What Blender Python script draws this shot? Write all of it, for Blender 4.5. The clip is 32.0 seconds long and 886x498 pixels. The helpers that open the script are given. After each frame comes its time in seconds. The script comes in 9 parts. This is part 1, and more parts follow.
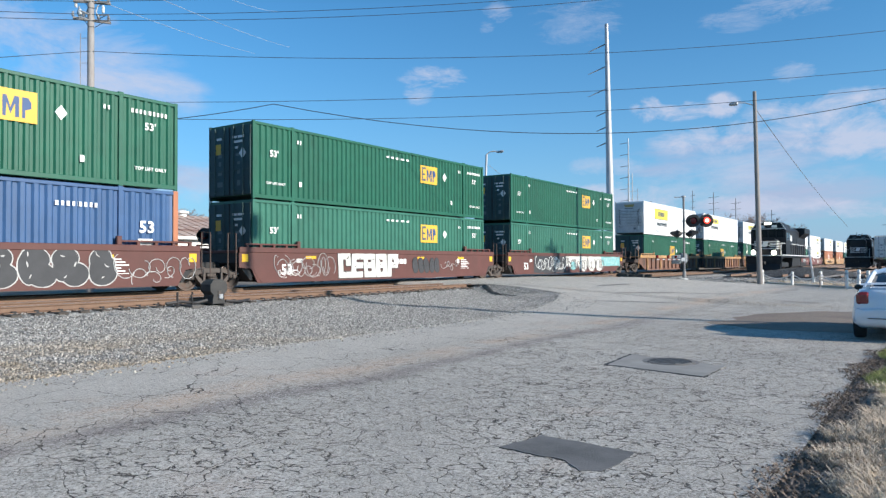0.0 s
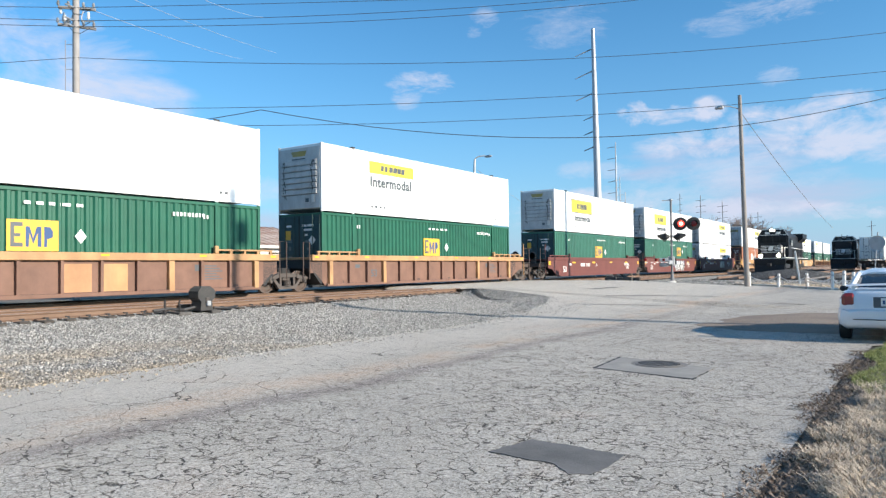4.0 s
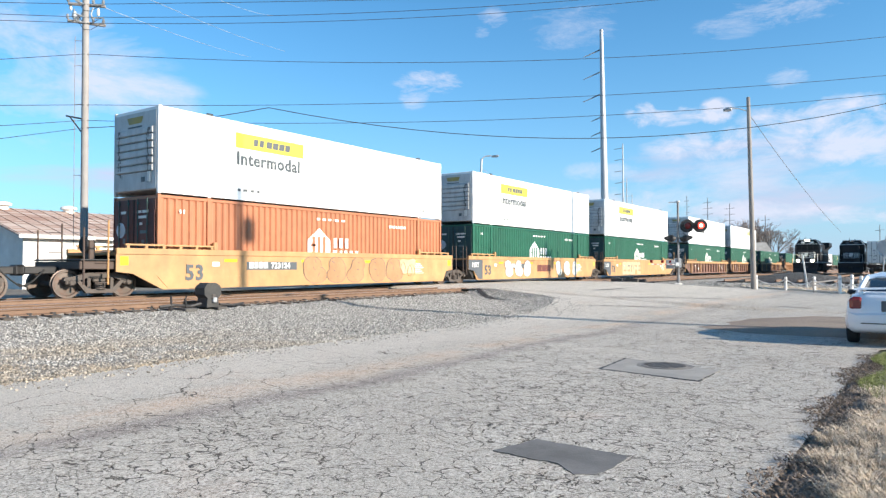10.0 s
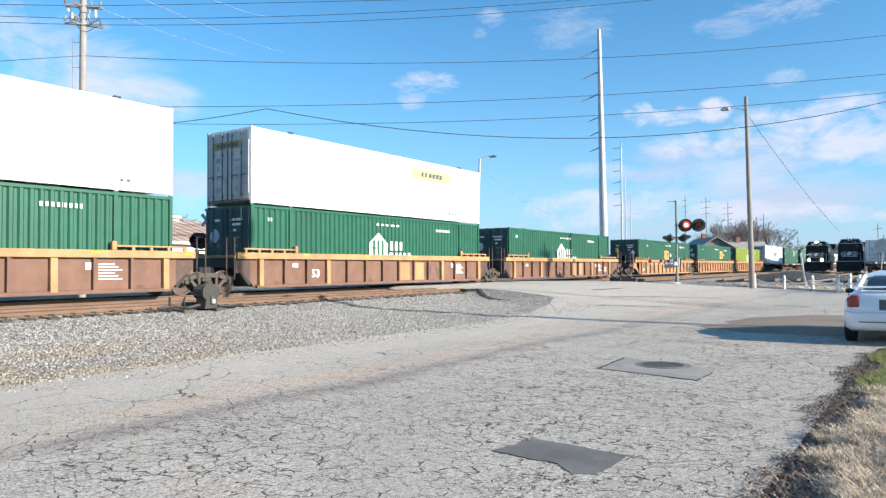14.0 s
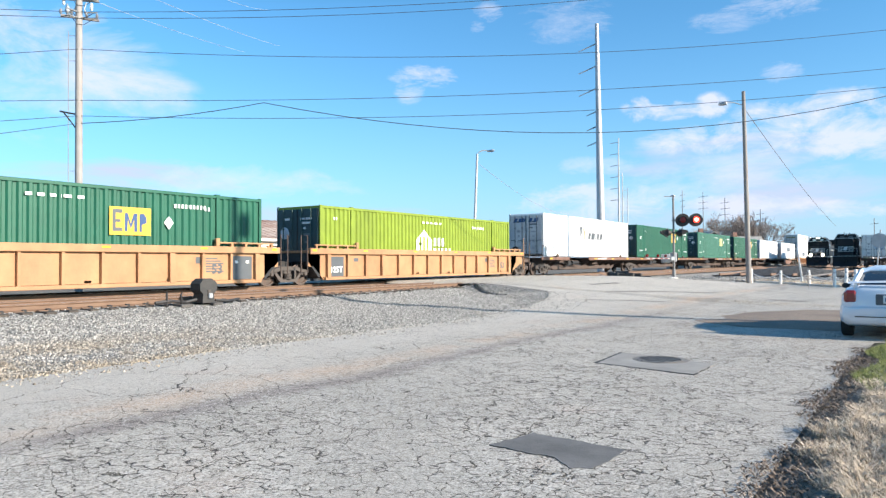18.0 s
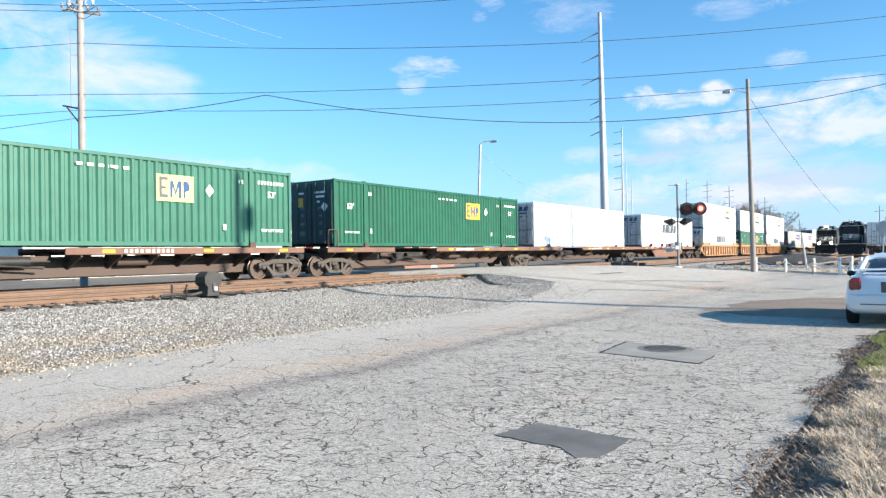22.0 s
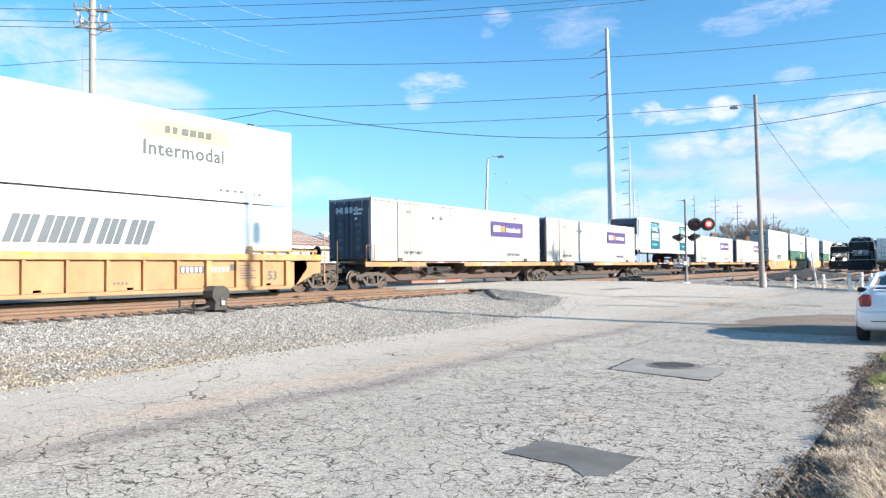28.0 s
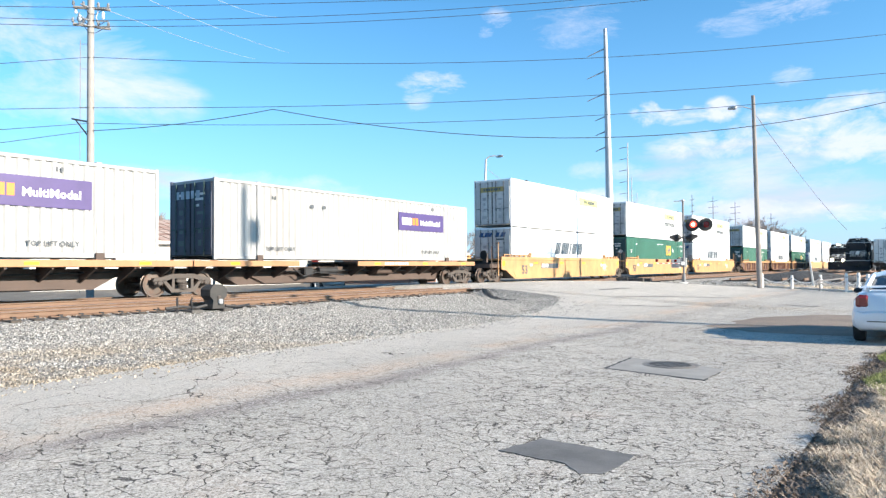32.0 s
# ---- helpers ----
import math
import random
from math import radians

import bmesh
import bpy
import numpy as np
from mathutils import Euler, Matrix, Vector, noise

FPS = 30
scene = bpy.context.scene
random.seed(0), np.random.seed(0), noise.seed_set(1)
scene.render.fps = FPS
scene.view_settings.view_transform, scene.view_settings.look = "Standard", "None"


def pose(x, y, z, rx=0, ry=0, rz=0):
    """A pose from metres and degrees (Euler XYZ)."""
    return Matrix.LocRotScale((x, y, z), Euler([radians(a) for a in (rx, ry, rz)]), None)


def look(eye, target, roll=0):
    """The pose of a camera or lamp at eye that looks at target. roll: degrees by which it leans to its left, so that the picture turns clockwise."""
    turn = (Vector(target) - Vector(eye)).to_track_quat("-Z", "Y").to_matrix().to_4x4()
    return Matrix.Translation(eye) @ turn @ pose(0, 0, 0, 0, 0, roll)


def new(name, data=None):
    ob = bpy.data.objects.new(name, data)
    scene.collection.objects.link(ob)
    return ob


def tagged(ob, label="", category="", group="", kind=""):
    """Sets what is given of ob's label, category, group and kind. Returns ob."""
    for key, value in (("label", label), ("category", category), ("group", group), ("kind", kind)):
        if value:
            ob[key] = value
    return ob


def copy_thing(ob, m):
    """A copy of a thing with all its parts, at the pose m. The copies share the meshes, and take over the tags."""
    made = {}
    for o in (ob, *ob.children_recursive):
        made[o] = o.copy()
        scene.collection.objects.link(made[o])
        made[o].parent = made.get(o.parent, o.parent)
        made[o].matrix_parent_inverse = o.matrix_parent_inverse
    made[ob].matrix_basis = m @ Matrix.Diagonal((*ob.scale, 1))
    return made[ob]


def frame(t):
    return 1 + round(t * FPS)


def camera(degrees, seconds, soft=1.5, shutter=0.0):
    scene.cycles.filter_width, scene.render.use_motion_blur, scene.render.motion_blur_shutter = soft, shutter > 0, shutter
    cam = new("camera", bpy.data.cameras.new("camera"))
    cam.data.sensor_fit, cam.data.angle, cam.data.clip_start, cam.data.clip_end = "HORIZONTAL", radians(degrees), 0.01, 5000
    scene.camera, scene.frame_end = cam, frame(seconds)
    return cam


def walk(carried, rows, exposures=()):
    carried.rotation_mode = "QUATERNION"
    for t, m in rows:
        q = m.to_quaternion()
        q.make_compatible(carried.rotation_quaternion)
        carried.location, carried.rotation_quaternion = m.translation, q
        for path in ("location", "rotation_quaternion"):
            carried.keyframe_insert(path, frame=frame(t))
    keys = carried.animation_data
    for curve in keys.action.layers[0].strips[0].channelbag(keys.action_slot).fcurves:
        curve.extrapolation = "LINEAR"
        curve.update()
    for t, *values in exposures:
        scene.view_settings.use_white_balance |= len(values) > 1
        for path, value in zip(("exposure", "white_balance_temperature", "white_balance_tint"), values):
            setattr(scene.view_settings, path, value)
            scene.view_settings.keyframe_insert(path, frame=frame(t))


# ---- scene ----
# ---------------------------------------------------------------- camera
cam = camera(64.8, 32.0, soft=1.35)
# seconds, x, y, z, yaw, pitch, roll
PATH = [
    (0, -0.01, -0.00, 1.51, 35.06, 1.11, 0.22), (0.5, -0.00, 0.00, 1.50, 35.11, 1.08, 0.29), (1, -0.01, -0.00, 1.51, 35.25, 0.67, 0.40),
    (1.5, 0.00, -0.00, 1.50, 34.77, 1.00, 0.45), (2, -0.01, -0.00, 1.51, 35.17, 1.29, 0.65), (2.5, 0.00, 0.00, 1.51, 34.23, 1.45, 0.63),
    (3, -0.01, 0.00, 1.51, 34.36, 1.41, 0.70), (3.5, 0.00, 0.00, 1.51, 34.21, 1.44, 0.74), (5.5, -0.01, -0.00, 1.51, 34.22, 1.73, 0.45),
    (6, -0.00, 0.01, 1.50, 34.29, 1.74, 0.22), (6.5, -0.00, -0.00, 1.51, 34.45, 1.80, 0.19), (7, -0.00, -0.00, 1.50, 34.59, 1.72, 0.14),
    (7.5, -0.00, -0.01, 1.50, 34.89, 1.74, 0.02), (8, -0.00, 0.00, 1.50, 34.99, 1.71, 0.14), (8.5, -0.00, -0.00, 1.50, 34.76, 1.54, 0.01),
    (9, -0.00, -0.00, 1.50, 34.70, 1.34, 0.10), (9.5, -0.00, -0.01, 1.51, 34.53, 1.39, 0.30), (10, -0.01, 0.00, 1.50, 34.63, 1.47, 0.07),
    (10.5, 0.01, -0.00, 1.50, 34.58, 1.70, 0.09), (11, -0.00, -0.01, 1.50, 34.71, 1.68, 0.05), (11.5, 0.00, -0.00, 1.50, 34.87, 1.60, 0.10),
    (12, -0.00, -0.00, 1.50, 34.70, 1.52, 0.16), (12.5, 0.01, -0.00, 1.50, 34.65, 1.48, 0.22), (13, 0.00, -0.00, 1.50, 34.52, 1.60, 0.20),
    (13.5, -0.00, 0.01, 1.50, 34.44, 1.66, 0.17), (14, 0.00, -0.00, 1.50, 34.53, 1.50, 0.30), (14.5, -0.01, -0.00, 1.50, 34.49, 1.52, 0.36),
    (16.5, -0.00, -0.00, 1.50, 34.31, 1.48, 0.20), (17, -0.01, 0.00, 1.50, 34.10, 1.17, 0.19), (17.5, -0.01, -0.00, 1.50, 34.10, 1.25, 0.04),
    (18, -0.01, -0.00, 1.50, 34.30, 1.05, 0.26), (18.5, -0.01, -0.00, 1.50, 34.18, 0.79, 0.32), (19, -0.01, -0.00, 1.50, 34.30, 0.62, 0.35),
    (19.5, -0.01, -0.00, 1.50, 34.51, 0.44, 0.60), (20, -0.01, 0.00, 1.50, 34.06, 0.33, 0.75), (20.5, -0.01, 0.01, 1.50, 33.75, 0.22, 0.82),
    (21, -0.00, 0.01, 1.51, 33.68, 0.08, 0.79), (21.5, -0.01, 0.01, 1.50, 34.05, 0.17, 0.71), (22, -0.01, 0.00, 1.50, 34.62, 0.32, 0.74),
    (22.5, -0.00, -0.00, 1.51, 35.09, 0.73, 0.69), (23, -0.00, 0.00, 1.50, 35.09, 1.00, 0.63), (23.5, -0.00, -0.01, 1.50, 35.30, 1.15, 0.42),
    (24, -0.01, 0.00, 1.50, 35.41, 1.27, 0.14), (24.5, -0.00, -0.01, 1.50, 35.63, 1.48, 0.21), (25, -0.00, -0.01, 1.50, 35.63, 1.63, -0.23),
    (25.5, -0.00, -0.01, 1.50, 35.26, 1.97, -0.13), (27.5, -0.01, 0.00, 1.50, 35.25, 1.44, 0.38), (28, -0.01, -0.00, 1.51, 35.21, 1.53, 0.55),
    (28.5, -0.00, -0.01, 1.51, 34.88, 1.70, 0.42), (29, -0.00, -0.01, 1.50, 35.12, 1.64, 0.52), (29.5, -0.00, -0.01, 1.50, 35.25, 1.56, 0.55),
    (30, -0.00, -0.00, 1.51, 35.12, 1.53, 0.56), (30.5, -0.01, -0.01, 1.51, 35.06, 1.44, 0.64), (31, -0.00, 0.00, 1.51, 34.94, 1.41, 0.59),
    (31.5, 0.00, -0.01, 1.50, 35.17, 1.45, 0.49), (32, -0.00, -0.01, 1.50, 35.04, 1.50, 0.38)]
# seconds, stops, kelvin, tint
EXPOSURES = [(0.0, 0.4, 6150, 10), (1.5, 0.46, 6150, 10), (3.5, 0.63, 6400, 10), (6.0, 0.7, 6550, 10), (9.0, 0.82, 6600, 10), (14.0, 0.85, 6600, 10), (18.0, 0.95, 6600, 10), (25.0, 1.08, 6650, 10), (32.0, 1.1, 6650, 10)]
walk(cam, [(t, pose(x, y, z, 90 + p, r, w)) for t, x, y, z, w, p, r in PATH], EXPOSURES)

# ---------------------------------------------------------------- sky and sun
SUN_EL, SUN_AZ = 21.5, 6.5          # elevation, and turn of the sun from +x towards +y
sun_way = Vector((math.cos(radians(SUN_EL)) * math.cos(radians(SUN_AZ)),
                  math.cos(radians(SUN_EL)) * math.sin(radians(SUN_AZ)), math.sin(radians(SUN_EL))))
sun = new("sun", bpy.data.lights.new("sun", "SUN"))
sun.data.energy, sun.data.angle, sun.data.color = 5.0, radians(0.8), (1.0, 0.9, 0.77)
sun.matrix_world = look(sun_way * 100, (0, 0, 0))


def sky_way(yaw, up):
    """A direction: degrees to the left of +y, degrees over the horizon."""
    return (-math.sin(radians(yaw)) * math.cos(radians(up)), math.cos(radians(yaw)) * math.cos(radians(up)), math.sin(radians(up)))


world = bpy.data.worlds.new("world")
scene.world = world
world.use_nodes = True
wn, wl = world.node_tree.nodes, world.node_tree.links
wn.clear()


def wmath(op, a, b=None, c=None, clamp=False):
    n = wn.new("ShaderNodeMath")
    n.operation, n.use_clamp = op, clamp
    for i, v in enumerate((a, b, c)):
        if v is None:
            continue
        if isinstance(v, (int, float)):
            n.inputs[i].default_value = v
        else:
            wl.new(v, n.inputs[i])
    return n.outputs[0]


sky = wn.new("ShaderNodeTexSky")
sky.sky_type, sky.sun_disc = "NISHITA", False
sky.sun_elevation, sky.sun_rotation = radians(SUN_EL), radians(90 - SUN_AZ)
sky.air_density, sky.dust_density, sky.ozone_density = 1.0, 0.4, 1.6
tex = wn.new("ShaderNodeTexCoord")
direction = tex.outputs["Generated"]
sep = wn.new("ShaderNodeSeparateXYZ")
wl.new(direction, sep.inputs[0])


def cloud_noise(scale, stretch, detail, rough, seed):
    m = wn.new("ShaderNodeMapping")
    m.inputs["Scale"].default_value = (scale, scale, scale * stretch)
    m.inputs["Location"].default_value = (seed, seed * 0.7, 0)
    wl.new(direction, m.inputs["Vector"])
    n = wn.new("ShaderNodeTexNoise")
    n.inputs["Scale"].default_value, n.inputs["Detail"].default_value = 1.0, detail
    n.inputs["Roughness"].default_value = rough
    n.inputs["Distortion"].default_value = 0.35
    wl.new(m.outputs[0], n.inputs["Vector"])
    return n.outputs["Fac"]


def cloud_spot(yaw, up, wide, high):
    """1 in the middle of a cloud, 0 outside; half widths in degrees."""
    c = Vector(sky_way(yaw, up))
    right = Vector((math.cos(radians(yaw)), math.sin(radians(yaw)), 0))
    top = right.cross(c)
    parts = []
    for axis, size in ((right, wide), (top, high)):
        d = wn.new("ShaderNodeVectorMath")
        d.operation = "DOT_PRODUCT"
        wl.new(direction, d.inputs[0])
        d.inputs[1].default_value = axis
        off = wmath("SUBTRACT", d.outputs["Value"], axis.dot(c))
        q = wmath("DIVIDE", off, math.sin(radians(size)))
        parts.append(wmath("MULTIPLY", q, q))
    return wmath("SUBTRACT", 1.0, wmath("ADD", parts[0], parts[1]), clamp=True)


wisp = cloud_noise(7.0, 2.6, 10.0, 0.66, 3.1)
puff = cloud_noise(17.0, 2.0, 11.0, 0.64, 7.7)
veil = cloud_noise(3.2, 5.0, 6.0, 0.55, 12.4)
fibre = cloud_noise(13.0, 3.2, 12.0, 0.72, 21.3)
# yaw, up, half width, half height, strength, noise
CLOUDS = [(64, 14.0, 9, 6.0, 0.95, wisp), (59, 12.8, 6, 2.4, 0.9, wisp), (58, 6.8, 13, 2.4, 1.0, veil), (50, 6.2, 11, 2.0, 0.75, wisp), (42, 4.2, 14, 2.0, 0.7, veil), (35.8, 14.9, 3.4, 1.1, 1.0, fibre), (36.9, 14.0, 1.5, 1.7, 0.8, fibre),
          (8.5, 18.6, 5.5, 1.5, 0.75, fibre), (12, 17.8, 3, 1.2, 0.5, fibre), (24, 18.8, 4.5, 2.2, 0.45, fibre), (30.5, 19.9, 1.6, 1.1, 0.8, fibre), (31.5, 18.7, 0.9, 0.7, 0.6, fibre), (8.3, 13.7, 1.8, 0.9, 0.7, fibre),
          (18.6, 12.0, 1.5, 1.3, 1.25, puff), (16.4, 11.6, 3.6, 0.9, 1.1, puff), (13.2, 11.7, 1.6, 1.2, 1.1, puff), (6.0, 10.6, 6.5, 2.0, 1.0, puff), (3.5, 9.0, 6.5, 2.4, 0.9, puff), (11, 9.2, 9, 1.6, 0.9, puff),
          (9, 7.4, 14, 3.6, 1.0, veil), (4, 4.4, 16, 3.0, 0.95, veil), (12, 6.4, 9, 2.2, 0.7, wisp), (22, 7.6, 4, 1.0, 0.5, puff), (22, 4.6, 9, 2.2, 0.8, puff),
          (4, 3.6, 3, 0.9, 0.9, puff), (12, 4.0, 8, 1.2, 0.8, puff), (24, 3.2, 14, 2.4, 0.7, veil), (-20, 9, 22, 6, 0.8, veil), (110, 12, 30, 8, 0.6, veil), (200, 15, 50, 9, 0.5, wisp)]
puffs = veils = None
for yaw, up, wide, high, strength, grain in CLOUDS:
    spot = cloud_spot(yaw, up, wide, high)
    # the noise eats the spot from its rim inwards
    d = wmath("SUBTRACT", wmath("ADD", wmath("MULTIPLY", grain, 1.9), wmath("MULTIPLY", spot, 0.45)), 1.08 if grain is puff else (1.2 if grain is veil else 1.12))
    d = wmath("MULTIPLY", wmath("MULTIPLY", d, 2.3 if grain is puff else (3.0 if grain is veil else 1.9), clamp=True), strength, clamp=True)
    d = wmath("MULTIPLY", d, wmath("MULTIPLY", spot, 2.2, clamp=True))
    if grain is not veil:
        puffs = d if puffs is None else wmath("MAXIMUM", puffs, d)
    else:
        veils = d if veils is None else wmath("MAXIMUM", veils, d)
haze = wmath("MULTIPLY", wmath("POWER", wmath("SUBTRACT", 1.0, wmath("ABSOLUTE", sep.outputs[2]), clamp=True), 7.0), 0.85)
tint = wn.new("ShaderNodeMix")
tint.data_type, tint.blend_type = "RGBA", "MULTIPLY"
tint.inputs["Factor"].default_value = 1.0
wl.new(sky.outputs[0], tint.inputs["A"])
tint.inputs["B"].default_value = (0.395, 0.935, 1.22, 1)
mist = wn.new("ShaderNodeMix")
mist.data_type = "RGBA"
wl.new(haze, mist.inputs["Factor"])
wl.new(tint.outputs["Result"], mist.inputs["A"])
mist.inputs["B"].default_value = (3.0, 3.65, 5.3, 1)
lit = mist
for cover, amount, tone in ((veils, 0.8, (3.75, 3.9, 5.1, 1)), (puffs, 0.85, (4.7, 4.9, 5.8, 1))):
    below, lit = lit, wn.new("ShaderNodeMix")
    lit.data_type = "RGBA"
    wl.new(wmath("MULTIPLY", cover, amount), lit.inputs["Factor"])
    wl.new(below.outputs["Result"], lit.inputs["A"])
    lit.inputs["B"].default_value = tone
back = wn.new("ShaderNodeBackground")
back.inputs["Strength"].default_value = 0.1
wl.new(lit.outputs["Result"], back.inputs["Color"])
wl.new(back.outputs[0], wn.new("ShaderNodeOutputWorld").inputs["Surface"])

# ---------------------------------------------------------------- mesh and part helpers


class Shape:
    """Vertices and faces of one mesh, gathered piece by piece."""

    def __init__(self):
        self.v, self.f = [], []

    def add(self, verts, faces):
        n = len(self.v)
        self.v += [tuple(p) for p in verts]
        self.f += [tuple(i + n for i in f) for f in faces]
        return self

    def box(self, x0, x1, y0, y1, z0, z1, c=0.0):
        """A box, with its edges cut back by c."""
        c = min(c, (x1 - x0) * 0.4, (y1 - y0) * 0.4, (z1 - z0) * 0.4)
        if c <= 0:
            vs = [(x, y, z) for x in (x0, x1) for y in (y0, y1) for z in (z0, z1)]
            return self.add(vs, [(0, 1, 3, 2), (4, 6, 7, 5), (0, 4, 5, 1), (2, 3, 7, 6), (0, 2, 6, 4), (1, 5, 7, 3)])
        vs, ix = [], {}
        for i, x in enumerate((x0, x1)):
            for j, y in enumerate((y0, y1)):
                for k, z in enumerate((z0, z1)):
                    sx, sy, sz = c * (1 - 2 * i), c * (1 - 2 * j), c * (1 - 2 * k)
                    for a, p in enumerate(((x, y + sy, z + sz), (x + sx, y, z + sz), (x + sx, y + sy, z))):
                        ix[i, j, k, a] = len(vs)
                        vs.append(p)
        fs = []
        for i in (0, 1):
            q = [ix[i, 0, 0, 0], ix[i, 1, 0, 0], ix[i, 1, 1, 0], ix[i, 0, 1, 0]]
            fs.append(q if i else q[::-1])
            q = [ix[0, i, 0, 1], ix[0, i, 1, 1], ix[1, i, 1, 1], ix[1, i, 0, 1]]
            fs.append(q if i else q[::-1])
            q = [ix[0, 0, i, 2], ix[1, 0, i, 2], ix[1, 1, i, 2], ix[0, 1, i, 2]]
            fs.append(q if i else q[::-1])
        for i in (0, 1):
            for j in (0, 1):
                for a, (u, w) in enumerate(((1, 2), (0, 2), (0, 1))):
                    def at(k, ax):
                        t = [0, 0, 0]
                        t[u], t[w], t[a] = i, j, k
                        return ix[t[0], t[1], t[2], ax]
                    fs.append((at(0, u), at(1, u), at(1, w), at(0, w)))
        for i in (0, 1):
            for j in (0, 1):
                for k in (0, 1):
                    fs.append(tuple(ix[i, j, k, a] for a in range(3)))
        return self.add(vs, fs)

    def prism(self, outline, axis, a, b):
        """A flat outline drawn out along an axis (x: outline is y, z; y: x, z; z: x, y)."""
        def at(p, d):
            return {"x": (d, p[0], p[1]), "y": (p[0], d, p[1]), "z": (p[0], p[1], d)}[axis]
        n = len(outline)
        vs = [at(p, a) for p in outline] + [at(p, b) for p in outline]
        fs = [tuple(range(n))[::-1], tuple(range(n, 2 * n))]
        fs += [(i, (i + 1) % n, n + (i + 1) % n, n + i) for i in range(n)]
        return self.add(vs, fs)

    def rod(self, p, q, r, n=8, r2=None):
        """A round rod from p to q, tapering from r to r2."""
        p, q = Vector(p), Vector(q)
        w = (q - p).normalized()
        u = w.orthogonal().normalized()
        t = w.cross(u)
        r2 = r if r2 is None else r2
        vs = []
        for c, rr in ((p, r), (q, r2)):
            vs += [c + (u * math.cos(2 * math.pi * i / n) + t * math.sin(2 * math.pi * i / n)) * rr for i in range(n)]
        fs = [tuple(range(n))[::-1], tuple(range(n, 2 * n))]
        fs += [(i, (i + 1) % n, n + (i + 1) % n, n + i) for i in range(n)]
        return self.add(vs, fs)

    def line(self, points, r, n=6):
        """A bent rod through the points."""
        pts = [Vector(p) for p in points]
        vs, fs = [], []
        for k, p in enumerate(pts):
            w = (pts[min(k + 1, len(pts) - 1)] - pts[max(k - 1, 0)]).normalized()
            u = w.cross(Vector((0.13, 0.21, 0.97))).normalized()
            t = w.cross(u)
            vs += [p + (u * math.cos(2 * math.pi * i / n) + t * math.sin(2 * math.pi * i / n)) * r for i in range(n)]
        for k in range(len(pts) - 1):
            fs += [(k * n + i, k * n + (i + 1) % n, (k + 1) * n + (i + 1) % n, (k + 1) * n + i) for i in range(n)]
        fs += [tuple(range(n))[::-1], tuple(range(len(vs) - n, len(vs)))]
        return self.add(vs, fs)

    def lathe(self, profile, centre, axis="x", n=20):
        """A profile of (distance along the axis, radius) turned round it."""
        vs, fs = [], []
        for d, r in profile:
            for i in range(n):
                c, s = r * math.cos(2 * math.pi * i / n), r * math.sin(2 * math.pi * i / n)
                o = {"x": (d, c, s), "y": (c, d, s), "z": (c, s, d)}[axis]
                vs.append((centre[0] + o[0], centre[1] + o[1], centre[2] + o[2]))
        for k in range(len(profile) - 1):
            fs += [(k * n + i, k * n + (i + 1) % n, (k + 1) * n + (i + 1) % n, (k + 1) * n + i) for i in range(n)]
        fs += [tuple(range(n))[::-1], tuple(range(len(vs) - n, len(vs)))]
        return self.add(vs, fs)

    def mesh(self, name, material, smooth=False):
        me = bpy.data.meshes.new(name)
        me.from_pydata(self.v, [], self.f)
        me.materials.append(material)
        bm = bmesh.new()
        bm.from_mesh(me)
        bmesh.ops.recalc_face_normals(bm, faces=bm.faces)
        bm.to_mesh(me)
        bm.free()
        if smooth:
            me.polygons.foreach_set("use_smooth", [True] * len(me.polygons))
            me.set_sharp_from_angle(angle=radians(40))
        return me


def part(name, shape, material, parent=None, label="", smooth=False, at=None):
    """One mesh object, under a thing or a part."""
    me = shape.mesh(name, material, smooth) if isinstance(shape, Shape) else shape
    ob = new(name, me)
    if parent is not None:
        ob.parent = parent
    if at is not None:
        ob.matrix_basis = at
    if label:
        ob["label"] = label
    return ob


def thing(name, label, category, m=None, group="", kind=""):
    """An empty at a thing's base, to carry its parts."""
    ob = new(name)
    ob.empty_display_size = 0.2
    if m is not None:
        ob.matrix_basis = m
    return tagged(ob, label, category, group, kind)


TEXTS = {}


def lettering(text, size, material, parent, at, name="lettering", depth=0.004, slant=0.0, label=""):
    """Raised letters, read along +x of the pose at."""
    key = (text, size, material.name, slant)
    if key not in TEXTS:
        cu = bpy.data.curves.new("lettering", "FONT")
        cu.body, cu.size, cu.extrude, cu.shear, cu.resolution_u = text, size, depth, slant, 2
        cu.space_character, cu.offset = 1.07, size * 0.028
        tmp = new("lettering", cu)
        bpy.context.view_layer.update()
        me = bpy.data.meshes.new_from_object(tmp.evaluated_get(bpy.context.evaluated_depsgraph_get()))
        bpy.data.objects.remove(tmp)
        me.materials.clear()
        me.materials.append(material)
        TEXTS[key] = me
    return part(name, TEXTS[key], material, parent, label, at=at)


def on_side(x, y, z):
    """The pose of letters on a face that looks along +x, read along +y."""
    return pose(x, y, z, 90, 0, 90)


def on_end(x, y, z):
    """The pose of letters on a face that looks along -y, read along +x."""
    return pose(x, y, z, 90, 0, 0)


# ---------------------------------------------------------------- materials


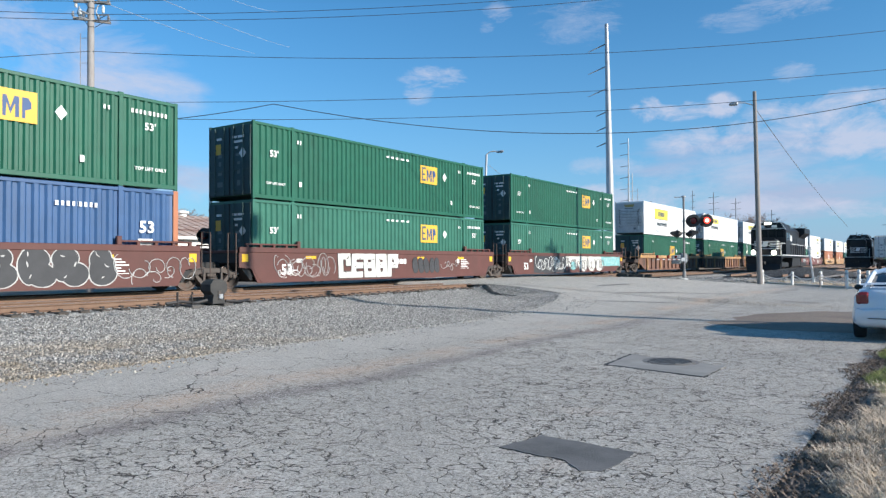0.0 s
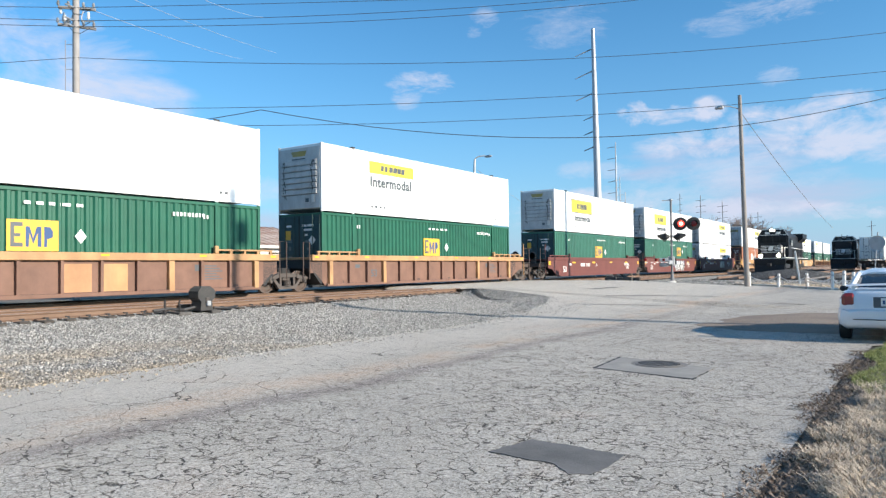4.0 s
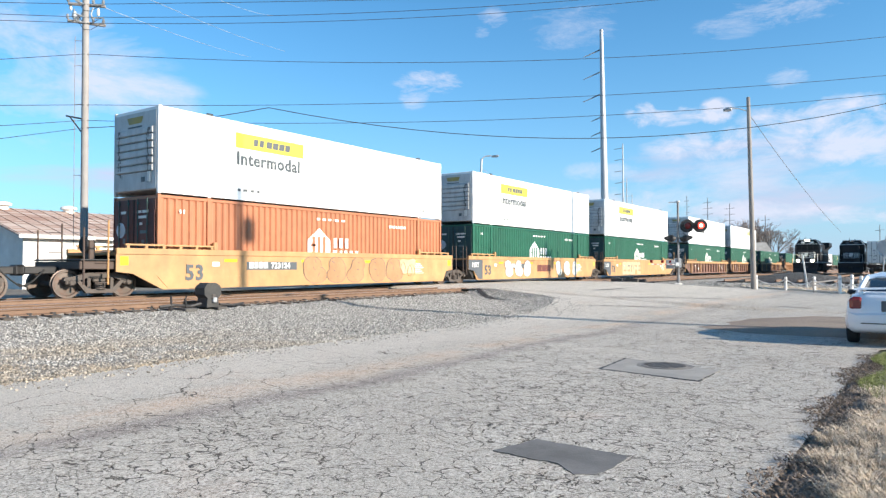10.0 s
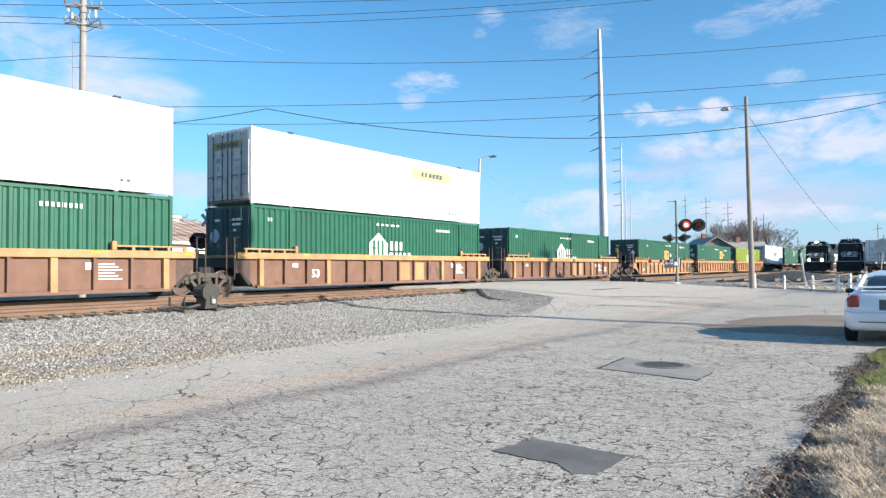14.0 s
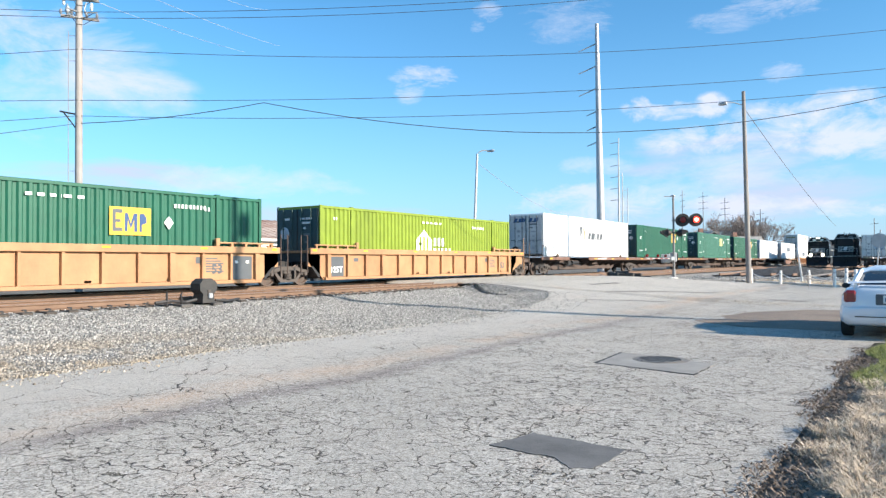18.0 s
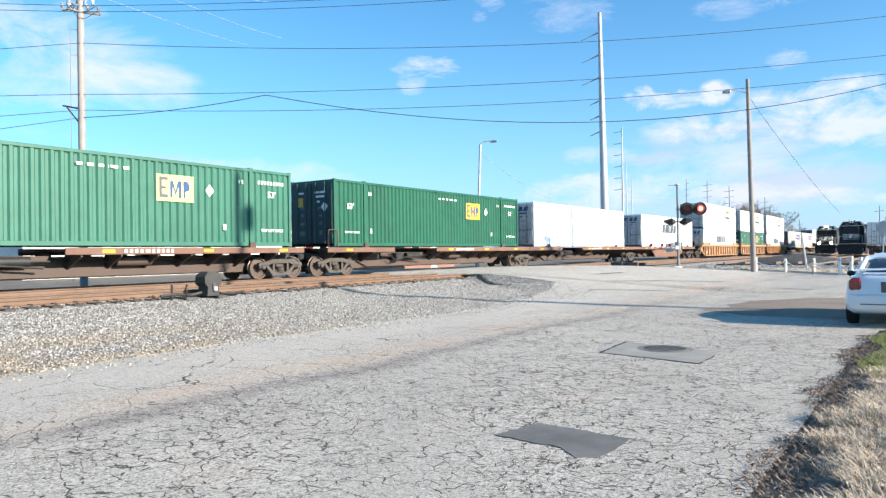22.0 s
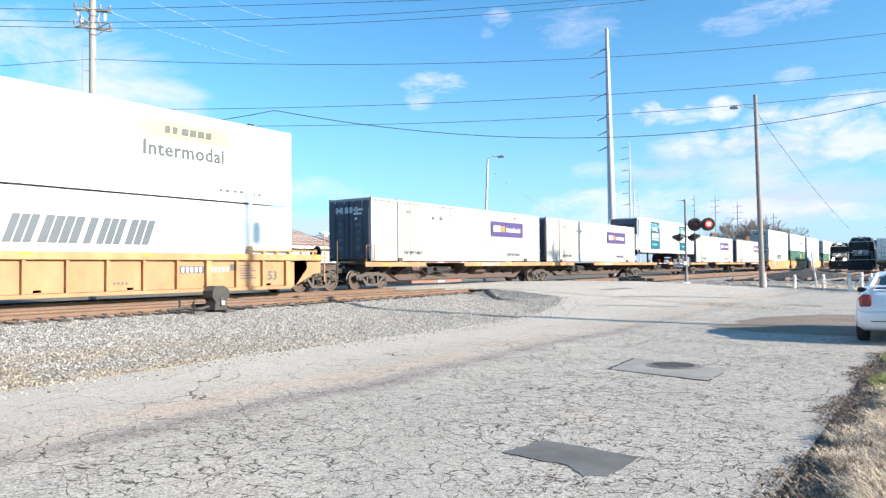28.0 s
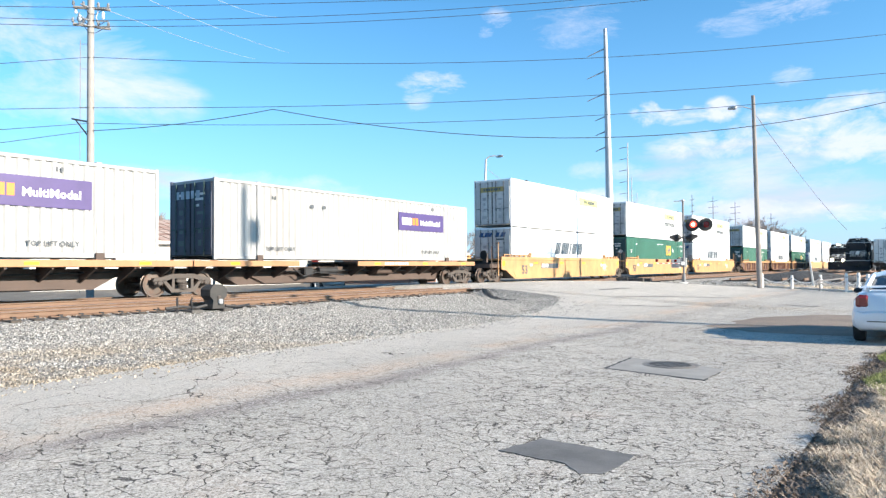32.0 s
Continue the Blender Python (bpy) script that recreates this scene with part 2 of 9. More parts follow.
def material(name, colour, rough=0.6, metal=0.0, vary=0.12, grain=6.0, fine=60.0, bump=0.15, dirt=None, dirt_amount=0.35,
             dirt_scale=1.2, streak=1.0, spec=0.5, coat=0.0, emit=None, power=0.0, world_space=False):
    m = bpy.data.materials.new(name)
    m.use_nodes = True
    nt = m.node_tree
    b = nt.nodes["Principled BSDF"]
    b.inputs["Roughness"].default_value, b.inputs["Metallic"].default_value = rough, metal
    b.inputs["Specular IOR Level"].default_value = spec
    b.inputs["Coat Weight"].default_value = coat
    if emit:
        b.inputs["Emission Color"].default_value, b.inputs["Emission Strength"].default_value = (*emit, 1), power
    tc = nt.nodes.new("ShaderNodeTexCoord")
    src = tc.outputs["Object"]
    if world_space:
        src = nt.nodes.new("ShaderNodeNewGeometry").outputs["Position"]

    def noise_tex(scale, detail, stretch=1.0):
        mp = nt.nodes.new("ShaderNodeMapping")
        mp.inputs["Scale"].default_value = (scale, scale, scale / stretch)
        nt.links.new(src, mp.inputs["Vector"])
        n = nt.nodes.new("ShaderNodeTexNoise")
        n.inputs["Scale"].default_value, n.inputs["Detail"].default_value = 1.0, detail
        n.inputs["Roughness"].default_value = 0.6
        nt.links.new(mp.outputs[0], n.inputs["Vector"])
        return n.outputs["Fac"]

    def ramp(fac, lo, hi):
        r = nt.nodes.new("ShaderNodeMapRange")
        r.inputs["From Min"].default_value, r.inputs["From Max"].default_value = lo, hi
        nt.links.new(fac, r.inputs["Value"])
        return r.outputs["Result"]

    def mix(fac, a, bb):
        n = nt.nodes.new("ShaderNodeMix")
        n.data_type = "RGBA"
        nt.links.new(fac, n.inputs["Factor"])
        for v, s in ((a, "A"), (bb, "B")):
            if isinstance(v, tuple):
                n.inputs[s].default_value = (*v, 1)
            else:
                nt.links.new(v, n.inputs[s])
        return n.outputs["Result"]

    lo = tuple(max(0, c * (1 - vary)) for c in colour)
    hi = tuple(min(1, c * (1 + vary)) for c in colour)
    col = mix(ramp(noise_tex(grain / 4, 5), 0.3, 0.7), lo, hi)
    small = noise_tex(fine, 3)
    if dirt:
        f = ramp(noise_tex(dirt_scale, 7, streak), 0.62 - dirt_amount * 0.35, 0.78)
        f2 = nt.nodes.new("ShaderNodeMath")
        f2.operation, f2.use_clamp = "MULTIPLY", True
        nt.links.new(f, f2.inputs[0])
        nt.links.new(ramp(small, 0.25, 0.75), f2.inputs[1])
        col = mix(f2.outputs[0], col, dirt)
    nt.links.new(col, b.inputs["Base Color"])
    if bump:
        bp = nt.nodes.new("ShaderNodeBump")
        bp.inputs["Strength"].default_value, bp.inputs["Distance"].default_value = bump, 0.01
        nt.links.new(small, bp.inputs["Height"])
        nt.links.new(bp.outputs[0], b.inputs["Normal"])
    rr = nt.nodes.new("ShaderNodeMapRange")
    rr.inputs["To Min"].default_value, rr.inputs["To Max"].default_value = max(0.05, rough - 0.1), min(1, rough + 0.1)
    nt.links.new(small, rr.inputs["Value"])
    nt.links.new(rr.outputs["Result"], b.inputs["Roughness"])
    return m


RUST = (0.16, 0.06, 0.03)
GRIME = (0.05, 0.045, 0.04)


def box_paint(name, colour, **kw):
    return material(name, colour, rough=0.5, dirt=tuple(c * 0.45 + 0.01 for c in colour), dirt_amount=0.35, dirt_scale=1.0, streak=5.0, **kw)


M_GREEN = box_paint("green_container_paint", (0.0105, 0.101, 0.059))
M_GREEN2 = box_paint("dull_green_container_paint", (0.034, 0.145, 0.1))
M_BLUE = box_paint("blue_container_paint", (0.035, 0.091, 0.21))
M_ORANGE = box_paint("orange_container_paint", (0.42, 0.16, 0.078))
M_LIME = box_paint("lime_container_paint", (0.2, 0.27, 0.024))
M_WHITE = material("white_container_panel", (0.8, 0.8, 0.79), rough=0.45, vary=0.03, dirt=(0.42, 0.4, 0.37), dirt_amount=0.12, dirt_scale=0.7, streak=4)
M_WHITE2 = material("weathered_white_steel", (0.72, 0.72, 0.69), rough=0.5, vary=0.05, dirt=(0.33, 0.27, 0.2), dirt_amount=0.3, dirt_scale=1.1, streak=6)
M_STEEL = material("galvanised_steel", (0.4, 0.41, 0.42), rough=0.5, metal=0.4, dirt=GRIME, dirt_amount=0.3)
M_YLOGO = material("yellow_sign_vinyl", (0.7, 0.57, 0.06), rough=0.45, vary=0.05)
M_GOLD = material("gold_sign_vinyl", (0.68, 0.4, 0.04), rough=0.5, vary=0.08)
M_NAVY = material("navy_vinyl", (0.025, 0.07, 0.19), rough=0.5)
M_DARKV = material("dark_grey_vinyl", (0.09, 0.1, 0.11), rough=0.5)
M_TEAL = material("dark_teal_vinyl", (0.075, 0.09, 0.1), rough=0.5)
M_SLATE = material("slate_blue_vinyl", (0.085, 0.105, 0.125), rough=0.5, vary=0.06)
M_YPALE = material("pale_yellow_vinyl", (0.72, 0.68, 0.22), rough=0.5, vary=0.1)
M_CREAM = material("cream_spray_paint", (0.52, 0.42, 0.26), rough=0.6, vary=0.15, grain=9, dirt=(0.35, 0.25, 0.14), dirt_amount=0.35)
M_SKYG = material("faded_turquoise_spray", (0.2, 0.42, 0.42), rough=0.6, vary=0.25, grain=10)
M_GREYG = material("grey_white_spray", (0.47, 0.465, 0.45), rough=0.6, vary=0.22, grain=8, dirt=(0.2, 0.185, 0.17), dirt_amount=0.45)
M_CHARCOAL = material("charcoal_spray_paint", (0.045, 0.046, 0.05), rough=0.65, vary=0.2, grain=8)
M_GREYDK = material("smoky_grey_spray", (0.14, 0.14, 0.145), rough=0.65, vary=0.2, grain=8)
M_SOOT_LINE = material("soot_and_rib_line", (0.16, 0.15, 0.14), rough=0.8, vary=0.25, grain=20)
M_CREAMW = material("off_white_spray_paint", (0.62, 0.6, 0.55), rough=0.6, vary=0.12, grain=8, dirt=(0.33, 0.3, 0.26), dirt_amount=0.4, dirt_scale=1.4, streak=3)
M_CYANPALE = material("pale_cyan_spray", (0.35, 0.6, 0.58), rough=0.6, vary=0.2)
M_SILVER = material("pale_blue_grey_vinyl", (0.42, 0.5, 0.56), rough=0.5, vary=0.2, grain=14)
M_PURPLE = material("purple_vinyl", (0.07, 0.048, 0.16), rough=0.5)
M_OR2 = material("orange_vinyl", (0.8, 0.2, 0.03), rough=0.5)
M_CYAN = material("cyan_vinyl", (0.03, 0.5, 0.6), rough=0.5)
M_SEA = material("sea_blue_vinyl", (0.012, 0.075, 0.115), rough=0.5, vary=0.5, grain=5)
M_WLET = material("white_stencil_paint", (0.78, 0.78, 0.75), rough=0.6, vary=0.08)
M_YREF = material("yellow_reflector", (0.72, 0.44, 0.024), rough=0.35)
M_MAROON = material("oxide_red_car_paint", (0.15, 0.047, 0.037), rough=0.55, dirt=(0.11, 0.04, 0.035), dirt_amount=0.4, dirt_scale=0.8, streak=3)
M_MAROON2 = material("weathered_oxide_car_paint", (0.105, 0.0385, 0.0315), rough=0.65, dirt=(0.08, 0.045, 0.035), dirt_amount=0.5, dirt_scale=0.9, streak=3)
M_CARYEL = material("yellow_car_paint", (0.47, 0.265, 0.115), rough=0.55, vary=0.16, dirt=(0.21, 0.12, 0.075), dirt_amount=0.55, dirt_scale=1.3, streak=4)
M_CARTAN = material("faded_orange_car_paint", (0.4, 0.215, 0.105), rough=0.65, vary=0.16, dirt=(0.23, 0.115, 0.06), dirt_amount=0.6, dirt_scale=1.1, streak=5)
M_CARBROWN = material("rusted_brown_car_paint", (0.185, 0.098, 0.068), rough=0.7, vary=0.2, dirt=(0.1, 0.055, 0.04), dirt_amount=0.6, dirt_scale=1.1, streak=5)
M_CARCHORD = material("rust_streaked_yellow_chord", (0.43, 0.25, 0.115), rough=0.65, vary=0.18, dirt=(0.22, 0.1, 0.055), dirt_amount=0.65, dirt_scale=1.6, streak=2)
M_SPINE = material("brown_spine_paint", (0.085, 0.058, 0.047), rough=0.7, dirt=(0.07, 0.05, 0.04), dirt_amount=0.5, dirt_scale=1.0, streak=2)
M_TRUCK = material("grimy_cast_steel", (0.085, 0.072, 0.064), rough=0.7, metal=0.2, dirt=(0.14, 0.1, 0.08), dirt_amount=0.5, dirt_scale=4)
M_WHEEL = material("worn_wheel_steel", (0.13, 0.105, 0.09), rough=0.5, metal=0.5, dirt=RUST, dirt_amount=0.5, dirt_scale=5)
M_BLACK = material("black_iron", (0.02, 0.02, 0.021), rough=0.6, dirt=(0.06, 0.05, 0.045), dirt_amount=0.4, dirt_scale=3)
# ends of green and lime boxes: their bluish shade is put into the colour
M_ENDSHADE = material("shade_toned_container_end", (0.02, 0.062, 0.066), rough=0.55, dirt=(0.03, 0.03, 0.03), dirt_amount=0.5, dirt_scale=2, streak=3)
M_RUBBER = material("black_rubber", (0.02, 0.02, 0.02), rough=0.85, fine=120)
M_RAIL = material("rusty_rail_steel", (0.19, 0.118, 0.078), rough=0.7, metal=0.2, dirt=(0.11, 0.055, 0.035), dirt_amount=0.5, dirt_scale=2.5, world_space=True)
M_RAILTOP = material("polished_rail_head", (0.6, 0.56, 0.52), rough=0.28, metal=0.9, dirt=(0.3, 0.2, 0.14), dirt_amount=0.3, world_space=True)
M_TIE = material("weathered_tie_timber", (0.06, 0.05, 0.042), rough=0.85, fine=40, bump=0.4, dirt=(0.12, 0.1, 0.08), dirt_amount=0.3, dirt_scale=3, world_space=True)
M_POLE = material("weathered_pole_timber", (0.26, 0.24, 0.225), rough=0.85, fine=30, bump=0.4, dirt=(0.17, 0.14, 0.12), dirt_amount=0.5, dirt_scale=3, streak=12, world_space=True)
M_POLE2 = material("pale_pole_timber", (0.31, 0.295, 0.285), rough=0.85, fine=30, bump=0.3, dirt=(0.3, 0.24, 0.2), dirt_amount=0.45, dirt_scale=2, streak=12, world_space=True)
M_ZINC = material("weathered_tower_steel", (0.44, 0.45, 0.47), rough=0.5, metal=0.35, vary=0.08, dirt=(0.4, 0.4, 0.4), dirt_amount=0.3, dirt_scale=0.6, streak=6, world_space=True)
M_WIRE = material("dark_cable", (0.03, 0.035, 0.04), rough=0.6)
M_WIRE2 = material("sun_glint_cable", (0.8, 0.82, 0.84), rough=0.35, metal=0.6)
M_WPOST = material("white_painted_post", (0.75, 0.73, 0.69), rough=0.7, dirt=(0.4, 0.34, 0.28), dirt_amount=0.35, dirt_scale=6)
M_CARPAINT = material("white_car_paint", (0.75, 0.78, 0.82), rough=0.25, coat=0.6, vary=0.02, bump=0.02)
M_GLASS = material("dark_window_glass", (0.02, 0.025, 0.03), rough=0.06, spec=0.8, bump=0, vary=0)
M_TAIL = material("red_tail_lamp", (0.2, 0.022, 0.02), rough=0.2, coat=0.5)
M_CHROME = material("bright_alloy", (0.7, 0.7, 0.72), rough=0.25, metal=0.9)
M_LOCO = material("black_locomotive_paint", (0.014, 0.014, 0.016), rough=0.5, spec=0.3, dirt=(0.05, 0.045, 0.04), dirt_amount=0.4, dirt_scale=0.8)
M_CABGLASS = material("dark_cab_glass", (0.01, 0.011, 0.013), rough=0.2, spec=0.2)
M_LAMP = material("lit_headlamp", (0.9, 0.88, 0.8), emit=(1.0, 0.86, 0.6), power=60, bump=0)
M_SIGRED = material("lit_red_lens", (0.7, 0.02, 0.01), emit=(1.0, 0.05, 0.03), power=2.4, bump=0)
M_SIGCORE = material("lit_red_lens_core", (0.9, 0.2, 0.1), emit=(1.0, 0.42, 0.33), power=3.0, bump=0)
M_MAST = material("dull_grey_signal_paint", (0.2, 0.2, 0.205), rough=0.6, dirt=GRIME, dirt_amount=0.4, dirt_scale=3)
M_OFFWHITE = material("dingy_off_white_steel", (0.37, 0.37, 0.365), rough=0.55, vary=0.06, dirt=(0.25, 0.21, 0.17), dirt_amount=0.35, dirt_scale=1.1, streak=7)
M_GREYEND = material("streaked_grey_container_end", (0.6, 0.6, 0.59), rough=0.55, vary=0.14, dirt=(0.15, 0.13, 0.11), dirt_amount=0.75, dirt_scale=2.2, streak=6)
M_GASKET = material("black_door_gasket", (0.028, 0.028, 0.028), rough=0.8)
M_LENS = material("unlit_red_lens", (0.16, 0.01, 0.01), rough=0.15, bump=0)


class Nodes:
    """Short forms for building a ground material from world positions."""

    def __init__(self, name, rough=0.9):
        self.m = bpy.data.materials.new(name)
        self.m.use_nodes = True
        self.nt = self.m.node_tree
        self.b = self.nt.nodes["Principled BSDF"]
        self.b.inputs["Roughness"].default_value = rough
        self.b.inputs["Specular IOR Level"].default_value = 0.25
        self.pos = self.nt.nodes.new("ShaderNodeNewGeometry").outputs["Position"]

    def link(self, v, socket):
        if isinstance(v, (int, float)):
            socket.default_value = v
        elif isinstance(v, tuple):
            socket.default_value = (*v, 1) if len(v) == 3 and socket.type == "RGBA" else v
        else:
            self.nt.links.new(v, socket)

    def scaled(self, sx, sy, sz, src=None):
        n = self.nt.nodes.new("ShaderNodeMapping")
        n.inputs["Scale"].default_value = (sx, sy, sz)
        self.link(src or self.pos, n.inputs["Vector"])
        return n.outputs[0]

    def noise(self, scale, detail=5, rough=0.6, src=None):
        n = self.nt.nodes.new("ShaderNodeTexNoise")
        n.inputs["Scale"].default_value, n.inputs["Detail"].default_value, n.inputs["Roughness"].default_value = scale, detail, rough
        self.link(src or self.pos, n.inputs["Vector"])
        return n

    def voronoi(self, scale, feature="F1", src=None, rand=1.0):
        n = self.nt.nodes.new("ShaderNodeTexVoronoi")
        n.feature = feature
        n.inputs["Scale"].default_value, n.inputs["Randomness"].default_value = scale, rand
        self.link(src or self.pos, n.inputs["Vector"])
        return n

    def math(self, op, a, b=0.0, clamp=False):
        n = self.nt.nodes.new("ShaderNodeMath")
        n.operation, n.use_clamp = op, clamp
        self.link(a, n.inputs[0])
        self.link(b, n.inputs[1])
        return n.outputs[0]

    def step(self, v, lo, hi, a=0.0, b=1.0):
        n = self.nt.nodes.new("ShaderNodeMapRange")
        n.interpolation_type = "SMOOTHSTEP"
        for s, x in (("From Min", lo), ("From Max", hi), ("To Min", a), ("To Max", b)):
            n.inputs[s].default_value = x
        self.link(v, n.inputs["Value"])
        return n.outputs["Result"]

    def mix(self, fac, a, b, blend="MIX"):
        n = self.nt.nodes.new("ShaderNodeMix")
        n.data_type, n.blend_type = "RGBA", blend
        self.link(fac, n.inputs["Factor"])
        self.link(a, n.inputs["A"])
        self.link(b, n.inputs["B"])
        return n.outputs["Result"]

    def bent(self, amount, scale):
        """Positions shaken by a noise."""
        n = self.noise(scale, 3)
        s = self.nt.nodes.new("ShaderNodeVectorMath")
        s.operation = "SUBTRACT"
        self.link(n.outputs["Color"], s.inputs[0])
        s.inputs[1].default_value = (0.5, 0.5, 0.5)
        k = self.nt.nodes.new("ShaderNodeVectorMath")
        k.operation = "SCALE"
        k.inputs["Scale"].default_value = amount
        self.link(s.outputs[0], k.inputs[0])
        a = self.nt.nodes.new("ShaderNodeVectorMath")
        a.operation = "ADD"
        self.link(self.pos, a.inputs[0])
        self.link(k.outputs[0], a.inputs[1])
        return a.outputs[0]

    def done(self, colour, height=None, strength=0.4, distance=0.02):
        self.link(colour, self.b.inputs["Base Color"])
        if height is not None:
            n = self.nt.nodes.new("ShaderNodeBump")
            n.inputs["Strength"].default_value, n.inputs["Distance"].default_value = strength, distance
            self.link(height, n.inputs["Height"])
            self.nt.links.new(n.outputs[0], self.b.inputs["Normal"])
        return self.m


def asphalt():
    k = Nodes("cracked_old_asphalt", 0.85)
    sep = k.nt.nodes.new("ShaderNodeSeparateXYZ")
    k.link(k.pos, sep.inputs[0])
    px, py = sep.outputs[0], sep.outputs[1]
    big, mid, fine = k.noise(0.25, 5).outputs["Fac"], k.noise(1.6, 6).outputs["Fac"], k.noise(70, 3, 0.7).outputs["Fac"]
    col = k.mix(k.step(big, 0.3, 0.7), (0.385, 0.352, 0.304), (0.48, 0.44, 0.38))
    col = k.mix(k.step(mid, 0.35, 0.75, 0, 0.5), col, (0.345, 0.318, 0.278))
    # broad smears and the paler, smoother lane beside the ballast
    smear = k.noise(1.0, 5, 0.6, k.scaled(0.9, 0.16, 1, k.bent(1.5, 0.12))).outputs["Fac"]
    col = k.mix(k.math("MULTIPLY", k.step(smear, 0.52, 0.66, 0, 0.55), k.step(py, 16, 28)), col, (0.24, 0.23, 0.22))
    col = k.mix(k.step(smear, 0.56, 0.7, 0, 0.35), col, (0.3, 0.28, 0.255))
    col = k.mix(k.step(px, -6.6, -8.4, 0, 0.5), col, (0.6, 0.545, 0.472))
    # rusty stains and the dark, worn seam along the middle of the road
    col = k.mix(k.step(k.noise(0.55, 4).outputs["Fac"], 0.58, 0.72, 0, 0.5), col, (0.5, 0.39, 0.31))
    wob = k.math("ADD", px, k.math("MULTIPLY", k.math("SUBTRACT", k.noise(0.3, 3).outputs["Fac"], 0.5), 0.9))
    seam = k.math("SUBTRACT", 1.0, k.math("DIVIDE", k.math("ABSOLUTE", k.math("ADD", wob, 6.1)), 0.42), True)
    seam = k.math("MULTIPLY", k.math("MULTIPLY", seam, k.step(k.noise(0.8, 4).outputs["Fac"], 0.22, 0.5)), k.step(py, 26, 14, 0.35, 1.0))
    col = k.mix(k.math("MULTIPLY", seam, 0.95), col, (0.2, 0.165, 0.15))
    rust = k.math("SUBTRACT", 1.0, k.math("DIVIDE", k.math("ABSOLUTE", k.math("ADD", wob, 6.75)), 0.55), True)
    col = k.mix(k.math("MULTIPLY", rust, k.step(k.noise(0.7, 4).outputs["Fac"], 0.36, 0.56, 0, 0.75)), col, (0.56, 0.39, 0.27))
    # aggregate: pale and dark stones showing, and small pits where they have gone
    mott = k.noise(55, 4, 0.85).outputs["Fac"]
    col = k.mix(k.step(mott, 0.5, 0.6, 0, 0.75), col, (0.22, 0.203, 0.18))
    col = k.mix(k.step(mott, 0.47, 0.38, 0, 0.8), col, (0.7, 0.645, 0.575))
    grit = k.voronoi(48, "F1", k.bent(0.02, 40))
    gv = k.nt.nodes.new("ShaderNodeRGBToBW")
    k.link(grit.outputs["Color"], gv.inputs[0])
    worn = k.step(k.noise(0.6, 4).outputs["Fac"], 0.36, 0.6, 0.35, 1.0)
    col = k.mix(k.math("MULTIPLY", k.step(gv.outputs[0], 0.62, 0.8, 0, 0.7), worn), col, (0.66, 0.62, 0.56))
    pit = k.math("MULTIPLY", k.math("MULTIPLY", k.step(gv.outputs[0], 0.33, 0.22), k.step(grit.outputs["Distance"], 0.55, 0.35)), worn)
    pit = k.math("MULTIPLY", pit, k.step(px, -8.0, -5.0, 0.25, 1.0))
    col = k.mix(k.math("MULTIPLY", pit, 0.75), col, (0.13, 0.118, 0.105))
    # long cracks, and a net of small blocks broken up by patches of sound surface
    wide = k.voronoi(1.0, "DISTANCE_TO_EDGE", k.scaled(0.9, 1.2, 1, k.bent(0.35, 2.2))).outputs["Distance"]
    net = k.voronoi(1.0, "DISTANCE_TO_EDGE", k.scaled(5.6, 6.8, 1, k.bent(0.16, 5.0))).outputs["Distance"]
    tiny = k.voronoi(1.0, "DISTANCE_TO_EDGE", k.scaled(10.5, 12.5, 1, k.bent(0.08, 9.0))).outputs["Distance"]
    near = k.math("MULTIPLY", k.step(px, -7.6, -4.4), k.step(py, 34, 15))
    ragged_edge = k.step(k.noise(24, 3, 0.7).outputs["Fac"], 0.35, 0.65, 0.35, 1.5)
    c1 = k.math("SUBTRACT", 1.0, k.math("DIVIDE", wide, k.math("MULTIPLY", k.step(k.noise(0.35, 3).outputs["Fac"], 0.34, 0.62, 0.002, 0.007), ragged_edge)), True)
    w2 = k.math("ADD", 0.004, k.math("MULTIPLY", k.step(k.noise(0.45, 4).outputs["Fac"], 0.36, 0.62, 0.009, 0.043), k.math("ADD", 0.14, near)))
    c2 = k.math("SUBTRACT", 1.0, k.math("DIVIDE", net, k.math("MULTIPLY", w2, ragged_edge)), True)
    w3 = k.math("MULTIPLY", near, k.step(k.noise(0.8, 4).outputs["Fac"], 0.47, 0.66, 0.0, 0.05))
    c3 = k.math("SUBTRACT", 1.0, k.math("DIVIDE", tiny, k.math("ADD", 0.001, k.math("MULTIPLY", w3, ragged_edge))), True)
    gap = k.step(k.noise(6.0, 5, 0.75).outputs["Fac"], 0.46, 0.55)
    crack = k.math("MAXIMUM", c1, k.math("MULTIPLY", k.math("MAXIMUM", c2, c3), gap))
    crack = k.math("MULTIPLY", crack, k.step(py, 24, 60, 1.0, 0.25))
    col = k.mix(k.step(crack, 0.08, 0.5, 0, 1.0), col, (0.105, 0.092, 0.08))
    h = k.math("SUBTRACT", k.math("ADD", k.math("MULTIPLY", fine, 0.25), k.math("MULTIPLY", gv.outputs[0], 0.2)), k.math("ADD", k.math("MULTIPLY", crack, 1.1), k.math("MULTIPLY", pit, 0.3)))
    return k.done(col, h, 1.0, 0.016)


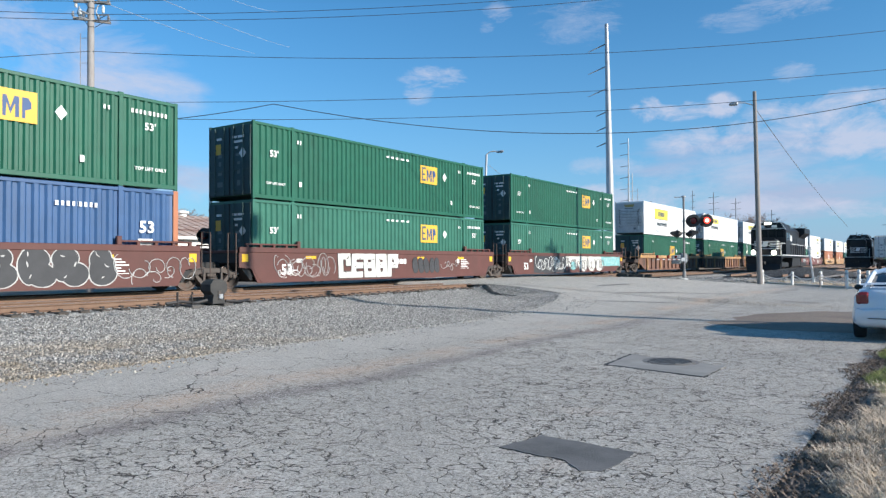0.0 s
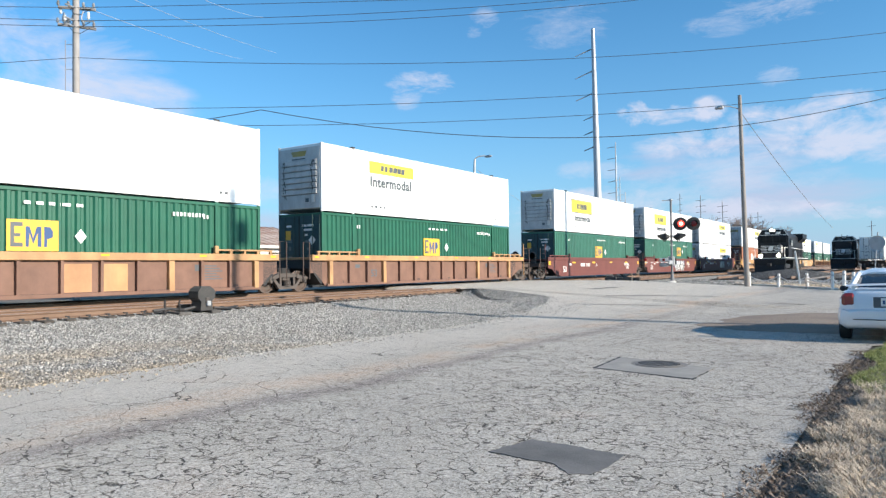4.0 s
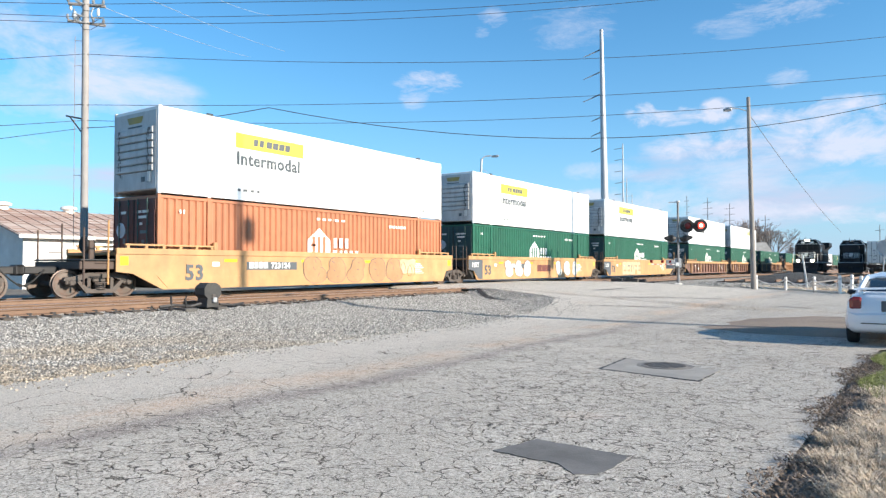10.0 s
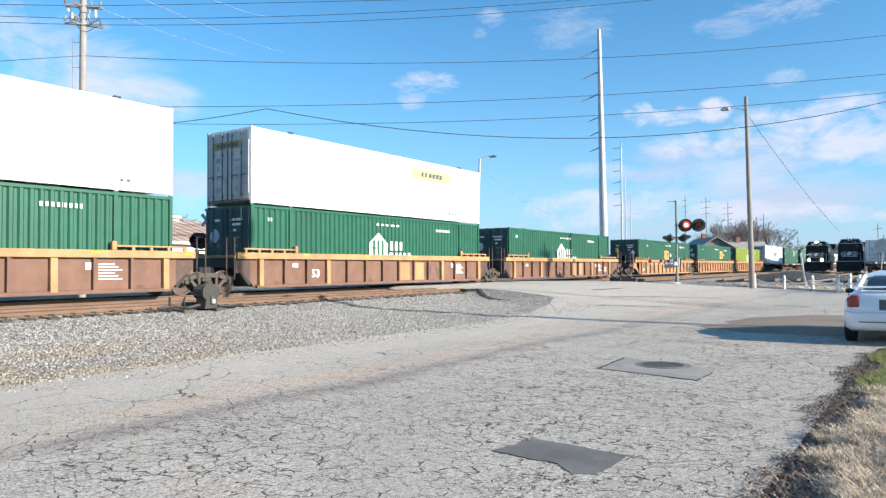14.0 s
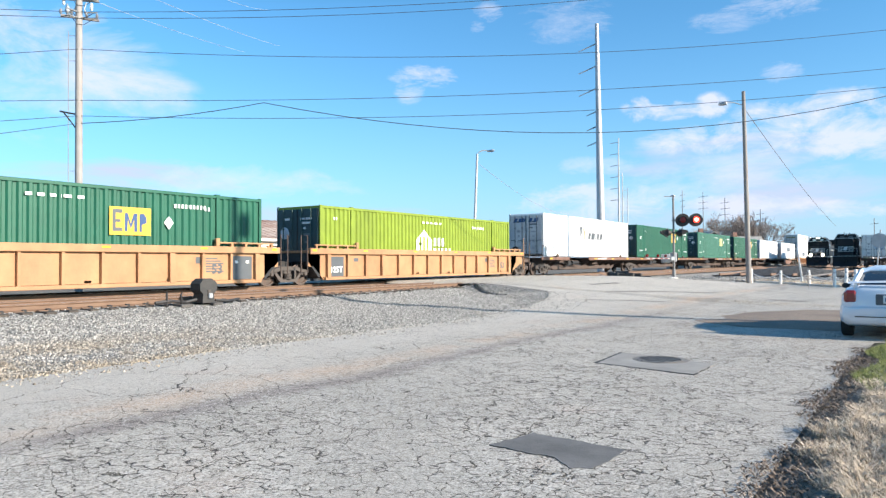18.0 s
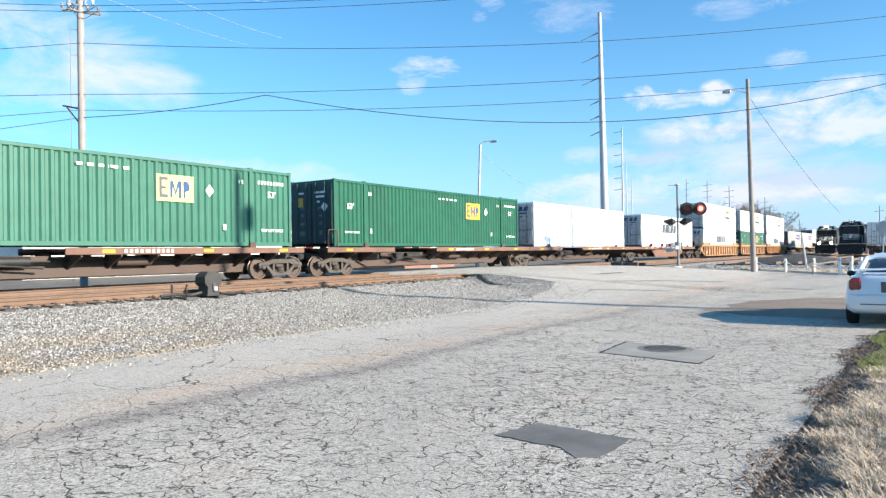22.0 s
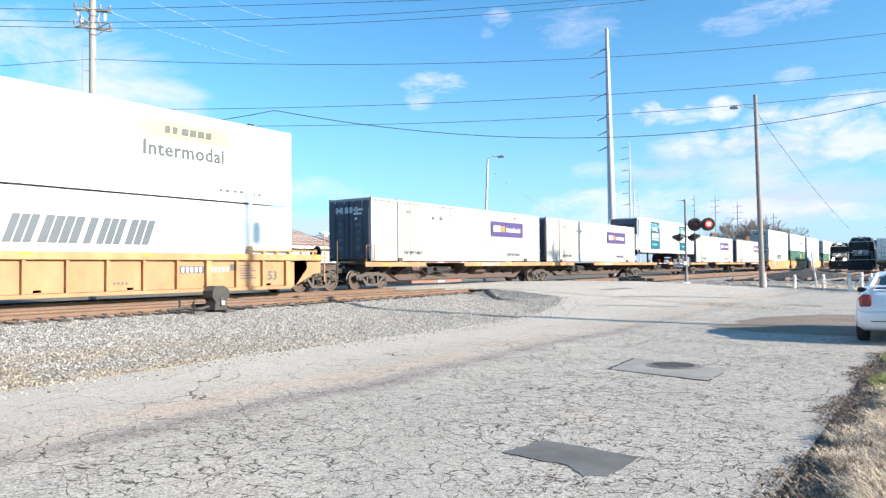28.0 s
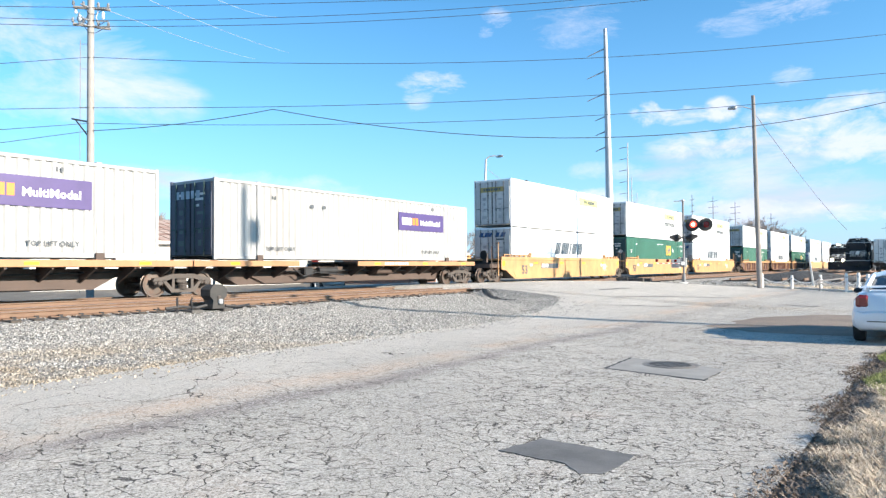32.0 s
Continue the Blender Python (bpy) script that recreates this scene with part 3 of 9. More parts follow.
def gravel(name, tones, scale=22.0, stain=(0.34, 0.28, 0.21)):
    k = Nodes(name, 0.9)
    v = k.voronoi(scale, "F1", k.bent(0.03, 20))
    g = k.nt.nodes.new("ShaderNodeRGBToBW")
    k.link(v.outputs["Color"], g.inputs[0])
    col = k.mix(k.step(g.outputs[0], 0.15, 0.85), tones[0], tones[1])
    # gaps between stones painted dark: their shade is put into the colour
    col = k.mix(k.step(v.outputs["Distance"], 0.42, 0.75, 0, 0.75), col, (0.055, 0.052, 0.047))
    sep = k.nt.nodes.new("ShaderNodeSeparateXYZ")
    k.link(k.pos, sep.inputs[0])
    # soil worked up between the stones, mostly beside the road
    muddy = k.math("MULTIPLY", k.step(k.noise(0.7, 5).outputs["Fac"], 0.4, 0.66, 0, 0.75), k.math("MULTIPLY", k.step(sep.outputs[0], -13.6, -10.4), k.step(sep.outputs[1], 12, 5)))
    col = k.mix(muddy, col, stain)
    h = k.math("SUBTRACT", 1.0, v.outputs["Distance"])
    return k.done(col, h, 0.9, 0.035)


def stone_material():
    """Loose ballast: each stone takes its own tone."""
    m = bpy.data.materials.new("ballast_stone")
    m.use_nodes = True
    nt = m.node_tree
    b = nt.nodes["Principled BSDF"]
    b.inputs["Roughness"].default_value = 0.85
    g = nt.nodes.new("ShaderNodeNewGeometry")
    r = nt.nodes.new("ShaderNodeValToRGB")
    e = r.color_ramp.elements
    e[0].position, e[0].color = 0.0, (0.075, 0.073, 0.07, 1)
    e[1].position, e[1].color = 1.0, (0.58, 0.56, 0.53, 1)
    for p, c in ((0.25, (0.18, 0.174, 0.166, 1)), (0.55, (0.32, 0.308, 0.29, 1)), (0.85, (0.46, 0.443, 0.415, 1))):
        e.new(p).color = c
    nt.links.new(g.outputs["Random Per Island"], r.inputs[0])
    # earth clings to the stones beside the near end of the road
    sep = nt.nodes.new("ShaderNodeSeparateXYZ")
    nt.links.new(g.outputs["Position"], sep.inputs[0])
    n = nt.nodes.new("ShaderNodeTexNoise")
    n.inputs["Scale"].default_value, n.inputs["Detail"].default_value = 0.7, 5
    nt.links.new(g.outputs["Position"], n.inputs["Vector"])
    fac = None
    for src, lo, hi in ((n.outputs["Fac"], 0.36, 0.6), (sep.outputs[0], -13.6, -10.4), (sep.outputs[1], 12.0, 5.0)):
        mr = nt.nodes.new("ShaderNodeMapRange")
        mr.inputs["From Min"].default_value, mr.inputs["From Max"].default_value = lo, hi
        nt.links.new(src, mr.inputs["Value"])
        if fac is None:
            fac = mr.outputs[0]
        else:
            mul = nt.nodes.new("ShaderNodeMath")
            mul.operation = "MULTIPLY"
            nt.links.new(fac, mul.inputs[0])
            nt.links.new(mr.outputs[0], mul.inputs[1])
            fac = mul.outputs[0]
    mx = nt.nodes.new("ShaderNodeMix")
    mx.data_type, mx.blend_type = "RGBA", "MULTIPLY"
    nt.links.new(fac, mx.inputs["Factor"])
    nt.links.new(r.outputs[0], mx.inputs["A"])
    mx.inputs["B"].default_value = (0.95, 0.78, 0.57, 1)
    nt.links.new(mx.outputs["Result"], b.inputs["Base Color"])
    return m


def soil(name, a, b_, c, scale=1.0):
    k = Nodes(name, 0.95)
    n1, n2 = k.noise(0.6 * scale, 6).outputs["Fac"], k.noise(18 * scale, 4, 0.7).outputs["Fac"]
    col = k.mix(k.step(n1, 0.35, 0.65), a, b_)
    col = k.mix(k.step(n2, 0.45, 0.7), col, c)
    return k.done(col, n2, 0.8, 0.03)


M_ASPHALT = asphalt()
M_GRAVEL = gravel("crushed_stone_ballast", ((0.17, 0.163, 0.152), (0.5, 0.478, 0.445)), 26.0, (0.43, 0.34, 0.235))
M_YARD = gravel("grey_yard_gravel", ((0.22, 0.215, 0.21), (0.5, 0.49, 0.47)), 16, (0.34, 0.28, 0.21))
M_DIRT = soil("bare_tan_dirt", (0.24, 0.19, 0.155), (0.31, 0.245, 0.195), (0.17, 0.14, 0.115))
M_VERGE = soil("dry_verge_soil", (0.2, 0.168, 0.135), (0.28, 0.23, 0.18), (0.11, 0.092, 0.075))
M_FIELD = soil("distant_dry_ground", (0.13, 0.115, 0.08), (0.18, 0.16, 0.11), (0.1, 0.1, 0.06), 0.2)
M_PATCH = material("fresh_asphalt_patch", (0.125, 0.121, 0.116), rough=0.85, vary=0.18, fine=60, bump=0.6, dirt=(0.22, 0.21, 0.2), dirt_amount=0.55, dirt_scale=3, world_space=True)
M_PATCH2 = material("concrete_repair", (0.31, 0.29, 0.262), rough=0.85, fine=70, bump=0.4, dirt=(0.12, 0.115, 0.11), dirt_amount=0.4, dirt_scale=2, world_space=True)
M_IRON = material("worn_cast_iron", (0.18, 0.165, 0.15), rough=0.7, metal=0.2, dirt=(0.2, 0.17, 0.14), dirt_amount=0.4, dirt_scale=8, world_space=True)
M_TIMBERX = material("dark_crossing_timber", (0.06, 0.055, 0.05), rough=0.85, fine=40, bump=0.5, dirt=(0.16, 0.15, 0.14), dirt_amount=0.5, dirt_scale=2, world_space=True)
M_STONE = stone_material()

# ---------------------------------------------------------------- ground, road, tracks
RAIL_Z, TRACK_1, TRACK_2, GAUGE = 0.58, -17.5, -21.8, 1.505


def smooth(v, lo, hi):
    t = min(1, max(0, (v - lo) / (hi - lo)))
    return t * t * (3 - 2 * t)


def lerp_table(v, table):
    for (a, b), (c, d) in zip(table, table[1:]):
        if v <= c:
            return b + (d - b) * max(0, (v - a)) / (c - a)
    return table[-1][1]


def sheet(name, xs, ys, height, mat, label, category, skip=None):
    """A grid over the plan, xs(y) across and ys along, at height(x, y)."""
    vs, fs, n = [], [], None
    for y in ys:
        row = xs(y)
        n = len(row)
        vs += [(x, y, height(x, y)) for x in row]
    for j in range(len(ys) - 1):
        for i in range(n - 1):
            if skip and skip((vs[j * n + i][0] + vs[j * n + i + 1][0]) / 2, (ys[j] + ys[j + 1]) / 2):
                continue
            fs.append((j * n + i, j * n + i + 1, (j + 1) * n + i + 1, (j + 1) * n + i))
    me = bpy.data.meshes.new(name)
    me.from_pydata(vs, [], fs)
    me.materials.append(mat)
    me.polygons.foreach_set("use_smooth", [True] * len(fs))
    return tagged(new(name, me), label, category, kind="structure")


ROAD_LEFT = [(-60, -9.6), (-10, -9.5), (6, -9.55), (15, -9.6), (19, -9.9), (22, -10.7), (24.2, -11.6), (25.2, -14.0), (25.8, -16.0), (26.0, -32.0),
             (39.6, -32.0), (40.0, -17.0), (41.2, -14.9), (43.4, -12.9), (46.0, -11.2), (49.8, -8.8)]
ROAD_RIGHT = [(-60, -0.8), (4, -0.9), (12, -0.85), (14.8, -0.7), (16.5, 1.5), (18, 14.0), (30, 14.0), (43.7, -3.3), (49.8, -8.6)]


def road_height(x, y):
    rise = (RAIL_Z - 0.012) * smooth(-x, 4.5 + 3.5 * smooth(y, 34, 46), 16.2) * smooth(y, 16, 27)
    rise -= 0.34 * smooth(-x, 24.2, 31)
    return rise + 0.022 * noise.noise((x * 0.35, y * 0.35, 0)) + 0.04 * smooth(-x, 4, 9)


def ballast_height(x, y):
    t = lerp_table(-x, [(9.0, -0.05), (9.6, 0.02), (11.5, 0.1), (14.2, 0.16), (15.3, 0.22), (15.85, 0.33), (16.2, 0.36), (16.5, 0.395), (23.4, 0.4), (25.2, 0.12), (32, 0.0), (40, -0.02)])
    if 19 < y < 26.5 and x > -16.4:
        d = lerp_table(y, ROAD_LEFT) - x
        t = max(t, road_height(x, y) - 0.03 - 0.1 * d) if d > 0 else road_height(x, y) - 0.15
    if 38 < y < 49.8 and x > -16.4:
        d = lerp_table(y, ROAD_LEFT) - x
        t = max(t, road_height(x, y) - 0.03 - 0.05 * d) if d > 0 else min(t, road_height(x, y) - 0.12)
    if 0 < y < 60:
        t += 0.03 * noise.noise((x * 1.1, y * 1.1, 3)) + 0.012 * noise.noise((x * 5, y * 5, 8))
    return t


ground = sheet("ground", lambda y: [-2500, -300, -100, -40, 0, 40, 100, 300, 2500], [-2500, -400, -100, -30, 0, 30, 60, 120, 400, 2500],
               lambda x, y: -0.09, M_FIELD, "flat dry winter ground reaching the horizon", "ground")


def ladder(*spans):
    out = []
    for a, b, s in spans:
        k = max(1, round((b - a) / s))
        out += [a + (b - a) * i / k for i in range(k)]
    return out + [spans[-1][1]]


road = sheet("road", lambda y: [lerp_table(y, ROAD_LEFT) + (lerp_table(y, ROAD_RIGHT) - lerp_table(y, ROAD_LEFT)) * i / 60 for i in range(61)],
             ladder((-60, 0, 4), (0, 30, 0.4), (30, 49.8, 0.7)), road_height, M_ASPHALT, "old grey asphalt road, cracked all over, beside the railway", "road")
BX = [-40, -32, -27, -25.2, -24.2, -23.4] + [-23.2 + 0.4 * i for i in range(18)] + [-15.8 + 0.25 * i for i in range(25)] + [-9.4, -9.0]

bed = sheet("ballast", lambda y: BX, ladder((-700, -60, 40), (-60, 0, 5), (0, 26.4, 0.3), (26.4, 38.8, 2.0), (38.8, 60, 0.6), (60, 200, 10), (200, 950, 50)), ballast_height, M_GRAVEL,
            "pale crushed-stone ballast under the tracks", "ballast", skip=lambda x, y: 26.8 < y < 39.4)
def yard_edge(y):
    return lerp_table(y, [(39, 1.5), (43.7, -3.5), (49.8, -8.8), (55.8, -15.6), (400, -15.6)])


yard = sheet("yard_gravel", lambda y: [yard_edge(y) + (40 - yard_edge(y)) * i / 24 for i in range(25)],
             ladder((39, 60, 1), (60, 200, 10), (200, 400, 50)), lambda x, y: 0.03 + 0.22 * smooth(y, 44, 62) + 0.05 * noise.noise((x * 0.4, y * 0.4, 5)), M_YARD,
             "grey gravel of the rail yard beyond the road", "gravel")
verge = sheet("verge", lambda y: [lerp_table(y, ROAD_RIGHT) - 0.12 + 0.18 * noise.noise((0.0, y * 1.1, 2)) + (0 if i == 0 else 0) + 9.0 * (i / 40) ** 1.5 for i in range(41)],
              ladder((-60, -4, 4), (-4, 15.2, 0.25)), lambda x, y: -0.05 + 0.075 * smooth(x - lerp_table(y, ROAD_RIGHT), -0.2, 0.4) + 0.15 * smooth(x, -1.0, 0.6) + 0.02 * noise.noise((x * 2.5, y * 2.5, 1)), M_VERGE,
              "scruffy road verge of soil and dry grass", "verge")
lot = sheet("dirt_apron", lambda y: [-4.2 + 0.9 * noise.noise((2.2, y * 0.7, 0)) + max(0, (17.6 - y)) * 0.9 + max(0, y - 21.5) * 0.7 + i * (10 / 16) for i in range(17)],
            ladder((16.8, 23.6, 0.35)), lambda x, y: road_height(x, y) + 0.006, M_DIRT, "tan sandy dirt strewn over the road edge", "dirt")
FAR_DIRT = soil("far_side_dirt", (0.17, 0.15, 0.125), (0.22, 0.2, 0.17), (0.13, 0.115, 0.095))
farlot = sheet("far_lot", lambda y: [-110 + 78.5 * i / 12 for i in range(13)], ladder((-120, 220, 10)), lambda x, y: 0.02, FAR_DIRT,
               "pale gravel lot behind the tracks", "ground")


def patch_shape(points, z):
    s = Shape()
    return s.prism(points, "z", z - 0.02, z + 0.003)


def ragged(points, amount, seed):
    """The outline with its sides broken into short uneven steps."""
    rnd, out = random.Random(seed), []
    for (a, b), (c, d) in zip(points, points[1:] + points[:1]):
        k = max(2, int(math.hypot(c - a, d - b) / 0.06))
        for i in range(k):
            out.append((a + (c - a) * i / k + rnd.uniform(-amount, amount), b + (d - b) * i / k + rnd.uniform(-amount, amount)))
    return out


tagged(part("asphalt_patch", patch_shape(ragged([(-2.93, 4.95), (-2.82, 5.5), (-1.96, 5.42), (-1.96, 5.02), (-1.99, 4.78), (-2.12, 4.72), (-2.32, 4.9)], 0.014, 3), 0.0), M_PATCH),
       "dark square of fresh asphalt patching the road", "road patch", kind="structure")
def tar_line(points, width, seed):
    """A ragged dark seam lying on the road."""
    rnd, vs, fs = random.Random(seed), [], []
    for (a, b), (c, d) in zip(points, points[1:]):
        n = max(2, int(math.hypot(c - a, d - b) / 0.25))
        for i in range(n + 1):
            x, y, w = a + (c - a) * i / n, b + (d - b) * i / n, width * rnd.uniform(0.35, 1.0)
            ux, uy = -(d - b) / math.hypot(c - a, d - b), (c - a) / math.hypot(c - a, d - b)
            x, y = x + rnd.uniform(-0.3, 0.3) * width, y + rnd.uniform(-0.3, 0.3) * width
            vs += [(x + ux * w * s, y + uy * w * s, road_height(x + ux * w * s, y + uy * w * s) + 0.012 + 0.006 * (s == 0)) for s in (-1, 0, 1)]
    for k in range(len(vs) // 3 - 1):
        fs += [(k * 3, k * 3 + 1, k * 3 + 4, k * 3 + 3), (k * 3 + 1, k * 3 + 2, k * 3 + 5, k * 3 + 4)]
    return tagged(part("tar_seam", Shape().add(vs, fs), M_PATCH), "dark ragged tar seam on the road", "road seam", "tar seams on the road", "structure")


for i, (pts, w) in enumerate((([(-10.26, 25.98), (-8.99, 28.96), (-7.1, 31.35)], 0.1), ([(-6.59, 27.78), (-5.12, 26.84), (-4.01, 26.7)], 0.16), ([(-4.73, 28.95), (-3.29, 28.0)], 0.14),
                               ([(-12.17, 29.49), (-11.98, 32.51)], 0.2), ([(-9.5, 22.5), (-7.2, 24.0)], 0.07))):
    tar_line(pts, w, i)
cover_ = thing("manhole", "iron manhole cover in a grey repaired square", "manhole", pose(-3.3, 10.45, 0.01), kind="structure")
part("gap", Shape().prism(ragged([(-0.67, -0.76), (-0.77, 0.66), (0.84, 0.06), (0.85, -1.07)], 0.02, 6), "z", -0.03, 0.001), M_GASKET, cover_, "dark open joint round the repair")
part("repair", Shape().prism(ragged([(-0.62, -0.72), (-0.72, 0.62), (0.85, 0.05), (0.82, -1.02)], 0.012, 5), "z", -0.03, 0.004), M_PATCH2, cover_)
part("ring", Shape().lathe([(0.0, 0.41), (0.007, 0.41), (0.009, 0.39), (0.007, 0.36), (0.0, 0.36)], (0.05, 0.1, 0), "z", 28), M_IRON, cover_, smooth=True)
lid = Shape().lathe([(0.0, 0.35), (0.012, 0.35), (0.013, 0.0001)], (0.05, 0.1, 0), "z", 28)
for i in range(-3, 4):
    w = math.sqrt(0.31 ** 2 - (abs(i) * 0.085 + 0.015) ** 2)
    lid.box(0.05 - w, 0.05 + w, 0.1 + i * 0.085 - 0.015, 0.1 + i * 0.085 + 0.015, 0.01, 0.02)
part("lid", lid, M_IRON, cover_)


def rail_pair(name, x, label):
    t = thing(name, label, "railway track", pose(x, 0, RAIL_Z), kind="structure")
    for sx in (-1, 1):
        c = sx * GAUGE / 2
        prof = [(c - 0.075, -0.17), (c + 0.075, -0.17), (c + 0.075, -0.155), (c + 0.012, -0.13), (c + 0.01, -0.05), (c + 0.036, -0.035),
                (c + 0.036, -0.006), (c - 0.036, -0.006), (c - 0.036, -0.035), (c - 0.01, -0.05), (c - 0.012, -0.13), (c - 0.075, -0.155)]
        part("rail", Shape().prism(prof, "y", -700, 950), M_RAIL, t)
        part("running_surface", Shape().prism([(c - 0.034, -0.0055), (c + 0.034, -0.0055), (c + 0.028, 0.0), (c - 0.028, 0.0)], "y", -700, 950), M_RAILTOP, t, "polished rail head")
    return t


track_1 = rail_pair("track", TRACK_1, "empty rusty railway track on timber ties beside the road")
track_2 = rail_pair("track", TRACK_2, "railway track that carries the passing freight train")

# locomotive's yard tracks
YARD = [((-12.5, 69.1), (-13.4, 128.0)), ((-8.6, 62.0), (-8.25, 130.0)), ((-4.75, 62.0), (-4.45, 130.0))]

# ---------------------------------------------------------------- containers
BOX_L, BOX_W, BOX_H = 16.15, 1.3, 2.9


def wave_outline(depth, pitch):
    """Plan outline of a container whose long sides are pressed into ribs."""
    side, y = [], 0.12
    while y < BOX_L - 0.12 - pitch * 0.5:
        for dy, dx in ((0.0, 0), (0.32, 0), (0.5, depth), (0.82, depth)):
            side.append((BOX_W - 0.012 - dx, y + dy * pitch))
        y += pitch
    side = [(BOX_W - 0.012, 0.02)] + side + [(BOX_W - 0.012, BOX_L - 0.02)]
    return side + [(-x, y) for x, y in reversed(side)]


def bars(parent, y, z, widths, h, mat, x=BOX_W + 0.006, gap=0.05, name="marking", slant=0.0):
    """Unreadable writing on a side: plain bars one after another."""
    s = Shape()
    for w in widths:
        if w > 0:
            if name == "emblem":
                s = Shape()
            e = w if name == "emblem" or w > 0.4 else w * 0.66
            s.prism([(y, z), (y + e, z), (y + e + slant * h, z + h), (y + slant * h, z + h)], "x", x - 0.004, x)
            if name == "emblem":
                part("emblem_block", s, mat, parent)
        y += abs(w) + gap
    if name != "emblem":
        tagged(part(name, s, mat, parent), kind="stuff")


M_ROD = material("grimy_lock_rod", (0.13, 0.135, 0.135), rough=0.55, metal=0.4, dirt=GRIME, dirt_amount=0.5, dirt_scale=4, streak=5)
M_DECAL = material("faded_door_decal", (0.1, 0.14, 0.15), rough=0.6, vary=0.2)
M_ROD2 = material("painted_green_lock_rod", (0.03, 0.075, 0.065), rough=0.55, dirt=GRIME, dirt_amount=0.4, dirt_scale=4, streak=5)


def door_end(box, mat, rods=True):
    """Two door leaves with lock rods on the end that looks along -y."""
    for sx in (-1, 1):
        s = Shape()
        a, b = sorted((sx * 0.012, sx * (BOX_W - 0.1)))
        s.box(a, b, -0.03, 0.03, 0.16, BOX_H - 0.14, 0.008)
        for i in range(5):
            z = 0.32 + i * 0.52
            s.box(a + 0.06, b - 0.06, -0.045, -0.028, z, z + 0.36, 0.012)
        leaf = part("door", s, mat, box)
        dark = mat in (M_ENDSHADE, M_SHADEEND, M_RUSTEND)
        frame_ = Shape()
        for c, d, z0, z1 in ((a, a + 0.022, 0.17, BOX_H - 0.15), (b - 0.022, b, 0.17, BOX_H - 0.15), (a, b, 0.165, 0.19), (a, b, BOX_H - 0.17, BOX_H - 0.145)):
            frame_.box(c, d, -0.036, -0.026, z0, z1)
        part("gasket", frame_, M_GASKET, leaf)
        decals = Shape()
        rnd = random.Random(7 + sx)
        for z in (0.5, 0.95, 1.3, 1.62):
            w = rnd.uniform(0.14, 0.36)
            decals.box(sx * 0.55 - w / 2, sx * 0.55 + w / 2, -0.049, -0.045, z, z + rnd.uniform(0.07, 0.22))
        tagged(part("decal", decals, M_DECAL if dark else M_STEEL, leaf), kind="stuff")
        if rods:
            for k in (0.28, 0.82):
                r = Shape().rod((sx * k, -0.075, 0.14), (sx * k, -0.075, BOX_H - 0.12), 0.018, 8)
                for z in (0.3, 1.0, 1.9, 2.6):
                    r.box(sx * k - 0.04, sx * k + 0.04, -0.085, -0.03, z, z + 0.06)
                r.box(sx * k - 0.02, sx * k + 0.3 * sx if sx > 0 else sx * k + 0.02, -0.09, -0.07, 1.08, 1.12) if sx > 0 else r.box(sx * k - 0.3, sx * k + 0.02, -0.09, -0.07, 1.08, 1.12)
                part("lock_rod", r, M_ROD2 if dark else M_ROD, leaf)
        part("hinge", Shape().box(sx * (BOX_W - 0.12) - 0.02, sx * (BOX_W - 0.12) + 0.02, -0.05, 0.0, 0.4, 2.4), mat, leaf)


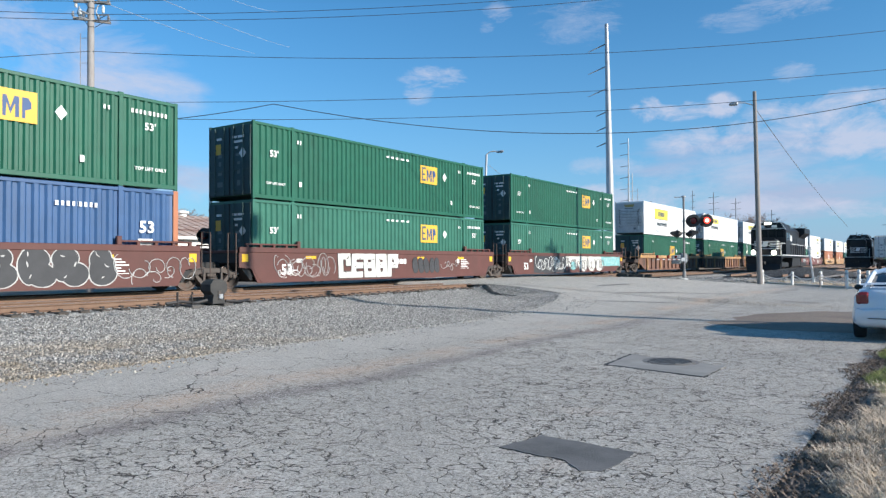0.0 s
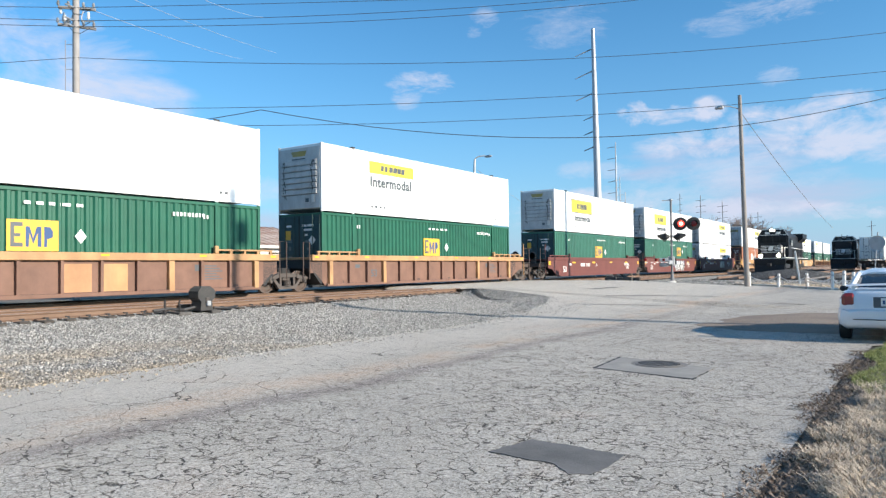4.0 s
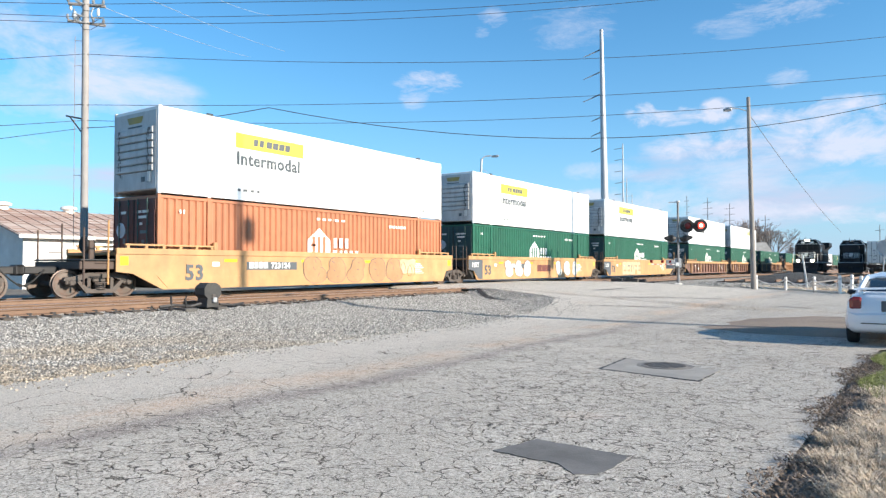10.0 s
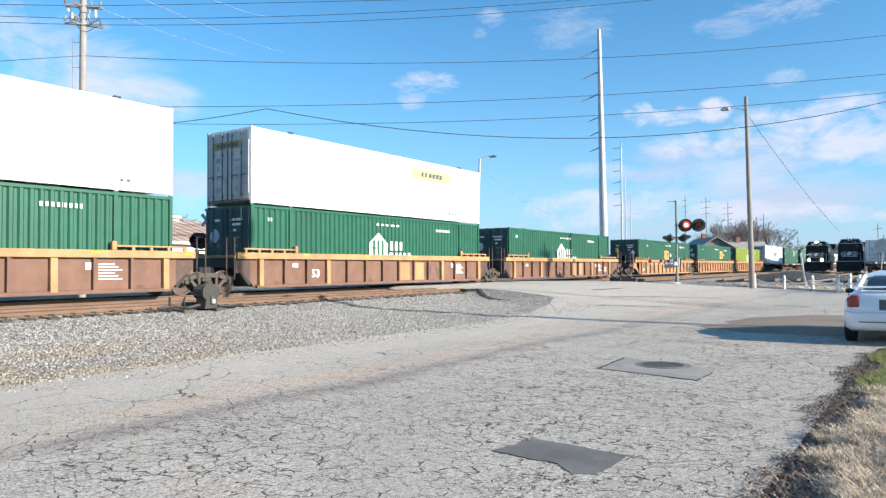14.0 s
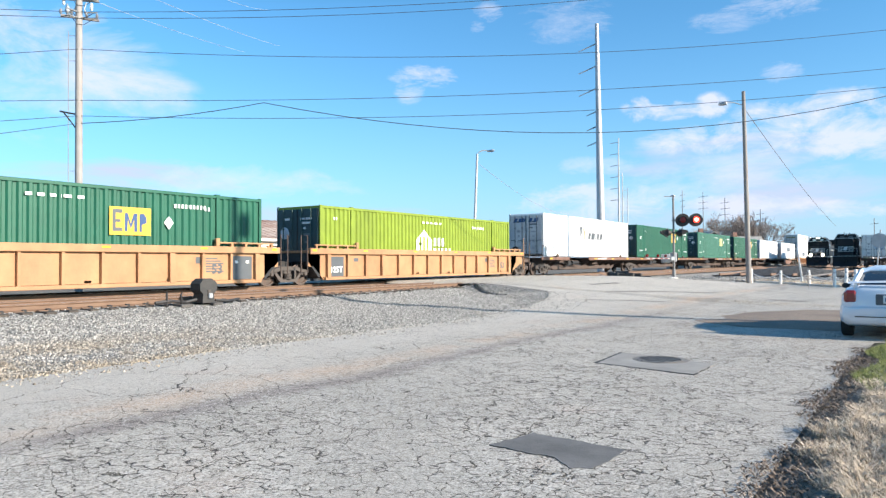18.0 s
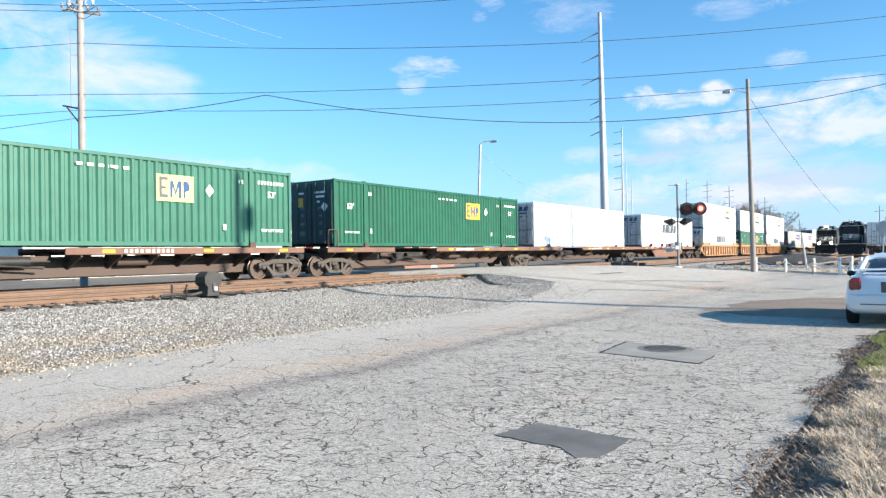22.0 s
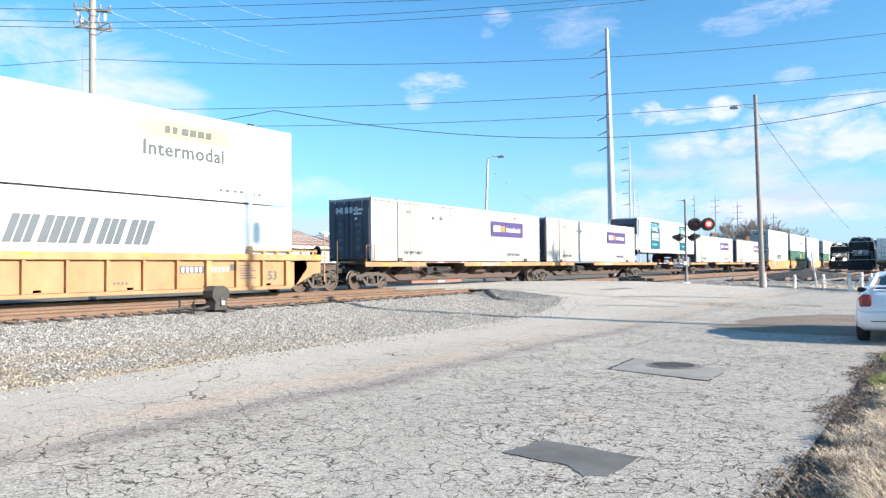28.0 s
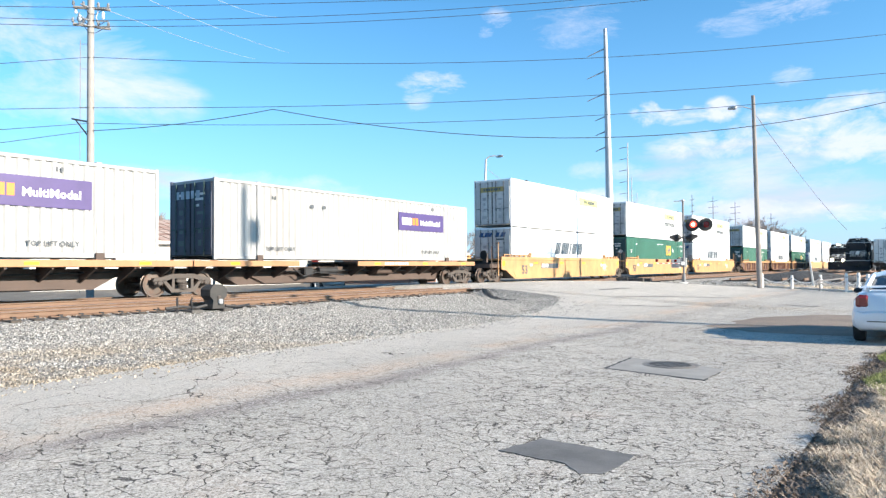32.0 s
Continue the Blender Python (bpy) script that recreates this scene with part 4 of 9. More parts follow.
def container(label, mat, kind="wave", end="door", end_mat=None, pitch=0.275, depth=0.056):
    """A 53-foot container, its origin at the middle of its end that leads, at the base."""
    box = thing("container", label, "shipping container")
    if kind == "wave":
        s = Shape().prism(wave_outline(depth, pitch), "z", 0.14, BOX_H - 0.1)
        part("body", s, mat, box)
        part("roof", Shape().box(-BOX_W + 0.03, BOX_W - 0.03, 0.05, BOX_L - 0.05, BOX_H - 0.1, BOX_H - 0.02, 0.01), mat, box)
    else:
        part("body", Shape().box(-BOX_W + 0.012, BOX_W - 0.012, 0.02, BOX_L - 0.02, 0.14, BOX_H - 0.02, 0.02), mat, box)
        s = Shape()
        for i in range(1, 14):
            s.box(BOX_W - 0.014, BOX_W - 0.008, i * BOX_L / 14 - 0.02, i * BOX_L / 14 + 0.02, 0.16, BOX_H - 0.1)
        part("panel_seam", s, mat, box)
    for sx in (-1, 1):
        a, b = sorted((sx * (BOX_W - 0.09), sx * BOX_W))
        part("bottom_rail", Shape().box(a, b, 0.1, BOX_L - 0.1, 0.025, 0.17, 0.012), mat, box)
        part("top_rail", Shape().box(a, b, 0.1, BOX_L - 0.1, BOX_H - 0.13, BOX_H - 0.022, 0.012), mat, box)
        for y in (1.98, 14.17):
            part("lift_post", Shape().box(a, sx * BOX_W + (0.005 if sx > 0 else 0.085), y - 0.07, y + 0.07, 0.0, BOX_H + 0.008, 0.008) if sx > 0
                 else Shape().box(-BOX_W - 0.005, b, y - 0.07, y + 0.07, 0.0, BOX_H + 0.008, 0.008), mat, box)
        for y0, y1 in ((0.0, 0.12), (BOX_L - 0.12, BOX_L)):
            part("corner_post", Shape().box(a, b, y0, y1, 0.0, BOX_H, 0.012), end_mat if end_mat and sx < 0 else mat, box)
    for y in (1.98, 14.17):
        part("corner_casting", Shape().box(BOX_W - 0.15, BOX_W + 0.01, y - 0.09, y + 0.09, BOX_H - 0.1, BOX_H + 0.015, 0.015), M_STEEL if kind != "wave" else mat, box)
    em = end_mat or mat
    if end == "door":
        door_end(box, em)
    else:
        s = Shape().box(-BOX_W + 0.1, BOX_W - 0.1, -0.015, 0.03, 0.16, BOX_H - 0.14, 0.008)
        part("end_wall", s, em, box)
        for i in range(6):
            z = 0.78 + i * 0.25
            part("end_rib", Shape().prism([(-0.07, z), (-0.07, z + 0.16), (-0.012, z + 0.2), (-0.012, z - 0.02)], "x", -BOX_W + 0.26, BOX_W - 0.26), em, box)
            # thin dark line along the foot of the rib
            part("rib_line", Shape().box(-BOX_W + 0.24, BOX_W - 0.24, -0.021, -0.01, z - 0.038, z - 0.022), M_SOOT_LINE, box)
        # soot run down the nose from two rows of fittings
        rnd = random.Random(4)
        for c in (-0.86, 0.8):
            soot = Shape()
            for i in range(26):
                z, w = rnd.uniform(0.55, 2.2), rnd.uniform(0.02, 0.07)
                x = c + rnd.gauss(0, 0.055)
                soot.box(x - w / 2, x + w / 2, -0.0745 if 0.75 < z < 2.2 else -0.018, -0.071 if 0.75 < z < 2.2 else -0.0148, z, min(2.2, z + rnd.uniform(0.05, 0.2)))
            tagged(part("soot_streak", soot, M_SOOT_LINE, box, "sooty streaks down the ribbed nose"), kind="stuff")
    part("tail_wall", Shape().box(-BOX_W + 0.09, BOX_W - 0.09, BOX_L - 0.03, BOX_L + 0.01, 0.14, BOX_H - 0.12, 0.008), em, box)
    return box


def end_marks(box, mat=M_WLET):
    """Small plain number bars on the leading end."""
    s = Shape()
    for x, z, w in ((0.2, 2.3, 0.25), (0.5, 2.3, 0.35), (0.28, 2.12, 0.5), (0.35, 1.9, 0.16), (-0.75, 2.3, 0.3)):
        s.box(x, x + w, -0.052, -0.046, z, z + 0.09)
    tagged(part("marking", s, mat, box), kind="stuff")


def diamond(box, y, z, r):
    part("placard", Shape().prism([(y, z - r), (y + r * 0.8, z), (y, z + r), (y - r * 0.8, z)], "x", BOX_W - 0.002, BOX_W + 0.006), M_WLET, box, "white diamond placard")


def side_53(box, mat=M_WLET, low=False):
    lettering("53'", 0.34, mat, box, on_side(BOX_W + 0.004, 0.8, 0.3 if low else 1.64))
    lettering("53'", 0.32, mat, box, on_side(BOX_W + 0.004, 14.95, 0.3 if low else 1.86))


def goldsign_box(label, mat=M_GREEN, low=False, panel=M_GOLD, at=None):
    box = container(label, mat, end_mat=M_ENDSHADE)
    yo, z0 = at or (0.0, 1.5)
    x = BOX_W + 0.004
    sign = part("sign_panel", Shape().box(BOX_W - 0.01, x, yo + 10.3, yo + 11.7, z0, z0 + 0.88, 0.002), panel, box, "yellow square sign panel")
    ink = M_DARKV
    part("emblem", Shape().box(x, x + 0.004, yo + 10.4, yo + 10.5, z0 + 0.12, z0 + 0.8).box(x, x + 0.004, yo + 10.5, yo + 10.72, z0 + 0.69, z0 + 0.8)
         .box(x, x + 0.004, yo + 10.5, yo + 10.66, z0 + 0.4, z0 + 0.49).box(x, x + 0.004, yo + 10.5, yo + 10.72, z0 + 0.12, z0 + 0.23), ink, sign)
    part("emblem", Shape().prism([(yo + 10.8, z0 + 0.12), (yo + 10.88, z0 + 0.12), (yo + 10.9, z0 + 0.5), (yo + 11.0, z0 + 0.2), (yo + 11.12, z0 + 0.5), (yo + 11.12, z0 + 0.12), (yo + 11.22, z0 + 0.12), (yo + 11.22, z0 + 0.69), (yo + 11.1, z0 + 0.69), (yo + 11.0, z0 + 0.36), (yo + 10.9, z0 + 0.69), (yo + 10.8, z0 + 0.69)], "x", x, x + 0.004), M_NAVY, sign)
    part("emblem", Shape().prism([(yo + 11.3, z0 + 0.12), (yo + 11.38, z0 + 0.12), (yo + 11.38, z0 + 0.34), (yo + 11.54, z0 + 0.4), (yo + 11.54, z0 + 0.56), (yo + 11.46, z0 + 0.69), (yo + 11.3, z0 + 0.69)], "x", x, x + 0.004), M_NAVY, sign)
    diamond(box, yo + 12.35, z0 + 0.45, 0.22)
    side_53(box, low=low)
    bars(box, 7.7, 2.42, (0.28, 0.3, 0.26, 0.02, 0.36, 0.3), 0.09, M_WLET)
    bars(box, 14.5 if not low else 12.4, 2.34, (0.12, 0.12, 0.12, 0.12, 0.02, 0.12, 0.12, 0.12, 0.12, 0.12), 0.13, M_WLET, gap=0.02)
    bars(box, 2.2, 2.28, (0.1, 0.1), 0.15, M_WLET, gap=0.04)
    bars(box, 13.6, 2.3, (0.1, 0.1), 0.13, M_WLET, gap=0.04)
    if not low:
        lettering("TOP LIFT ONLY", 0.13, M_WLET, box, on_side(BOX_W + 0.004, 0.62, 0.58))
        lettering("TOP LIFT ONLY", 0.15, M_WLET, box, on_side(BOX_W + 0.004, 14.62, 0.56))
        bars(box, 2.3, 0.6, (0.2,), 0.2, M_WLET)
        bars(box, 12.9, 0.6, (0.2,), 0.2, M_WLET)
    part("sticker", Shape().box(-0.8, -0.5, -0.052, -0.046, 1.75, 2.15), M_GOLD, box)
    diamond_end = Shape().prism([(0.78, 1.5), (0.98, 1.72), (0.78, 1.94), (0.58, 1.72)], "y", -0.056, -0.05)
    part("placard", diamond_end, M_WLET, box)
    end_marks(box)
    return box


def scroll_box(label, front=True, framed=True, plain=False, pale=False):
    """Smooth white container with a yellow scroll sign."""
    box = container(label, M_WHITE, "plate", "ribs" if front else "door", M_GREYEND)
    y0, z0 = (2.95, 1.5) if front and framed else ((3.1, 1.93) if front else (9.85, 1.93))
    w, h = (3.65, 0.86) if front and framed else (3.35, 0.55)
    x = BOX_W + 0.002
    sign = part("sign_panel", Shape().box(BOX_W - 0.013, x, y0, y0 + w, z0, z0 + h, 0.002), M_YPALE if pale or plain else M_YLOGO, box, "yellow scroll sign")
    if front and framed:
        b = Shape()
        for a, c, d, e in ((y0 - 0.05, y0 + w + 0.05, z0 - 0.05, z0), (y0 - 0.05, y0 + w + 0.05, z0 + h, z0 + h + 0.05), (y0 - 0.05, y0, z0, z0 + h), (y0 + w, y0 + w + 0.05, z0, z0 + h)):
            b.box(BOX_W - 0.012, x + 0.003, a, c, d, e)
        part("border", b, M_DARKV, sign)
    k = Shape()
    yy = y0 + w * 0.24
    for lw in (0.2, -0.0, 0.2, -0.06, 0.27, 0.27, 0.27, 0.25):
        if lw > 0:
            k.prism([(yy, z0 + h * 0.28), (yy + lw, z0 + h * 0.28), (yy + lw + 0.03, z0 + h * 0.74), (yy + 0.03, z0 + h * 0.74)], "x", x, x + 0.004)
        yy += abs(lw) + 0.04
    tagged(part("marking", k, M_DARKV, sign), kind="stuff")
    if not plain:
        lettering("Intermodal", 0.62 if front and framed else 0.66, M_TEAL, box, on_side(x, y0 + (0.5 if front and framed else 0.03), z0 - (0.62 if front and framed else 0.6)))
    bars(box, 3.2 if front else 12.8, 0.34, (0.2, 0.3, 0.24, 0.2), 0.1, M_DARKV, x=BOX_W - 0.004)
    bars(box, 14.3, 0.3, (0.16, 0.22), 0.1, M_DARKV, x=BOX_W - 0.004)
    bars(box, 6.4, 0.9, (0.02,), 1.2, M_SILVER, x=BOX_W - 0.006)
    for y in (2.0, 14.2):
        part("lift_pocket", Shape().box(BOX_W - 0.1, BOX_W + 0.014, y - 0.11, y + 0.11, BOX_H - 0.02, BOX_H + 0.05, 0.01), M_BLACK, box)
    if front:
        part("sticker", Shape().prism([(-0.36, 2.4), (0.36, 2.4), (0.46, 2.62), (-0.46, 2.62)], "y", -0.03, -0.02), M_DULLGOLD, box, "faded yellow trapezoid sticker")
        part("stencil_bar", Shape().box(-0.42, 0.38, -0.028, -0.018, 2.26, 2.31), M_DARKV, box)
        part("document_box", Shape().box(0.74, 0.92, -0.05, -0.015, 0.4, 0.74, 0.01), M_WHITE2, box, "white document holder")
        part("vent", Shape().box(0.38, 0.56, -0.03, -0.012, 0.42, 0.58), M_DARKV, box)
    else:
        part("sticker", Shape().box(-0.85, 0.85, -0.054, -0.046, 2.12, 2.42), M_DULLGOLD, box, "dirty yellow sign strip")
        s = Shape()
        for i in range(7):
            s.box(-0.6 + i * 0.18, -0.48 + i * 0.18, -0.06, -0.054, 2.19, 2.35)
        tagged(part("marking", s, M_DARKV, box), kind="stuff")
    return box


def hub_box(label, mat, hexagon=False, low=True):
    box = container(label, mat, end_mat=M_ENDSHADE if mat is not M_ORANGE else M_RUSTEND)
    x = BOX_W + 0.004
    if hexagon:
        o = [(6.4, 1.05), (7.0, 0.72), (7.6, 1.05), (7.6, 1.8), (7.0, 2.12), (6.4, 1.8)]
    else:
        o = [(6.7, 0.8), (8.0, 0.8), (8.0, 1.6), (7.35, 2.1), (6.7, 1.6)]
    sign = part("sign_panel", Shape().prism(o, "x", BOX_W - 0.012, x), M_WLET, box, "white house-shaped sign")
    for y in (6.75, 7.17) if hexagon else (6.95, 7.25, 7.55):
        part("emblem", Shape().box(x, x + 0.004, y, y + (0.12 if hexagon else 0.16), 1.05, 1.75), mat, sign)
    part("emblem", Shape().box(x, x + 0.004, 6.87, 7.17, 1.35, 1.45), mat, sign)
    bars(box, 8.2, 1.3, (0.28, 0.3, 0.3), 0.42, M_WLET, gap=0.06)
    bars(box, 7.85 if hexagon else 8.15, 0.8, (0.36, 0.22, 0.28, 0.3, 0.28) + ((0.02, 0.14, 0.2, 0.2) if hexagon else ()), 0.4, M_WLET, gap=0.06)
    bars(box, 7.2, 2.42, (0.28, 0.3, 0.26, 0.02, 0.36, 0.3), 0.09, M_WLET)
    bars(box, 11.9, 2.3, (0.14, 0.12, 0.14, 0.12, 0.02, 0.12, 0.13, 0.12, 0.12), 0.13, M_WLET, gap=0.03)
    bars(box, 0.8, 2.3, (0.1, 0.1), 0.13, M_WLET, gap=0.04)
    side_53(box, low=True)
    s = Shape().lathe([(-0.056, 0.26), (-0.05, 0.26)], (-0.75, 0, 1.75), "y", 20)
    part("emblem", s, M_SILVER, box)
    end_marks(box)
    return box


def plainwhite_box(label, emblem=False, faint=False, kind="plate"):
    box = container(label, M_WHITE if kind == "plate" else M_WHITE2, kind, end_mat=M_GREYEND)
    x = BOX_W - 0.002
    ink = M_DARKV if emblem else (M_SILVER if faint else M_SLATE)
    y, z, h, ws = (7.45, 1.3, 0.5, (0.46, 0.7, 0.17, 0.46, 0.5)) if emblem else (5.8, 1.32, 0.8, (0.78, 1.16, 0.28, 0.78, 0.84))
    if faint:
        y, h, ws = 6.4, 0.5, (0.4, -0.3, 0.2, -0.4, 0.3)
    for w in ws:
        k = max(1, round(w / 0.3)) if w > 0 else 1
        bars(box, y, z, (w / k - 0.035,) * k if w > 0 else (w,), h, ink, x=x + 0.004, gap=0.035, name="emblem", slant=0.35)
        y += abs(w) + 0.12
    if emblem:
        part("emblem", Shape().prism([(5.95, 2.2), (6.35, 2.25), (6.35, 1.75), (6.1, 1.4)], "x", x - 0.004, x + 0.004), M_DARKV, box)
        part("emblem", Shape().prism([(6.4, 2.25), (7.0, 1.9), (6.9, 1.3), (6.5, 1.1), (6.75, 1.6)], "x", x - 0.004, x + 0.004), M_TAN, box)
    else:
        lettering("INTERMODAL", 0.36, M_SILVER, box, on_side(x + 0.002, 7.3, 0.86))
    s = Shape()
    for i, w in enumerate((0.26, 0.36, 0.1, 0.24, 0.28)):
        s.prism([(-0.95 + i * 0.38, 2.32), (-0.95 + i * 0.38 + w, 2.32), (-0.86 + i * 0.38 + w, 2.58), (-0.86 + i * 0.38, 2.58)], "y", -0.06, -0.05)
    tagged(part("end_emblem", s, M_NAVY, box), kind="stuff")
    end_marks(box, M_DARKV)
    return box


def parcel_box(label):
    """White ribbed container with a purple sign."""
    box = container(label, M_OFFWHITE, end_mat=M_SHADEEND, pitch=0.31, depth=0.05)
    x = BOX_W + 0.004
    sign = part("sign_panel", Shape().box(BOX_W - 0.012, x, 10.3, 13.95, 1.45, 2.3, 0.002), M_PURPLE, box, "purple sign panel")
    bars(sign, 10.55, 1.72, (0.2, 0.2, 0.22), 0.34, M_WLET, x=x + 0.004, gap=0.05, name="emblem")
    bars(sign, 11.35, 1.72, (0.2, 0.2), 0.34, M_OR2, x=x + 0.004, gap=0.05, name="emblem")
    lettering("MultiModal", 0.34, M_WLET, sign, on_side(x + 0.002, 11.98, 1.74))
    lettering("TOP LIFT ONLY", 0.2, M_DARKV, box, on_side(x, 2.3, 0.36))
    lettering("TOP LIFT ONLY", 0.2, M_DARKV, box, on_side(x, 12.1, 0.36))
    bars(box, 2.6, 2.3, (0.1, 0.1), 0.14, M_DARKV, gap=0.04)
    bars(box, 4.6, 2.1, (0.3, -0.2, 0.3), 0.14, M_DARKV, gap=0.1)
    bars(box, 12.9, 2.5, (0.1, 0.1), 0.14, M_DARKV, gap=0.04)
    s = Shape()
    for i, w in enumerate((0.2, 0.2, 0.22, 0.2, 0.2)):
        s.box(-0.85 + i * 0.3, -0.85 + i * 0.3 + w, -0.06, -0.05, 2.2, 2.48)
    tagged(part("end_emblem", s, M_SILVER, box), kind="stuff")
    end_marks(box)
    return box


M_DULLGOLD = material("dirty_yellow_vinyl", (0.4, 0.31, 0.09), rough=0.6, vary=0.15, dirt=(0.25, 0.23, 0.2), dirt_amount=0.5, dirt_scale=3)
M_RUSTEND = material("dark_rust_container_end", (0.12, 0.04, 0.03), rough=0.6, dirt=(0.05, 0.03, 0.03), dirt_amount=0.5, dirt_scale=2, streak=3)
# shaded ends of white boxes, shade put into the colour; also the trailer's condenser
M_SHADEEND = material("shade_blue_grey_end", (0.07, 0.08, 0.12), rough=0.5, dirt=(0.04, 0.04, 0.05), dirt_amount=0.5, dirt_scale=2, streak=3)
M_TAN = material("khaki_vinyl", (0.3, 0.27, 0.16), rough=0.5)


def blue_box():
    box = container("blue ribbed steel container with orange corner, stacked on a rail car", M_BLUE, end_mat=M_ORANGE, pitch=0.36)
    part("corner_trim", Shape().box(BOX_W - 0.08, BOX_W + 0.004, BOX_L - 0.16, BOX_L + 0.02, 0.0, BOX_H, 0.006), M_ORANGE, box)
    lettering("53", 0.52, M_WLET, box, on_side(BOX_W + 0.004, 14.78, 1.5))
    part("sticker", Shape().box(BOX_W - 0.01, BOX_W + 0.005, 14.75, 15.25, 0.85, 1.3), M_WLET, box)
    bars(box, 12.2, 2.2, (0.14, 0.12, 0.14, 0.12, 0.02, 0.12, 0.13, 0.12, 0.12), 0.14, M_WLET, gap=0.03)
    return box


# ---------------------------------------------------------------- wheels and rail cars
def wheel_mesh():
    s = Shape()
    s.lathe([(-0.075, 0.0001), (-0.075, 0.13), (-0.03, 0.15), (-0.02, 0.34), (-0.06, 0.36), (-0.06, 0.425), (0.05, 0.415), (0.06, 0.445), (0.085, 0.44), (0.085, 0.36), (0.03, 0.34), (0.02, 0.15), (0.06, 0.13), (0.06, 0.0001)], (0, 0, 0), "x", 26)
    return s.mesh("wheel", M_WHEEL, True)


WHEEL = wheel_mesh()
AXLE = Shape().rod((-1.02, 0, 0), (1.02, 0, 0), 0.075, 10).mesh("axle", M_TRUCK, True)


def side_frame_mesh():
    """Cast side frame seen from outside: two pedestal jaws, arched top, sagging bottom, and a window with springs."""
    s = Shape()
    top = [(-1.12, 0.52), (-1.08, 0.62), (-0.75, 0.66), (-0.42, 0.76), (0.42, 0.76), (0.75, 0.66), (1.08, 0.62), (1.12, 0.52), (0.72, 0.5), (0.44, 0.6), (-0.44, 0.6), (-0.72, 0.5)]
    s.prism(top, "x", -0.07, 0.07)
    s.prism([(-0.78, 0.54), (-0.66, 0.56), (-0.36, 0.26), (0.36, 0.26), (0.66, 0.56), (0.78, 0.54), (0.44, 0.14), (-0.44, 0.14)], "x", -0.07, 0.07)
    for y in (-1, 1):
        s.box(-0.06, 0.06, y * 0.36 - 0.05, y * 0.36 + 0.05, 0.24, 0.62)
        s.box(-0.09, 0.07, y * 0.89 - 0.17, y * 0.89 + 0.17, 0.4, 0.56, 0.03)
    return s.mesh("side_frame", M_TRUCK)


SIDE_FRAME = side_frame_mesh()
SPRINGS = Shape().lathe([(0.0, 0.17), (0.03, 0.17), (0.045, 0.14), (0.06, 0.17), (0.09, 0.17), (0.105, 0.14), (0.12, 0.17), (0.15, 0.17), (0.165, 0.14), (0.18, 0.17), (0.21, 0.17)], (0, 0, 0.26), "z", 14).mesh("spring", M_TRUCK)
BOLSTER = Shape().box(-1.0, 1.0, -0.2, 0.2, 0.46, 0.64, 0.03).box(-0.35, 0.35, -0.25, 0.25, 0.6, 0.8, 0.03).mesh("bolster", M_TRUCK)
CAP = Shape().lathe([(0, 0.09), (0.06, 0.09), (0.09, 0.06), (0.09, 0.0001)], (0, 0, 0), "x", 12).mesh("journal_cap", M_TRUCK, True)


def truck(car, y):
    t = part("truck", BOLSTER, M_TRUCK, car, "grimy two-axle freight truck", at=pose(0, y, 0))
    for sx in (-1, 1):
        part("side_frame", SIDE_FRAME, M_TRUCK, t, at=pose(sx * 1.0, 0, 0))
        part("spring", SPRINGS, M_TRUCK, t, at=pose(sx * 1.0, 0, 0))
    for sy in (-1, 1):
        part("axle", AXLE, M_TRUCK, t, at=pose(0, sy * 0.89, 0.42))
        for sx in (-1, 1):
            part("wheel", WHEEL, M_WHEEL, t, at=pose(sx * 0.755, sy * 0.89, 0.42, 0, 0, 0 if sx < 0 else 180))
        part("journal_cap", CAP, M_TRUCK, t, at=pose(1.05, sy * 0.89, 0.46))
    return t


def coupler(car, y, out):
    """Coupler and end platform beyond y, towards out (-1 or +1)."""
    s = Shape().box(-0.12, 0.12, *sorted((y, y + out * 1.0)), 0.72, 0.95, 0.03)
    s.box(-0.22, 0.18, *sorted((y + out * 0.95, y + out * 1.25)), 0.68, 1.0, 0.06)
    part("coupler", s, M_BLACK, car)
    part("air_hose", Shape().line([(0.3, y + out * 0.5, 0.85), (0.34, y + out * 0.8, 0.55), (0.36, y + out * 1.05, 0.36), (0.36, y + out * 1.25, 0.45)], 0.025, 6), M_RUBBER, car)


